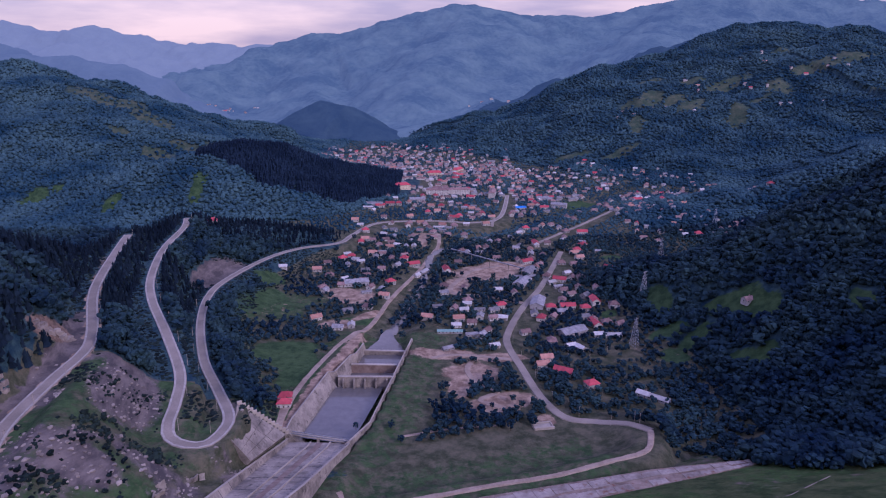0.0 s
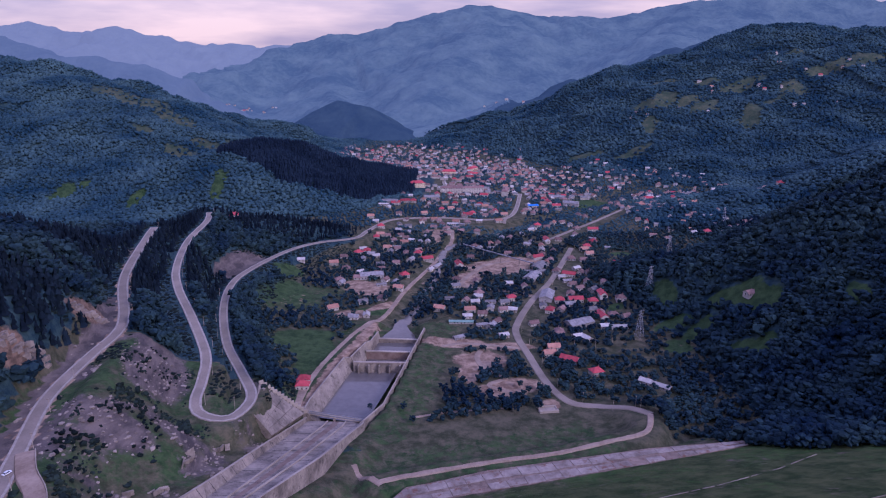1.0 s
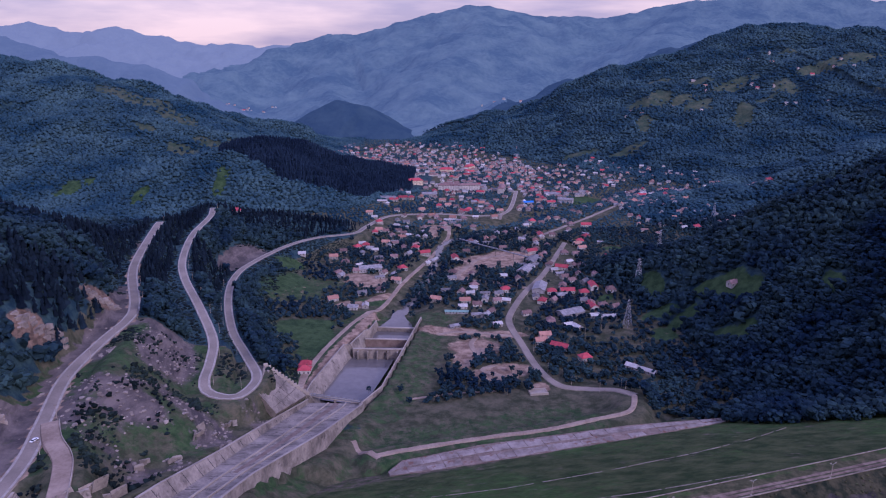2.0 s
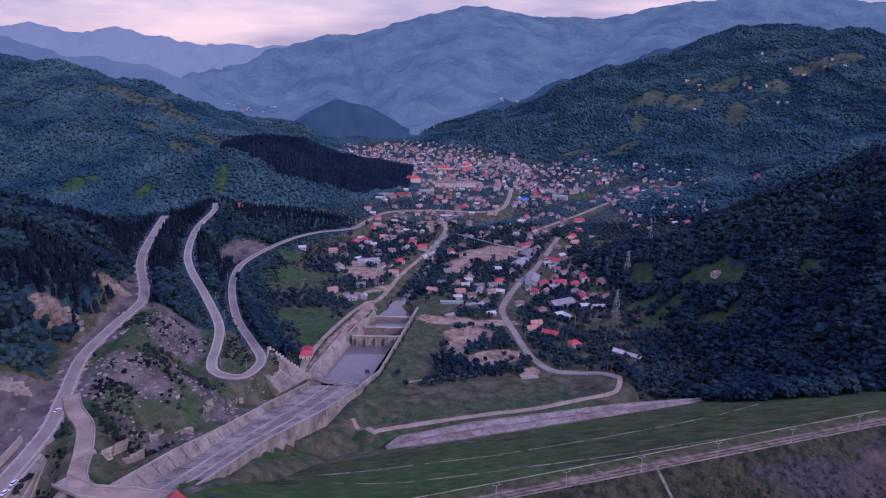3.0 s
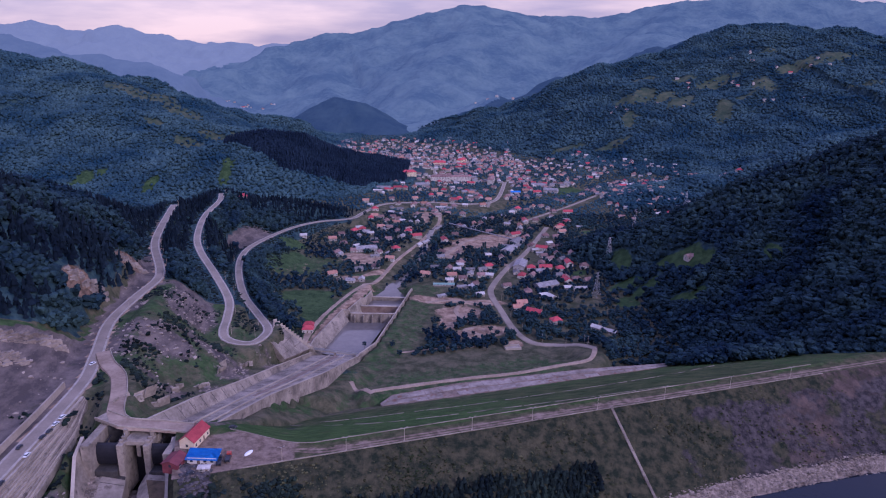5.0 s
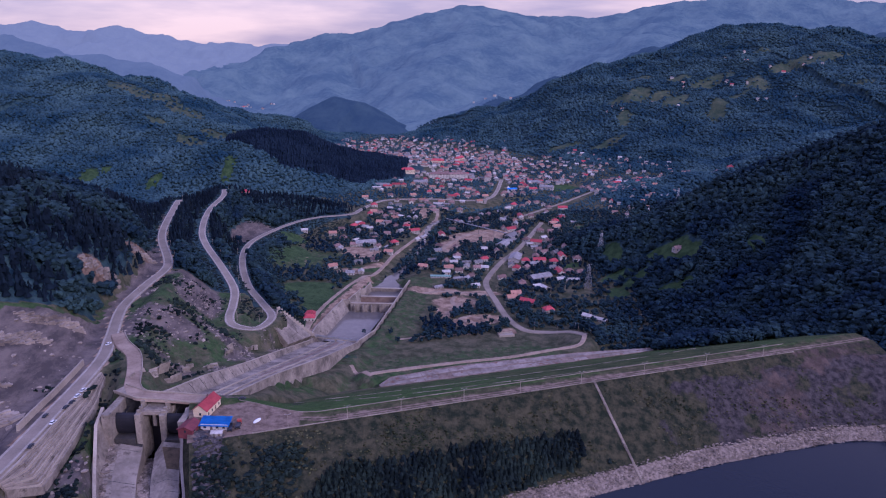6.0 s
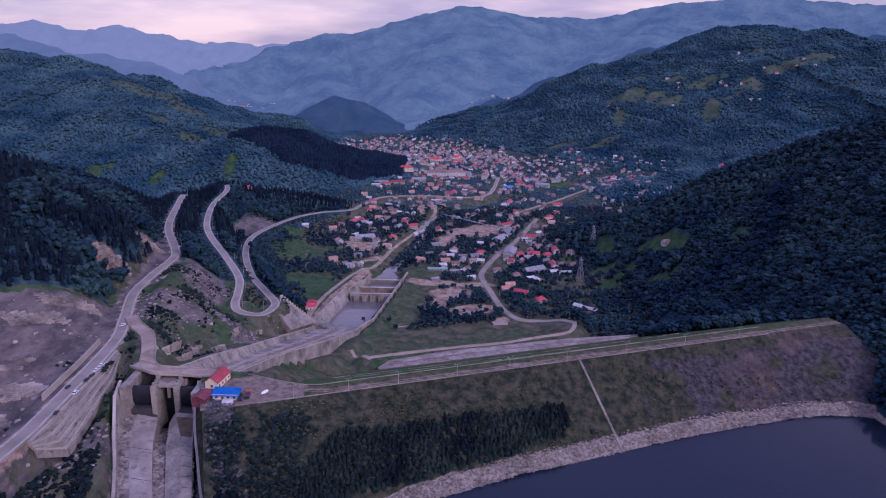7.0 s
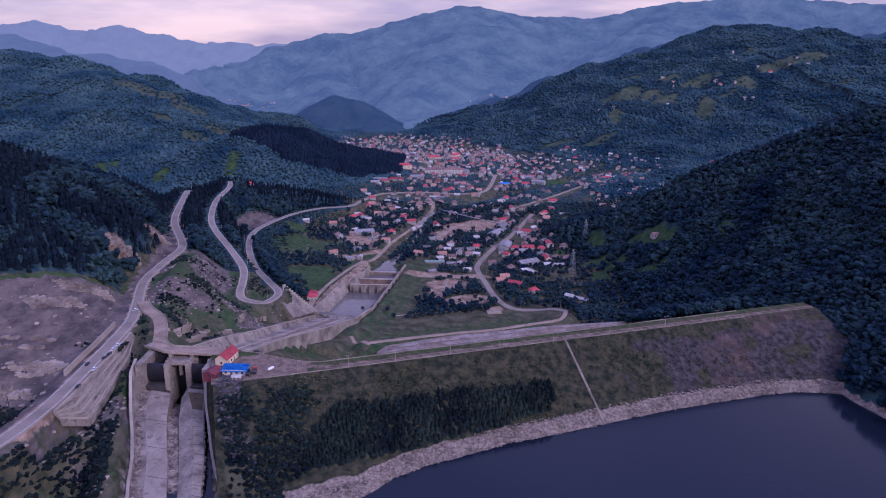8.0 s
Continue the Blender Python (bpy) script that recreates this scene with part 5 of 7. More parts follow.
# ---- houses ----
def house(label, long, wide, high, rise, roof_mat, wall_mat, hip=False, chimneys=1, storeys=1, group="village houses", name="house"):
    """A house with walls, a gabled or hipped roof with eaves, windows, a door and a chimney; its base at the origin."""
    h = thing(name, (0, 0, 0), 0, label, "house", group)
    bm = bmesh.new()
    box(bm, -long / 2, long / 2, -wide / 2, wide / 2, -2.5, high)
    if not hip:
        for sx in (-1, 1):
            v = [bm.verts.new((sx * long / 2, -wide / 2, high)), bm.verts.new((sx * long / 2, wide / 2, high)), bm.verts.new((sx * long / 2, 0, high + rise)), bm.verts.new((sx * (long / 2 - 0.3), 0, high + rise - 0.2))]
            bm.faces.new(v[:3])
    part("wall", bm, wall_mat, h)
    e, inset = 0.6, (wide / 2 if hip else -0.0)
    bm = bmesh.new()
    outer = [bm.verts.new(c) for c in ((-long / 2 - e, -wide / 2 - e, high - 0.25), (long / 2 + e, -wide / 2 - e, high - 0.25), (long / 2 + e, wide / 2 + e, high - 0.25), (-long / 2 - e, wide / 2 + e, high - 0.25))]
    ridge = [bm.verts.new(c) for c in ((-long / 2 - e + inset, 0, high + rise), (long / 2 + e - inset, 0, high + rise))]
    for f in ((outer[0], outer[1], ridge[1], ridge[0]), (outer[2], outer[3], ridge[0], ridge[1]), (outer[1], outer[2], ridge[1]), (outer[3], outer[0], ridge[0])):
        if hip or len(f) == 4:
            bm.faces.new(f)
    bmesh.ops.recalc_face_normals(bm, faces=bm.faces[:])
    bmesh.ops.solidify(bm, geom=bm.faces[:], thickness=0.22)
    bmesh.ops.recalc_face_normals(bm, faces=bm.faces[:])
    part("roof", bm, roof_mat, h)
    for k in range(chimneys):
        bm = bmesh.new()
        x = long * (0.2 - 0.4 * k)
        box(bm, x - 0.35, x + 0.35, 0.5, 1.2, high, high + rise + 0.9)
        part("chimney", bm, ROOF_TILE, h)
    count = max(2, int(long / 3.4))
    for s in range(storeys):
        z = 1.0 + s * (high / storeys)
        for k in range(count):
            x = -long / 2 + (k + 0.5) * long / count
            door = s == 0 and k == count // 2
            bm = bmesh.new()
            box(bm, x - 0.55, x + 0.55, -wide / 2 - 0.06, -wide / 2 + 0.1, 0.0 if door else z, z + 1.4)
            opening = part("door" if door else "window", bm, WOOD if door else DARK_GLASS, h)
            if not door:
                bm = bmesh.new()
                box(bm, x - 0.7, x + 0.7, -wide / 2 - 0.2, -wide / 2 + 0.04, z - 0.12, z)
                part("sill", bm, PLASTER, opening)
    for sx in (-1, 1):
        bm = bmesh.new()
        box(bm, min(sx * (long / 2 - 0.1), sx * (long / 2 + 0.06)), max(sx * (long / 2 - 0.1), sx * (long / 2 + 0.06)), -0.6, 0.6, 1.0, 2.4)
        part("window", bm, DARK_GLASS, h)
    return h


KINDS = dict(
    red=house("pale house with a bright red sheet roof", 11, 9, 4.5, 3.2, ROOF_RED, PLASTER, True),
    redlong=house("long house with a red sheet roof", 17, 9, 4.5, 3.0, ROOF_RED, PLASTER),
    tile=house("small plastered house with an old tile roof", 10, 7.5, 3.2, 2.8, ROOF_TILE, PLASTER),
    tile2=house("village house with a brown tiled hip roof", 11, 9, 3.6, 3.2, ROOF_TILE, GREY_WALL, True),
    orange=house("house with an orange tiled gable roof", 12, 8, 4.0, 3.0, ROOF_ORANGE, PLASTER),
    grey=house("house with a weathered grey sheet roof", 11, 8, 3.4, 2.6, ROOF_GREY, PLASTER),
    shed=house("grey outbuilding with a low sheet roof", 12, 6, 2.6, 1.4, ROOF_GREY, GREY_WALL, chimneys=0, name="outbuilding"),
    white=house("white house with a pale sheet roof", 10, 7, 3.4, 2.2, ROOF_WHITE, PLASTER),
    whitelong=house("long shed with a shiny pale roof", 18, 7, 3.0, 1.6, ROOF_WHITE, PLASTER, chimneys=0, name="outbuilding"),
    hall=house("large grey hall with a low sheet roof", 30, 15, 5.0, 3.0, ROOF_GREY, GREY_WALL, chimneys=0, name="hall"),
    block=house("long pale apartment block with a tiled roof", 46, 13, 12, 3.5, ROOF_TILE, PLASTER, True, 2, 4, "town blocks", "apartment_block"),
    school=house("large yellow building with a red hip roof", 34, 14, 9, 4.5, ROOF_RED, CREAM, True, 2, 3, "town blocks", "school"),
    blue=house("town building with a blue sheet roof", 20, 10, 4.0, 2.0, ROOF_BLUE, PLASTER),
    green=house("long greenhouse shed with a pale green roof", 26, 6, 2.4, 1.2, ROOF_GREEN, GREY_WALL, chimneys=0, name="outbuilding"),
)
used_kinds, SPOTS = set(), []


def settle(kind, x, y, turn, size=1.0):
    z = float(ground(np.array([x]), np.array([y]))[0])
    m = pose(x, y, z + 0.1, 0, 0, turn)
    SPOTS.append((x, y, 0.55 * max(8.0, KINDS[kind].children[0].dimensions.x if kind in ("hall", "block", "school", "green", "whitelong", "redlong") else 9)))
    if kind in used_kinds:
        return copy_thing(KINDS[kind], m)
    used_kinds.add(kind)
    KINDS[kind].matrix_world = m
    return KINDS[kind]


# houses east of the valley road
for k, x, y, a in (("red", 110, 774, 20), ("redlong", 90, 799, -30), ("orange", 79, 829, 10), ("orange", 73, 814, 15), ("white", 108, 859, 20), ("white", 117, 853, -60), ("white", 142, 888, 10), ("whitelong", 158, 888, 5), ("tile", 171, 914, 30),
                   ("tile2", 159, 921, 0), ("hall", 116, 894, 30), ("red", 90, 933, 70), ("tile", 67, 893, 20), ("grey", 116, 955, 10), ("hall", 93, 981, 75), ("tile", 104, 939, 60), ("grey", 138, 938, 15), ("redlong", 134, 1068, -20)):
    settle(k, x, y, a)
for k, x, y, a in (("white", 122, 1059, 20), ("tile", 166, 1141, 10), ("tile2", 150, 1146, 0), ("redlong", 211, 1115, -35), ("orange", 181, 1173, 15), ("red", 185, 1212, 0), ("red", 200, 1243, 40), ("white", 149, 1099, 30), ("tile", 131, 1026, 20), ("grey", 151, 996, 45), ("tile2", 120, 1086, 60),
                   ("whitelong", 161, 749, -38), ("white", 150, 757, -38), ("tile", 272, 846, 20), ("red", 385, 1263, 0), ("white", 365, 1268, 20), ("tile", 537, 1412, 10), ("red", 550, 1388, 0), ("white", 526, 1415, 30)):
    settle(k, x, y, a)
# between the road and the river
for k, x, y, a in (("hall", 98, 1102, 62), ("hall", 84, 1056, 62), ("tile2", 119, 1138, 60), ("red", 50, 972, 10), ("grey", 40, 958, 20), ("shed", 24, 961, 5), ("white", 6, 958, 10), ("tile", -5, 963, 70), ("orange", -1, 931, 10), ("white", -4, 912, 5), ("green", -11, 896, 0),
                   ("grey", 21, 885, 60), ("tile", 27, 897, 50), ("shed", 11, 888, 10), ("white", 32, 858, 20), ("tile", 37, 934, 15), ("shed", -14, 853, 30), ("tile", 13, 921, 0), ("grey", 23, 939, 80)):
    settle(k, x, y, a)
# west of the river
for k, x, y, a in (("redlong", -57, 1147, 25), ("grey", -79, 1132, 60), ("tile", -103, 1190, 10), ("white", -153, 1182, 10), ("red", -157, 1161, 40), ("grey", -138, 1156, 0), ("tile", -71, 1180, 30), ("tile", -94, 1252, 0), ("tile", -175, 1139, 10), ("orange", -165, 1385, 10),
                   ("whitelong", -42, 1129, 62), ("white", -51, 1110, 62), ("red", -83, 1057, 30), ("shed", -110, 1020, 20), ("hall", -126, 1053, 15), ("white", -143, 1069, 40), ("tile2", -164, 1084, 0), ("grey", -120, 1106, 20), ("orange", -184, 1106, 10), ("white", -225, 1088, 10), ("red", -326.0, 1133.0, 10)):
    settle(k, x, y, a)
# the town
for k, x, y, a in (("tile", 40, 1423, 0), ("orange", 61, 1379, 20), ("tile2", 21, 1317, 0), ("orange", -23, 1474, 20), ("tile", -7, 1468, 0), ("redlong", 47, 1614, -20), ("block", -22, 1628, 0), ("block", 23, 1647, 5), ("tile2", -71, 1613, 10), ("school", -96, 1640, 20), ("school", -28, 1877, 0),
                   ("redlong", 33, 1890, 20), ("school", 32, 1954, 60), ("red", -15, 1785, 0), ("blue", 137, 1512, 10), ("red", 126, 1347, 10), ("white", 111, 1318, 20), ("orange", 160, 1534, 0), ("redlong", 183, 1515, 10), ("hall", 216, 1540, -20), ("hall", -140, 1488, 0)):
    settle(k, x, y, a)
for k, x, y, a in (("redlong", -112, 1504, 10), ("red", -96, 1511, 0), ("whitelong", -150, 1467, 0), ("whitelong", -20, 1353, 0), ("tile2", 6, 1366, 10), ("hall", 197, 1600, -15), ("hall", -62, 1555, 10), ("block", 93, 1637, 80), ("white", 63, 1746, 0), ("redlong", 22, 1840, 10), ("red", 73, 1812, 0)):
    settle(k, x, y, a)
MIX = ["tile", "tile", "tile", "tile2", "tile2", "orange", "orange", "grey", "white", "red", "shed", "shed", "grey", "redlong"]
town_rng = random.Random(11)


def free_plots(count, zones, seed, room=7.0, limit=14.0):
    """Places for houses: off the roads, the river, the works and the slopes, and clear of one another."""
    rng = np.random.RandomState(seed)
    x, y = [], []
    for share, (x0, x1, y0, y1) in zones:
        n = int(share * 6000)
        x.append(rng.uniform(x0, x1, n))
        y.append(rng.uniform(y0, y1, n))
    x, y = np.concatenate(x), np.concatenate(y)
    order = rng.permutation(len(x))
    x, y = x[order], y[order]
    z = ground(x, y)
    cover = covers(x, y, z)
    ok = (z - valley(x, y) < np.where(x > 150, limit + 12, limit)) & (along(RIVER, x, y)[0] > 26) & (cover["dirt"] < 0.62) & (cover["meadow"] < 0.4)
    for l in (HAIRPIN_ROAD, VALLEY_ROAD):
        ok &= along(l[::2], x, y)[0] > 10
    spots, out = np.array([s for s in SPOTS]), []
    px, py, pr = list(spots[:, 0]), list(spots[:, 1]), list(spots[:, 2])
    for a, b, c in zip(x[ok], y[ok], z[ok]):
        d = (np.array(px) - a) ** 2 + (np.array(py) - b) ** 2
        if (d > (room + np.array(pr)) ** 2).all():
            out.append((a, b, c))
            px.append(a), py.append(b), pr.append(5.0)
            if len(out) == count:
                break
    return out


near_plots = free_plots(215, ((0.45, (-160, 230, 1180, 1620)), (0.35, (-170, 190, 860, 1180)), (0.2, (120, 420, 1460, 1640))), 3, 5.2)
for x, y, z in near_plots:
    settle(town_rng.choice(MIX), x, y, town_rng.choice((0, 20, 70, 90, 100, -15)) + town_rng.uniform(-10, 10))
    SPOTS[-1] = (x, y, 5.0)

# the crowded far quarters and hamlets
far_plots = free_plots(760, ((0.35, (-200, 190, 1620, 2100)), (0.6, (-350, 180, 1850, 2420)), (0.25, (150, 580, 1560, 1980)), (0.15, (300, 640, 1250, 1500))), 5, 5.0, 18.0)
rng = np.random.RandomState(9)
for cx, cy, n, sx, sy in ((-660, 2600, 26, 110, 70), (-900, 3150, 14, 130, 60), (560, 2150, 6, 120, 60), (860, 2300, 8, 160, 90), (-1050, 3650, 12, 160, 50), (330, 3050, 22, 260, 60), (1000, 2150, 12, 150, 120)):
    hx, hy = cx + rng.uniform(-sx, sx, n), cy + rng.uniform(-sy, sy, n)
    far_plots += list(zip(hx, hy, ground(hx, hy)))
verts, faces, slots = [], [], []
for x, y, z in far_plots:
    a, l, w, h = rng.choice((0, 0.3, 1.2, 1.6, -0.2)) + rng.uniform(-0.2, 0.2), rng.uniform(3.4, 6.2), rng.uniform(2.8, 4.0), rng.uniform(2.6, 4.6)
    r, o, roof = rng.uniform(1.8, 3.4), len(verts), rng.choice((1, 1, 1, 1, 1, 1, 2, 2, 3, 4, 5, 5, 5))
    local = [(-l, -w, -3), (l, -w, -3), (l, w, -3), (-l, w, -3), (-l, -w, h), (l, -w, h), (l, w, h), (-l, w, h), (-l, 0, h + r), (l, 0, h + r)]
    local += [(-l - 0.5, -w - 0.5, h - 0.2), (l + 0.5, -w - 0.5, h - 0.2), (l + 0.5, w + 0.5, h - 0.2), (-l - 0.5, w + 0.5, h - 0.2), (-l - 0.5, 0, h + r + 0.15), (l + 0.5, 0, h + r + 0.15)]
    verts += [(x + u * math.cos(a) - v * math.sin(a), y + u * math.sin(a) + v * math.cos(a), z + t) for u, v, t in local]
    for f, slot in (((0, 1, 5, 4), 0), ((1, 2, 6, 9, 5), 0), ((2, 3, 7, 6), 0), ((3, 0, 4, 8, 7), 0), ((10, 11, 15, 14), roof), ((12, 13, 14, 15), roof)):
        faces.append(tuple(o + i for i in f))
        slots.append(slot)
far_houses = mesh_object("far_houses", verts, faces)
for m in (PLASTER, ROOF_TILE, ROOF_ORANGE, ROOF_RED, ROOF_WHITE, ROOF_GREY):
    far_houses.data.materials.append(m)
far_houses.data.polygons.foreach_set("material_index", slots)
tagged(far_houses, "crowded small houses with tiled and pale roofs in the far town", "houses", kind="stuff")

# ---- the yard on the dam ----
guard = house("cream gatehouse with a bright red gable roof", 15, 8, 4.2, 3.4, ROOF_RED, CREAM, group="yard buildings", name="gatehouse")
guard.matrix_world = pose(-136.5, 397, 0.1, 0, 0, 80)
shed = house("dark red workshop with a low dark roof", 9, 8, 3.0, 1.6, ROOF_DARK, ROOF_DARK, chimneys=0, group="yard buildings", name="workshop")
shed.matrix_world = pose(-139, 377, -0.2, 0, 0, 80)
bluehut = thing("storehouse", (-126, 380, 0), -2, "pale storehouse under a bright blue sheet roof", "storehouse", "yard buildings")
bm = bmesh.new()
box(bm, -7.2, 7.2, -3, 3, -1, 3.0)
part("wall", bm, PLASTER, bluehut)
bm = bmesh.new()
v = [bm.verts.new(c) for c in ((-8, -4, 2.6), (8, -4, 2.6), (8, 3.6, 4.6), (-8, 3.6, 4.6))]
bm.faces.new(v)
bmesh.ops.solidify(bm, geom=bm.faces[:], thickness=0.25)
part("roof", bm, ROOF_BLUE, bluehut)
for x in (-5, -1.6, 1.6, 5):
    bm = bmesh.new()
    box(bm, x - 0.7, x + 0.7, -3.08, -2.9, 0.0 if x == -1.6 else 1.0, 2.2)
    part("door" if x == -1.6 else "window", bm, WOOD if x == -1.6 else DARK_GLASS, bluehut)
kiosk = house("small white site cabin", 5, 3, 2.4, 0.5, ROOF_WHITE, ROOF_WHITE, chimneys=0, group="yard buildings", name="site_cabin")
kiosk.matrix_world = pose(-123, 372, -0.2, 0, 0, 4)
redpair = house("pale house with a bright red hip roof by the basin", 11, 8, 4.5, 3.0, ROOF_RED, PLASTER, True, group="basin houses")
redpair.matrix_world = pose(-150, 744, float(ground(np.array([-150.0]), np.array([744.0]))[0]), 0, 0, 5)
copy_thing(redpair, pose(-148, 731, float(ground(np.array([-148.0]), np.array([731.0]))[0]), 0, 0, 3))


# ---- vehicles ----
def car(paint, label, long=4.3):
    c = thing("car", (0, 0, 0), 0, label, "car", "parked cars")
    bm = bmesh.new()
    made = box(bm, -long / 2, long / 2, -0.88, 0.88, 0.35, 0.9, 0.12)
    part("body", bm, paint, c)
    bm = bmesh.new()
    made = bmesh.ops.create_cube(bm, size=1)["verts"]
    for v in made:
        top = v.co.z > 0
        v.co = Vector((v.co.x * (2.0 if top else 2.8) - 0.15, v.co.y * (1.35 if top else 1.66), 1.42 if top else 0.86))
    part("cabin", bm, DARK_GLASS, c, "dark glazed cabin")
    bm = bmesh.new()
    box(bm, -1.1, 0.8, -0.66, 0.66, 1.40, 1.47)
    part("roof", bm, paint, c)
    for x in (-long * 0.3, long * 0.3):
        for y in (-0.8, 0.8):
            bm = bmesh.new()
            rod(bm, (x, y - 0.11, 0.33), (x, y + 0.11, 0.33), 0.33, n=10)
            wheel = part("wheel", bm, RUBBER, c)
            bm = bmesh.new()
            rod(bm, (x, y - 0.125, 0.33), (x, y + 0.125, 0.33), 0.2, n=8)
            part("rim", bm, STEEL, wheel, "grey metal rim")
    for y in (-0.55, 0.55):
        bm = bmesh.new()
        box(bm, long / 2 - 0.06, long / 2 + 0.03, y - 0.18, y + 0.18, 0.58, 0.74)
        part("headlight", bm, STEEL, c)
    return c


def park(ob, x, y, turn, z=None):
    z = float(np.interp(y, HILL_ROAD[::-1, 1], HILL_ROAD[::-1, 2])) + 0.2 if z is None else z
    ob.matrix_world = pose(x, y, z, 0, 0, turn)


white_car, dark_car = car(CAR_WHITE, "white parked car at the roadside"), car(CAR_DARK, "dark parked car at the roadside")
park(white_car, -216.5, 419, 80)
park(dark_car, -215.0, 404, 84)
for ob, x, y, a in ((white_car, -216.0, 411.5, 82), (white_car, -213, 381, 88), (dark_car, -215.2, 398, 84), (dark_car, -221, 388, 92), (dark_car, -210.5, 357, 95), (white_car, -236, 490, 68)):
    m = pose(x, y, float(np.interp(y, HILL_ROAD[::-1, 1], HILL_ROAD[::-1, 2])) + 0.2, 0, 0, a)
    copy_thing(ob, m)
copy_thing(dark_car, pose(-121, 410, 0.1, 0, 0, 5))
copy_thing(dark_car, pose(-129, 369, -0.2, 0, 0, 60))


def truck(label, paint):
    c = thing("truck", (0, 0, 0), 0, label, "truck", "yard vehicles")
    for nm, b, mat in (("cab", (1.6, 3.4, -1.1, 1.1, 0.6, 2.7), paint), ("bed", (-3.4, 1.4, -1.15, 1.15, 0.9, 1.9), CAR_DARK), ("windscreen", (3.38, 3.46, -0.9, 0.9, 1.7, 2.5), DARK_GLASS)):
        bm = bmesh.new()
        box(bm, *b, 0.06 if nm != "windscreen" else 0)
        part(nm, bm, mat, c)
    for x in (-2.4, -1.2, 2.4):
        for y in (-0.95, 0.95):
            bm = bmesh.new()
            rod(bm, (x, y - 0.18, 0.5), (x, y + 0.18, 0.5), 0.5, n=10)
            wheel = part("wheel", bm, RUBBER, c)
            bm = bmesh.new()
            rod(bm, (x, y - 0.2, 0.5), (x, y + 0.2, 0.5), 0.28, n=8)
            part("rim", bm, STEEL, wheel, "grey metal rim")
    return c


park(truck("small orange and dark flatbed truck in the yard", CAR_RED), -114.5, 381, 96, 0.0)
park(truck("dark flatbed truck beside the storehouse", CAR_DARK), -118, 378, 100, 0.0)
boat = thing("boat", (-106, 386, 0.5), 60, "white boat hull lying on the gravel yard", "boat")
bm = bmesh.new()
made = bmesh.ops.create_uvsphere(bm, u_segments=14, v_segments=8, radius=1)["verts"]
bmesh.ops.scale(bm, verts=made, vec=(2.8, 1.1, 0.9))
bmesh.ops.bisect_plane(bm, geom=bm.verts[:] + bm.edges[:] + bm.faces[:], plane_co=(0, 0, -0.3), plane_no=(0, 0, -1), clear_outer=True)
part("hull", bm, CAR_WHITE, boat)


# ---- poles and pylons ----
def lamp_post():
    c = thing("lamp_post", (0, 0, 0), 0, "pale steel lamp post on the dam crest", "lamp post", "crest lamp posts")
    bm = bmesh.new()
    rod(bm, (0, 0, -0.5), (0, 0, 7.5), 0.16, 0.1)
    part("pole", bm, PALE, c)
    for s in (-1, 1):
        bm = bmesh.new()
        rod(bm, (0, 0, 7.3), (s * 1.5, 0, 7.9), 0.07)
        arm = part("arm", bm, STEEL, c)
        bm = bmesh.new()
        box(bm, s * 1.5 - 0.4, s * 1.5 + 0.4, -0.16, 0.16, 7.82, 8.0)
        part("lamp", bm, PALE, arm)
    bm = bmesh.new()
    box(bm, -0.4, 0.4, -0.4, 0.4, -0.6, 0.25)
    part("footing", bm, PALE, c)
    return c


post = lamp_post()
for k, s in enumerate((-1.5, 30, 60, 97, 132, 172, 216, 262, 307)):
    x, y, z = dam_surface(np.array(float(s)), np.array(-4.2))
    m = pose(float(x), float(y), 0.0, 0, 0, 18)
    if k:
        copy_thing(post, m)
    else:
        post.matrix_world = m


def pylon(high):
    c = thing("power_pylon", (0, 0, 0), 0, "grey steel lattice power pylon among trees", "pylon", "power pylons")
    w = lambda z: 3.2 * (1 - z / high) + 0.5
    for sx in (-1, 1):
        for sy in (-1, 1):
            bm = bmesh.new()
            rod(bm, (sx * w(0), sy * w(0), -1), (sx * 0.35, sy * 0.35, high), 0.16, 0.1, 4)
            part("leg", bm, STEEL, c)
    for k in range(9):
        z0, z1 = high * k / 9, high * (k + 1) / 9
        bm = bmesh.new()
        for a, b in (((-1, -1), (1, -1)), ((1, -1), (1, 1)), ((1, 1), (-1, 1)), ((-1, 1), (-1, -1))):
            rod(bm, (a[0] * w(z0), a[1] * w(z0), z0), (b[0] * w(z1), b[1] * w(z1), z1), 0.07, n=4)
            rod(bm, (b[0] * w(z0), b[1] * w(z0), z0), (a[0] * w(z1), a[1] * w(z1), z1), 0.07, n=4)
        part("lattice", bm, STEEL, c)
    for z in (0.72, 0.84, 0.95):
        bm = bmesh.new()
        rod(bm, (-4.5, 0, high * z), (4.5, 0, high * z), 0.12, n=4)
        rod(bm, (-4.5, 0, high * z), (0, 0, high * z + 1.6), 0.08, n=4)
        rod(bm, (4.5, 0, high * z), (0, 0, high * z + 1.6), 0.08, n=4)
        part("crossarm", bm, STEEL, c)
    return c


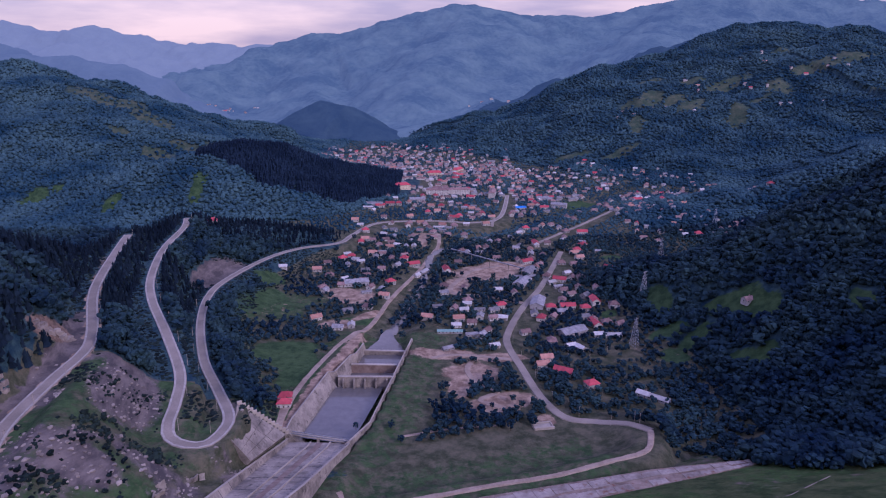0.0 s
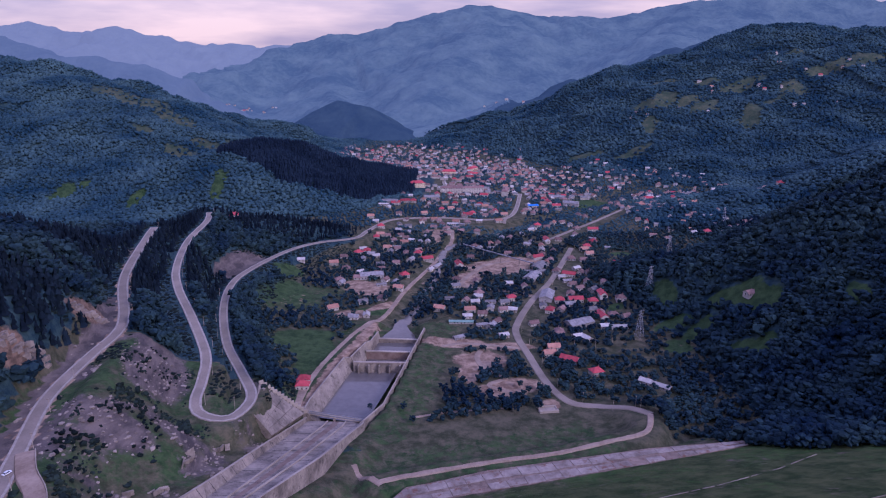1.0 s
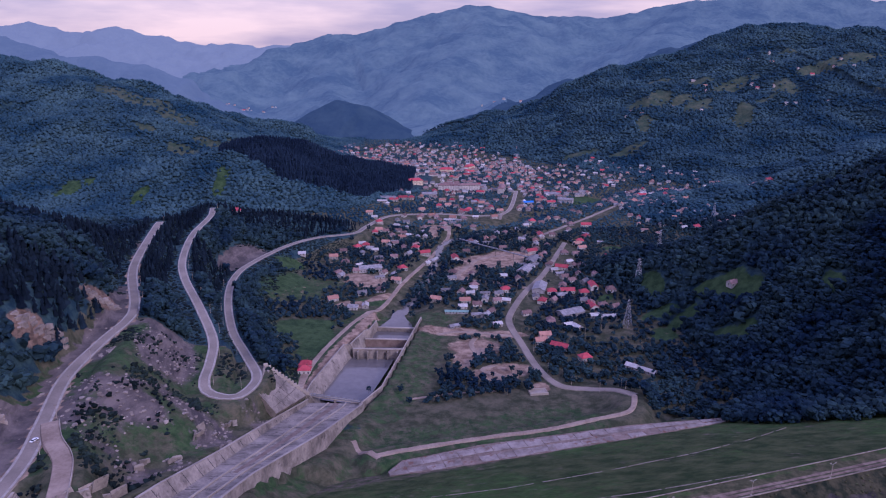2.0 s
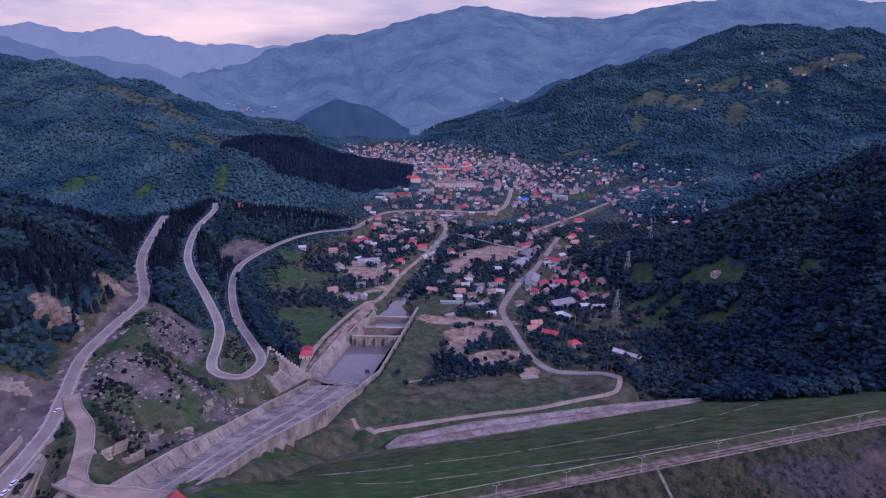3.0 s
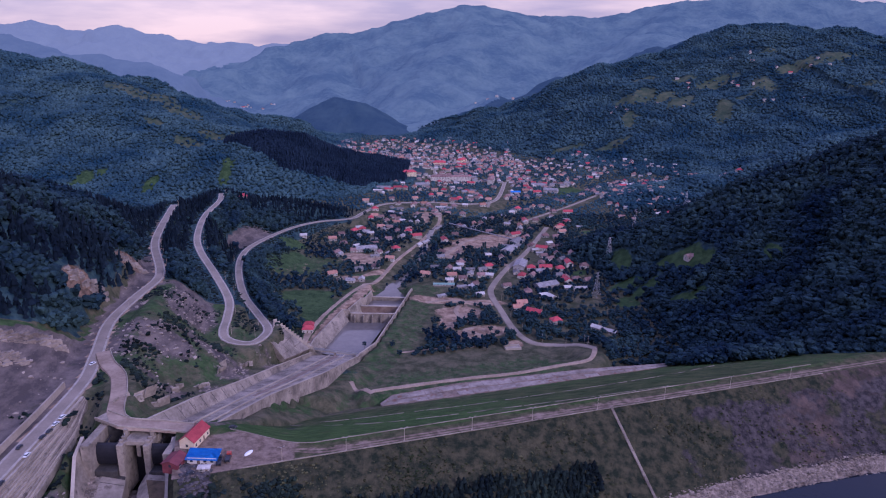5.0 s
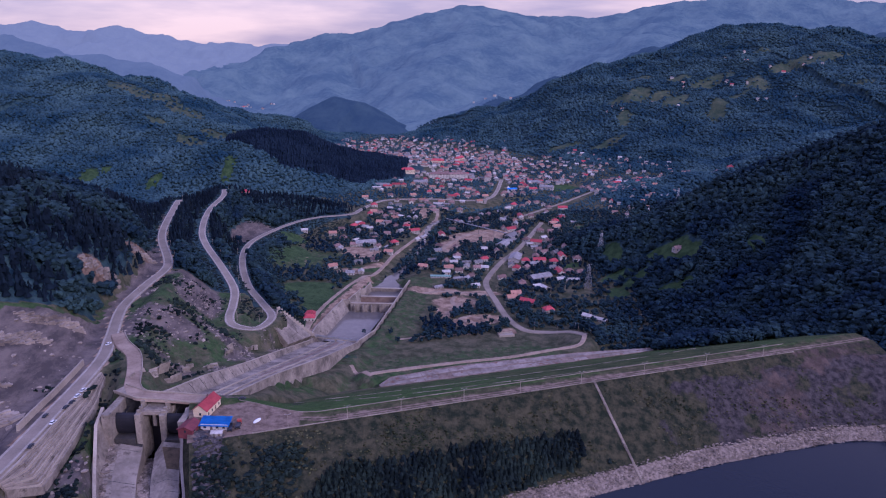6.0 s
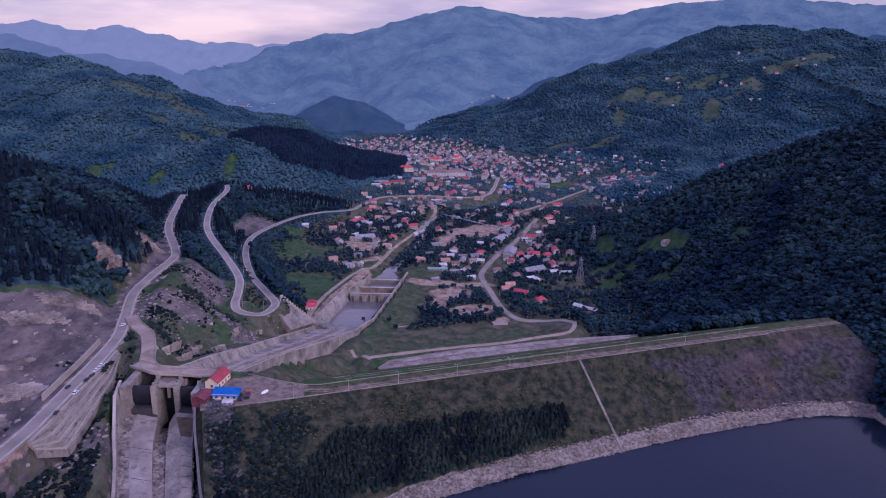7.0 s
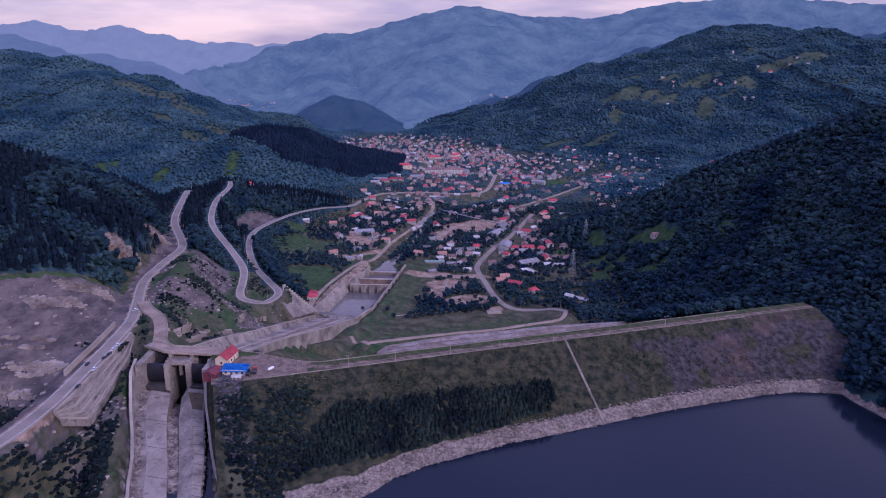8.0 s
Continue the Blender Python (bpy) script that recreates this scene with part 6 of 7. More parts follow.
mast = pylon(30)
for k, (x, y) in enumerate(((205, 950), (172, 862), (360, 1740), (420, 1290), (300, 1180))):
    m = pose(x, y, float(ground(np.array([float(x)]), np.array([float(y)]))[0]), 0, 0, 40)
    if k:
        copy_thing(mast, m)
    else:
        mast.matrix_world = m
short = thing("mobile_mast", (-224, 316, 2.5), 0, "dark steel lattice mast with antennas by the road", "mast")
bm = bmesh.new()
for sx, sy in ((-1, -1), (1, -1), (0, 1)):
    rod(bm, (sx * 0.8, sy * 0.8, 0), (sx * 0.3, sy * 0.3, 15), 0.1, n=4)
for k in range(10):
    rod(bm, (-0.8 + k * 0.05, -0.8 + k * 0.05, k * 1.5), (0.8 - k * 0.05, -0.8 + k * 0.05, k * 1.5 + 1.5), 0.06, n=4)
    rod(bm, (0.8 - k * 0.05, -0.8 + k * 0.05, k * 1.5), (0, 0.8 - k * 0.05, k * 1.5 + 1.5), 0.06, n=4)
part("lattice", bm, DARK_STEEL, short)
for a in (0, 120, 240):
    bm = bmesh.new()
    box(bm, 0.5, 0.8, -0.2, 0.2, 12.5, 14.5)
    panel = part("antenna", bm, PALE, short)
    panel.rotation_euler = (0, 0, radians(a))


def wire_pole():
    c = thing("wire_pole", (0, 0, 0), 0, "grey concrete utility pole with a crossarm", "utility pole", "utility poles")
    bm = bmesh.new()
    rod(bm, (0, 0, -0.5), (0, 0, 9), 0.18, 0.11)
    part("pole", bm, PALE, c)
    bm = bmesh.new()
    box(bm, -0.9, 0.9, -0.06, 0.06, 8.2, 8.35)
    part("crossarm", bm, WOOD, c)
    return c


pole = wire_pole()
pole_spots = [(l[k][0] + n[k][0] * 6.5, l[k][1] + n[k][1] * 6.5) for l in (VALLEY_ROAD, HAIRPIN_ROAD[:150], HILL_ROAD[:100]) for n in (sides(l),) for k in range(3, len(l), 7)]
pole_spots += [(108, 700), (128, 694), (66, 800), (100, 832), (122, 836), (140, 842)]
for k, (x, y) in enumerate(pole_spots):
    m = pose(x, y, float(ground(np.array([x]), np.array([y]))[0]), 0, 0, 30)
    if k:
        copy_thing(pole, m)
    else:
        pole.matrix_world = m

pipe_bridge = thing("pipe_bridge", (0, 0, 0), 0, "thin steel pipe bridge across the river", "bridge")
ends = [(-4, 1178, -79), (42, 1132, -79), (90, 1085, -79)]
beam("pipe", ends, 1.4, 1.2, STEEL, pipe_bridge)
for f in (0.05, 0.3, 0.55, 0.8, 0.97):
    x, y = -4 + 94 * f, 1178 - 93 * f
    bm = bmesh.new()
    rod(bm, (x, y, -97), (x, y, -79), 0.5)
    part("trestle", bm, CONCRETE, pipe_bridge)

# concrete foundation in the field
found = thing("ruined_foundation", (57, 707, float(ground(np.array([57.0]), np.array([707.0]))[0])), 10, "broken pale concrete foundation in the grass", "foundation")
for b in ((-8, 8, -5, -4, -1, 2.2), (-8, 8, 4, 5, -1, 1.6), (-8, -7, -4, 4, -1, 2.0), (7, 8, -4, 4, -1, 1.4), (-7, 7, -4, 4, -1, 0.5)):
    bm = bmesh.new()
    box(bm, *b, 0.15)
    part("slab" if b[5] == 0.5 else "wall", bm, PALE, found)

# ---- woods ----
def clump_shapes(count, seed, pieces, detail, sizes=(0.18, 0.32), rough=0.32):
    """A few crowns of uneven clumps, each as vertices and triangles in a unit height."""
    rng = np.random.RandomState(seed)
    bm = bmesh.new()
    bmesh.ops.create_icosphere(bm, subdivisions=detail, radius=1)
    base = np.array([v.co for v in bm.verts])
    tri = np.array([[v.index for v in f.verts] for f in bm.faces])
    bm.free()
    if pieces < 3:
        tri = tri[base[tri][:, :, 2].mean(1) > -0.6]
    shapes = []
    for _ in range(count):
        vs, ts = [], []
        for k in range(pieces):
            r = rng.uniform(*sizes) if k else sizes[1] * 1.15
            a = rng.uniform(0, 6.28)
            out = 0.0 if k == 0 else rng.uniform(0.12, 0.36)
            c = np.array([out * math.cos(a), out * math.sin(a), 0.5 if k == 0 else rng.uniform(0.30, 0.86)])
            v = base * (r * (1 + rng.uniform(-rough, rough, (len(base), 1)))) * [1, 1, rng.uniform(0.75, 1.05)] + c
            ts.append(tri + sum(len(w) for w in vs))
            vs.append(v)
        shapes.append((np.concatenate(vs), np.concatenate(ts)))
    return shapes


def cone_shapes(count, seed, tiers=3, n=6):
    rng = np.random.RandomState(seed)
    shapes = []
    for _ in range(count):
        vs, ts = [], []
        for k in range(tiers):
            lo, hi, r = 0.08 + 0.28 * k, 0.5 + 0.25 * k, 0.24 - 0.065 * k
            ang = np.arange(n) * 6.283 / n + rng.uniform(0, 1)
            ring = np.stack([np.cos(ang) * r, np.sin(ang) * r, np.full(n, lo)], 1) * rng.uniform(0.8, 1.2, (n, 1)) + [0, 0, rng.uniform(-0.02, 0.02)]
            o = sum(len(w) for w in vs)
            ts.append(np.array([[o + i, o + (i + 1) % n, o + n] for i in range(n)]))
            vs.append(np.concatenate([ring, [[rng.uniform(-0.02, 0.02), rng.uniform(-0.02, 0.02), min(hi, 1.0)]]]))
        shapes.append((np.concatenate(vs), np.concatenate(ts)))
    return shapes


def plant(name, x, y, z, tall, wide, shapes, material, seed, label, category="forest", rounded=False):
    rng = np.random.RandomState(seed)
    kind = rng.randint(0, len(shapes), len(x))
    turn = rng.uniform(0, 6.283, len(x))
    vs, ts, o = [], [], 0
    for k, (v, t) in enumerate(shapes):
        w = np.where(kind == k)[0]
        if not len(w):
            continue
        c, s = np.cos(turn[w])[:, None], np.sin(turn[w])[:, None]
        px = (v[:, 0] * c - v[:, 1] * s) * wide[w, None] + x[w, None]
        py = (v[:, 0] * s + v[:, 1] * c) * wide[w, None] + y[w, None]
        pz = v[:, 2] * tall[w, None] + z[w, None] - 0.6
        vs.append(np.stack([px, py, pz], -1).reshape(-1, 3))
        ts.append((t[None] + (np.arange(len(w)) * len(v))[:, None, None]).reshape(-1, 3) + o)
        o += len(w) * len(v)
    return tagged(array_mesh(name, np.concatenate(vs), np.concatenate(ts), material, rounded), label, category, kind="stuff")


def spread(x0, x1, y0, y1, gap, seed):
    rng = np.random.RandomState(seed)
    x, y = np.meshgrid(np.arange(x0, x1, gap), np.arange(y0, y1, gap))
    x, y = x + rng.uniform(-0.45, 0.45, x.shape) * gap, y + rng.uniform(-0.45, 0.45, y.shape) * gap
    return x.ravel(), y.ravel(), rng


RIVER_TRACK = [(-22, 1312, 0), (-24, 1252, 0), (-57, 1107, 0), (-81, 1006, 0), (-95, 930, 0), (-108, 885, 0), (-122, 848, 0), (-134, 800, 0), (-147, 718, 0)]
RIVER_ROAD = [(122, 1246, 0), (191, 1337, 0), (312, 1480, 0)]


def spruce_spur(x, y):
    """Where dark spruce covers the spur beside the town."""
    d, _, way = along(RIDGES[3][0][1:], x, y)
    edge = np.interp(way, [0, 60, 140, 330], [40, 120, 175, 150]) + 34 * fbm(x, y, 45, 4, 79)
    return (d < np.where(y > 1640 - 0.5 * (x + 300), 150, edge)) & (x > -470)


def wooded(x, y, z):
    """How densely trees grow: full on the slopes, sparse on the valley floor, none on roads, rock, fields and works."""
    above = z - valley(x, y)
    cover = covers(x, y, z)
    n = fbm(x, y, 70, 4, 61)
    s, q = dam_sq(x, y)
    dense = np.maximum(smooth(6, 13, above + 3 * n), np.maximum(smooth(-300, -325, x), smooth(112, 150, x - (y - 700) * 0.2 + 25 * n) * 0.9 * (y < 1000)))
    garden = (np.clip(0.78 + 0.7 * n, 0.25, 0.92) + 0.06) * np.where(y > 1600, 0.7, 1)
    garden = np.where((q < 268) & (x > -110) & (x < 112), 0, garden)
    w = np.maximum(dense, garden)
    open_ground = np.maximum(np.maximum(np.maximum(cover["meadow"], cover["field"]), cover["dirt"]), np.maximum(cover["rock"], cover["clay"]))
    ragged = open_ground + np.where(y > 1300, 0.22, 0.06) * fbm(x, y, 26, 4, 63)
    w = w * np.maximum(smooth(0.58, 0.40, ragged), np.where((y > 1300) & (hashed(x, y, 5) < 0.10), 0.9, 0))
    for line, gap in ((HILL_ROAD, 9), (HAIRPIN_ROAD, 9), (VALLEY_ROAD, 8), (SIDE_ROAD, 10), (TOE_TRACK, 8), (CHUTE_LEFT, 24), (CHUTE_RIGHT, 26), (POND_LEFT, 22), (POND_RIGHT, 42), (CHUTE, 34)):
        w = w * (along(line[::2] if len(line) > 20 else line, x, y)[0] > gap)
    w = w * ~spruce_spur(x, y)
    # mown verges below the roads
    for line in (HILL_ROAD, HAIRPIN_ROAD, VALLEY_ROAD):
        for k in (8, 16, 25, 34, 43):
            w = w * (along(line[::2], x - 0.22 * k, y + k)[0] > 7)
    for line in (RIVER_TRACK, RIVER_ROAD):
        for k in (0, 9, 18, 27):
            w = w * (along(line, x - 0.05 * k, y + k)[0] > 7)
    on_dam = (s > -60) & (s < 400) & (q > -95) & (q < 205)
    w = np.where(on_dam & (z < np.minimum(0, np.where(q < 0, (q + 5) * 0.6, -(q - 9) / 2.12)) + 1), np.where(q > np.interp(s, [300, 320, 333, 368, 440], [240, 205, 105, 74, 58]), 1.0, 0), w)
    w = w * ~((x > -112) & (x < np.interp(y, [560, 640, 690, 720], [170, 150, 128, 112])) & (q > 0) & (q < 262))
    w = w * ~((x > -246) & (x < 0) & (y < 600) & (q < 100)) * ~((x > -262) & (x < -120) & (y < 668))
    return np.where(z < WATER + 3, np.where(q < 40, 0, w), w)


def in_sight(x, y, slack=40):
    return np.abs(x) < 0.67 * (y + 20) + slack


NEAR_CROWNS, SLOPE_CROWNS, CONES = clump_shapes(12, 1, 9, 1, (0.12, 0.22), 0.45), clump_shapes(12, 2, 4, 1, (0.17, 0.28), 0.45), cone_shapes(6, 4)
MID_CROWNS, FAR_CROWNS = clump_shapes(10, 3, 2, 1, (0.26, 0.36), 0.4), clump_shapes(10, 6, 1, 1, (0.34, 0.42), 0.4)


def piny(x, y):
    """Where spruce grows instead of broadleaf trees."""
    k = along(RIDGES[1][0], x, y)[0]
    left = fbm(x, y, 60, 3, 77) + smooth(-258, -288, x) * (y < 950)
    return ((k < 34 + 30 * fbm(x, y, 30, 3, 78)) & (y < 1330)) | ((left > 0.62) & (y < 1000))


def clear_of_houses(x, y, gap=2.0):
    ok = np.ones(len(x), bool)
    for a, b, r in SPOTS:
        ok &= (x - a) ** 2 + (y - b) ** 2 > (r + gap) ** 2
    return ok


for nm, zone, gap, tall_by, shapes, mat, lbl in (
    ("near_forest", (-560, 640, 200, 800), 6.2, (8, 15), NEAR_CROWNS, LEAVES, "dense dark green broadleaf forest beside the dam"),
    ("slope_forest", (-760, 840, 800, 1300), 6.2, (7, 13), SLOPE_CROWNS, LEAVES, "dense dark green broadleaf forest on the valley slopes"),
    ("middle_forest", (-1500, 1500, 1300, 1900), 5.7, (4.5, 8.5), FAR_CROWNS, HAZE_LEAVES, "haze-tinted broadleaf woods on the hills beyond the village"),
    ("far_forest", (-1500, 1700, 1900, 2680), 7.1, (5, 9), FAR_CROWNS, HAZE_LEAVES, "hazy broadleaf woods on the far hills"),
):
    x, y, rng = spread(*zone, gap, 7)
    keep = in_sight(x, y)
    x, y = x[keep], y[keep]
    z = ground(x, y)
    s, q = dam_sq(x, y)
    z = np.where((s > 225) & (s < 395) & (q > 8) & (q < 180), np.maximum(z, dam_surface(s, q)[2]), z)
    keep = (rng.uniform(0, 1, len(x)) < wooded(x, y, z)) & clear_of_houses(x, y)
    x, y, z = x[keep], y[keep], z[keep]
    tall = rng.uniform(*tall_by, len(x)) * np.where((z - valley(x, y) < 10) & (x > -320), 0.62, 1)
    pine = piny(x, y)
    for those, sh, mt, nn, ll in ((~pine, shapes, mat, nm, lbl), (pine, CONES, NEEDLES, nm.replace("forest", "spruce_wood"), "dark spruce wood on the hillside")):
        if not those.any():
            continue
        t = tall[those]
        plant(nn, x[those], y[those], z[those], t * (1.05 if mt is NEEDLES else 1), t * rng.uniform(0.85, 1.15, len(t)) * (1.15 if mt is HAZE_LEAVES else 1.05), sh, mt, 5, ll, rounded=False)

# the spruce-covered spur beside the town
x, y, rng = spread(-530, -100, 1370, 1800, 4.5, 14)
z = ground(x, y)
keep = spruce_spur(x, y) & (z - valley(x, y) > 5 + 4 * fbm(x, y, 40, 3, 15))
plant("spruce_spur", x[keep], y[keep], z[keep], rng.uniform(11, 16, keep.sum()), rng.uniform(13, 17, keep.sum()), CONES, HAZE_NEEDLES, 16, "dark spruce forest covering the spur beside the town", "trees")

# spruce plantation on the lake face of the dam
s, q, rng = spread(-6, 158, -68, -25, 2.5, 12)
edge = np.interp(s, [-6, 12, 73, 150, 158], [66, 67, 56, 47, 38])
keep = (-q < edge) & (-q > np.interp(s, [-6, 20, 158], [50, 29, 29]) + 3 * fbm(s, q, 20, 2, 3)) & (rng.uniform(0, 1, len(s)) < 0.93)
x, y, z = dam_surface(s[keep], q[keep])
plant("spruce_plantation", x, y, z, rng.uniform(3.0, 6.4, len(x)), rng.uniform(7, 10, len(x)), CONES, SCRUB, 6, "dense young spruce plantation on the lake face of the dam", "trees")

# shrubs on the banks and slopes
x, y, rng = spread(-330, 300, 250, 760, 3.4, 21)
s, q = dam_sq(x, y)
n = fbm(x, y, 30, 4, 91)
face = (s > -40) & (s < 380) & (q < -7) & (q > -dam_reach(s) + 9) & (s < 150 + 60 * n)
bank = (x > -300) & (x < -100) & (y < 700) & ~face & ~((s > -45) & (q > -7) & (q < 230))
z = np.where(face, dam_surface(s, q)[2], ground(x, y))
keep = ((face & (n > 0.34)) | (bank & (n > np.where((x < -196) & (y < 400) | (y < 372), -0.30, 0.06)))) & (z > WATER + 7) & (rng.uniform(0, 1, len(x)) < 0.6)
for line, gap in ((HILL_ROAD, 13), (HAIRPIN_ROAD, 9), (SIDE_ROAD, 9), (CHUTE, 24), (CUT, 30)):
    keep &= along(line[::2] if len(line) > 20 else line, x, y)[0] > gap
keep &= ~((s > -60) & (s < 5) & (q > -8) & (q < 46))
keep &= ~((x < np.interp(y, HILL_ROAD[::-1, 1], HILL_ROAD[::-1, 0]) - 6) & (y > 350) & (n < 0.5))
x, y, z = x[keep], y[keep], z[keep]
plant("shrubs", x, y, z - 0.5, rng.uniform(1.2, 4.2, len(x)), rng.uniform(2.4, 5.2, len(x)), SLOPE_CROWNS, SCRUB, 8, "dark green shrubs on the banks and slopes", "shrubs")

# low scrub between the legs of the hairpin and along the verges
x, y, rng = spread(-400, -120, 560, 1180, 3.6, 26)
n = fbm(x, y, 22, 4, 96)
d1, d2 = along(HILL_ROAD[::2], x, y)[0], along(HAIRPIN_ROAD[::2], x, y)[0]
z = ground(x, y)
cover = covers(x, y, z)
keep = (np.minimum(d1, d2) > 6.5) & (np.minimum(d1, d2) < 46) & (y > 640 - 40 * n) & (n > -0.45) & (np.maximum(cover["rock"], cover["clay"]) < 0.62) & (np.maximum(cover["meadow"], cover["dirt"]) < 0.6) & (along(CHUTE, x, y)[0] > 42)
x, y, z = x[keep], y[keep], z[keep]
plant("verge_scrub", x, y, z - 0.5, rng.uniform(1.2, 2.6, len(x)), rng.uniform(3.4, 6.0, len(x)), MID_CROWNS, SCRUB, 27, "low dark scrub on the verges of the hillside roads", "shrubs")
# small bushes and tufts on the rough slope above the chute
x, y, rng = spread(-262, -150, 415, 672, 2.6, 28)
n, m = fbm(x, y, 28, 4, 97), fbm(x, y, 9, 3, 98)
keep = (n + 0.6 * m > 0.34) & (along(HILL_ROAD[::2], x, y)[0] > 7) & (along(HAIRPIN_ROAD[::2], x, y)[0] > 6.5) & (along(CHUTE, x, y)[0] > 30) & (along(SIDE_ROAD, x, y)[0] > 7) & (x > np.interp(y, HILL_ROAD[::-1, 1], HILL_ROAD[::-1, 0]))
x, y = x[keep], y[keep]
plant("slope_bushes", x, y, ground(x, y) - 0.3, rng.uniform(0.5, 2.4, len(x)) * (1 + (n[keep] > 0.35)), rng.uniform(1.4, 3.6, len(x)) * (1 + 0.5 * (n[keep] > 0.35)), MID_CROWNS, SCRUB, 29, "dark bushes scattered over the rocky slope", "shrubs")

# thickets beside the approach channel
x, y, rng = spread(-262, -70, 255, 372, 2.5, 24)
s, q = dam_sq(x, y)
n = fbm(x, y, 34, 4, 95)
west = (x > -262) & (x < np.interp(y, [250, 300, 352, 372], [-158, -171, -186, -194])) & (n > np.interp(y, [300, 318, 340, 372], [-0.45, -0.2, 0.0, 0.35]))
east = (x > np.interp(y, [280, 304, 318, 352, 372], [-92, -100, -114, -129, -139])) & (s < 2 + 8 * n) & (q < -14) & (n > -0.35)
z = np.where(east, np.maximum(dam_surface(s, q)[2], ground(x, y)), ground(x, y))
keep = (west | east) & (z > WATER + 4) & ((x < np.interp(y, [250, 300, 352, 372], [-158, -171, -186, -194])) | (x > np.interp(y, [280, 304, 318, 352, 372], [-92, -100, -114, -129, -139]))) & (along(HILL_ROAD[::2], x, y)[0] > np.interp(y, [322, 335], [11, 22]))
x, y, z = x[keep], y[keep], z[keep]
plant("thickets", x, y, z - 0.6, rng.uniform(1.6, 4.6, len(x)), rng.uniform(3.4, 6.0, len(x)), SLOPE_CROWNS, SCRUB, 25, "dark thickets on the banks of the approach channel", "shrubs")

# stones of the shore and rubble on the cuts
def stone_shapes(count, seed):
    rng = np.random.RandomState(seed)
    bm = bmesh.new()
    bmesh.ops.create_icosphere(bm, subdivisions=1, radius=1)
    base, tri = np.array([v.co for v in bm.verts]), np.array([[v.index for v in f.verts] for f in bm.faces])
    bm.free()
    return [(base * rng.uniform(0.6, 1.1, (len(base), 1)) * [1, 0.8, 0.6], tri) for _ in range(count)]


STONES = stone_shapes(6, 31)
SHORE_STONE = material("shore_stone", (0.10, 0.080, 0.062), (0.27, 0.215, 0.17), 0.2, 1.0, 0.95, 0.2, random_by="island", spread=0.45)
rng = np.random.RandomState(41)
s = rng.uniform(-30, 372, 5200)
q = -dam_reach(s) - rng.uniform(-0.5, 1, len(s)) * 0 + rng.uniform(-1.5, 9.5, len(s))
x, y, z = dam_surface(s, q)
plant("shore_stones", x, y, z + 0.7, rng.uniform(0.3, 0.95, len(s)) ** 2, rng.uniform(0.3, 1.0, len(s)) ** 1.5 * 1.4, STONES, SHORE_STONE, 9, "pale broken stones along the waterline", "stones")
x, y, rng = spread(-300, -110, 290, 660, 3.0, 51)
z = ground(x, y)
cover = covers(x, y, z)
keep = (np.maximum(cover["rock"], cover["clay"]) > 0.42) & (rng.uniform(0, 1, len(x)) < np.where(x < np.interp(y, HILL_ROAD[::-1, 1], HILL_ROAD[::-1, 0]), 0.16, 0.75)) & (along(HILL_ROAD[::2], x, y)[0] > 8) & (along(HAIRPIN_ROAD[::2], x, y)[0] > 7) & (along(CHUTE, x, y)[0] > 22) & (along(CUT, x, y)[0] > 26) & (along(SIDE_ROAD, x, y)[0] > 6)
x, y, z = x[keep], y[keep], z[keep]
size = rng.uniform(0.3, 1.0, len(x)) ** 3 * 2.0
plant("rubble", x, y, z + 0.6, size, size * 1.3, STONES, STRATA, 10, "grey boulders and rubble on the road cuts", "stones")

# boulders on the bank beside the approach channel and rubble on its floor
rng = np.random.RandomState(71)
f = rng.uniform(0, 1, 1500)
x = np.interp(f, [0, 0.4, 0.8, 1], [-134, -120, -104, -92]) - 4 + rng.uniform(0, 1, 1500) ** 1.5 * 15
y = np.interp(f, [0, 0.4, 0.8, 1], [378, 340, 306, 285]) + rng.uniform(-2, 5, 1500)
s, q = dam_sq(x, y)
z = dam_surface(s, q)[2]
size = rng.uniform(0.3, 1.0, 1500) ** 3 * 2.4
plant("bank_boulders", x, y, z + 0.3, size, size * 1.1, STONES, BOULDER, 19, "dark rough boulders on the bank beside the channel", "stones")
y = rng.uniform(262, 402, 2600)
a, b, c, d = (np.interp(-y, -channel_y, edges[k]) for k in ("foot", "l1", "r0", "r1"))
u = rng.uniform(0, 1, 2600)
x = np.where(u < 0.6, b + (c - b) * rng.uniform(0.05, 0.95, 2600), np.where(u < 0.8, a + (b - a) * 0.3 * rng.beta(0.6, 1.4, 2600), d + (c - d) * 0.3 * rng.beta(0.6, 1.4, 2600)))
z = np.interp(y, [240, 307, 369, 404], [-41, -34, -26, -20]) - np.where(u < 0.6, np.interp(-y, -channel_y, depth), -0.3)
size = rng.uniform(0.25, 1.0, 2600) ** 2 * 1.5
plant("channel_rubble", x, y, z + 0.6, size, size * 1.4, STONES, SHORE_STONE, 20, "broken stones and rubble on the channel floor", "stones")

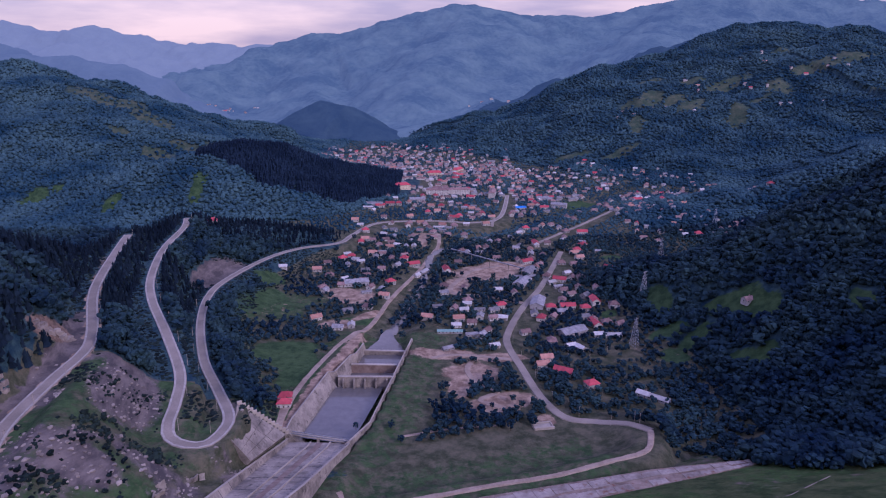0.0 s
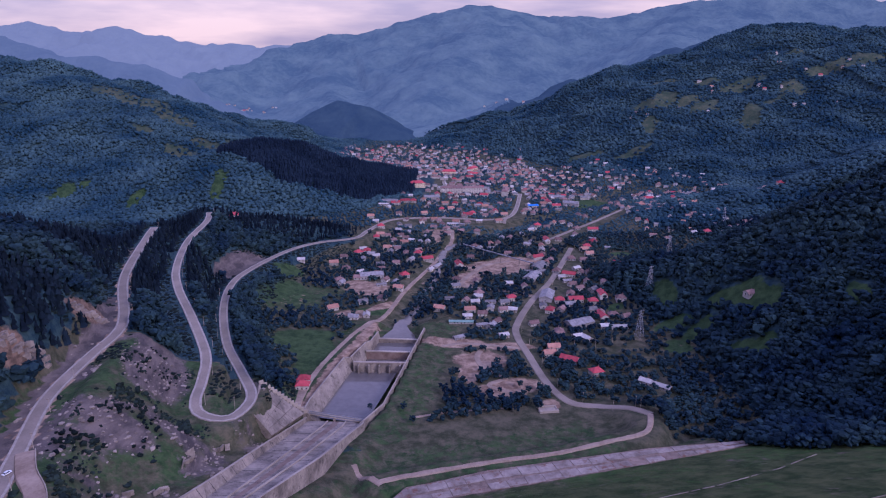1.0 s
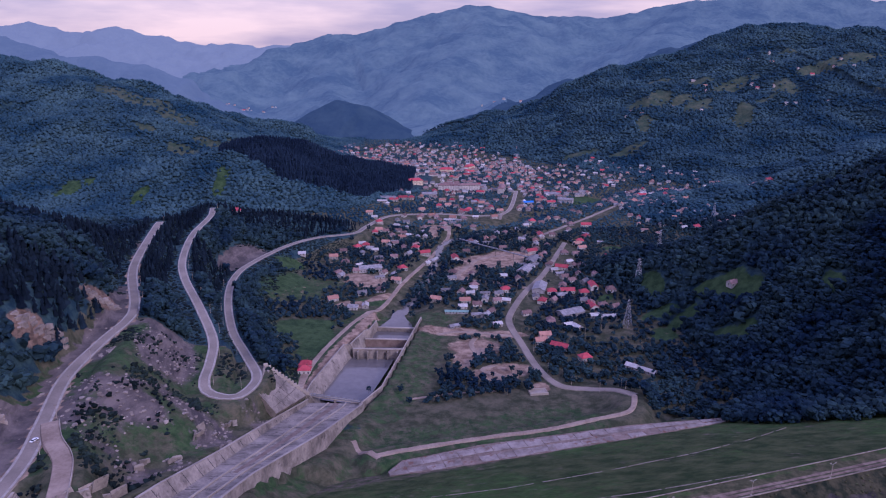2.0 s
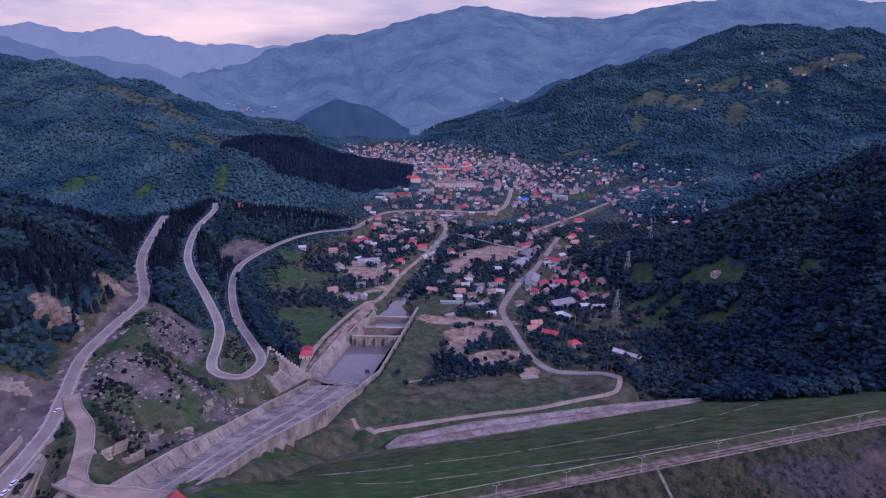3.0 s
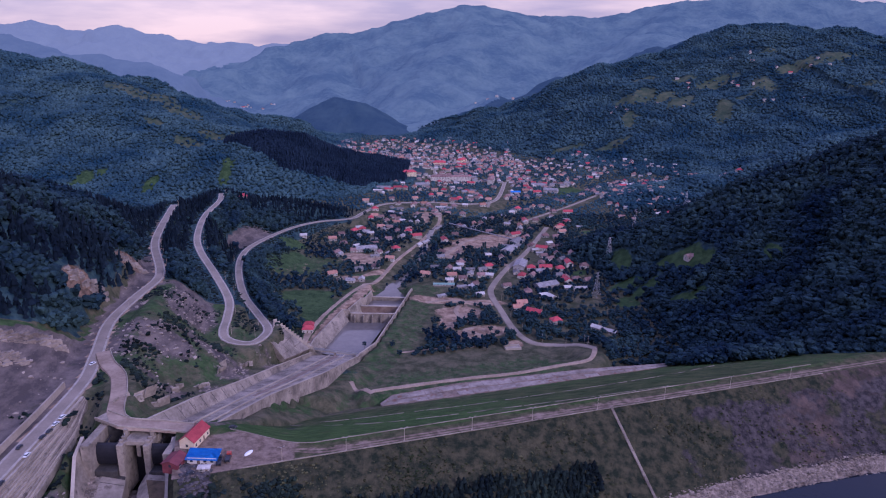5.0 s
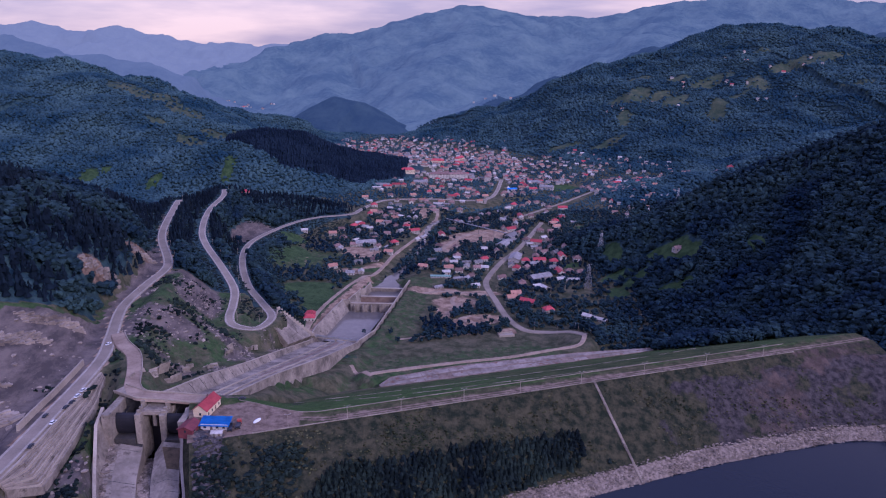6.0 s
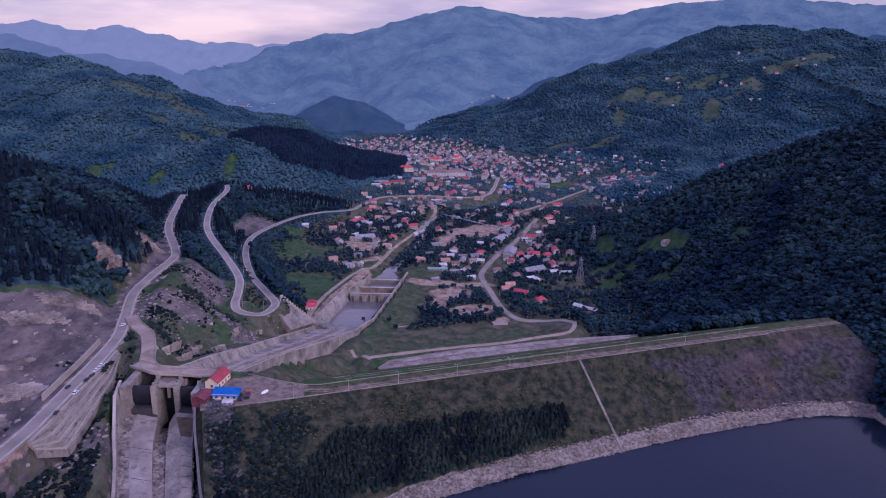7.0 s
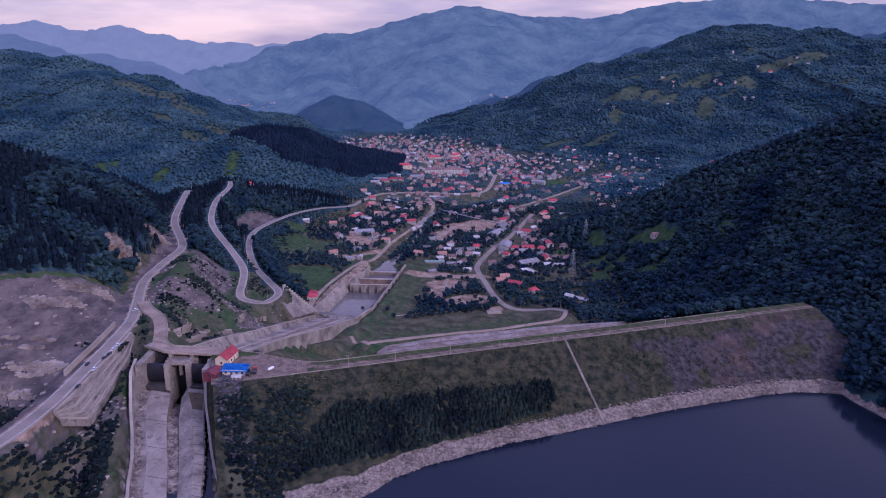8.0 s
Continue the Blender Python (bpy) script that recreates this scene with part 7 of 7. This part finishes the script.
# weeds and tufts on the dam
TUFTS = clump_shapes(5, 17, 1, 1)
rng = np.random.RandomState(61)
s, q = rng.uniform(-40, 365, 9000), -rng.uniform(6, 60, 9000)
x, y = dam_xy(s, q)
n = fbm(x, y, 26, 4, 93)
keep = (-q < dam_reach(s) - 8) & (n + 0.25 * (s < 170) > rng.uniform(-0.1, 0.9, len(s)))
x, y, z = dam_surface(s[keep], q[keep])
WEEDS = material("dry_weeds", (0.018, 0.026, 0.012), (0.085, 0.080, 0.040), 0.03, 0.7, 0.9, 0.4, random_by="island", spread=0.5, gloss=0.04)
plant("weeds", x, y, z + 0.3, rng.uniform(0.4, 1.5, len(x)), rng.uniform(0.8, 2.6, len(x)), TUFTS, WEEDS, 18, "tufts of weeds and low scrub on the lake face", "weeds")

# single trees
def tree(label, high, seed):
    t = thing("tree", (0, 0, 0), 0, label, "tree", "garden trees")
    rng = random.Random(seed)
    bm = bmesh.new()
    rod(bm, (0, 0, -0.5), (0.1, 0, high * 0.55), high * 0.03, high * 0.015, 7)
    for k in range(5):
        a = k * 1.26 + rng.uniform(-0.3, 0.3)
        rod(bm, (0.05, 0, high * (0.3 + 0.05 * k)), (math.cos(a) * high * 0.25, math.sin(a) * high * 0.25, high * (0.55 + 0.05 * k)), high * 0.012, high * 0.005, 5)
    part("trunk", bm, BARK, t)
    bm = bmesh.new()
    for k in range(26):
        a, r = rng.uniform(0, 6.28), high * 0.3 * rng.random() ** 0.5
        zz = high * rng.uniform(0.38, 0.95)
        r *= 1.15 - abs(zz / high - 0.6)
        made = bmesh.ops.create_icosphere(bm, subdivisions=1, radius=high * rng.uniform(0.07, 0.13))["verts"]
        for v in made:
            v.co = v.co * rng.uniform(0.7, 1.3) + Vector((math.cos(a) * r, math.sin(a) * r, zz))
    part("crown", bm, LEAVES, t)
    return t


garden_trees = [tree("leafy green tree beside the village houses", 8, 1), tree("small round green garden tree", 6, 2), tree("tall uneven green tree by the lane", 10, 3)]
rng = random.Random(5)
spots = [(-52, 681), (-87, 698), (-130, 912), (-60, 880), (-40, 900), (20, 735), (38, 745), (44, 735), (-8, 705), (5, 703), (15, 706), (-168, 700), (-172, 715), (-178, 730), (-60, 700)]
for x, y, z in free_plots(140, ((0.5, (-160, 180, 700, 1000)), (0.5, (-180, 200, 1000, 1250))), 8, 2.0, 20):
    spots.append((x, y))
for k, (x, y) in enumerate(spots):
    m = pose(x, y, float(ground(np.array([x]), np.array([y]))[0]), 0, 0, rng.uniform(0, 360))
    if k < 3:
        garden_trees[k].matrix_world = m
    else:
        copy_thing(rng.choice(garden_trees), m)
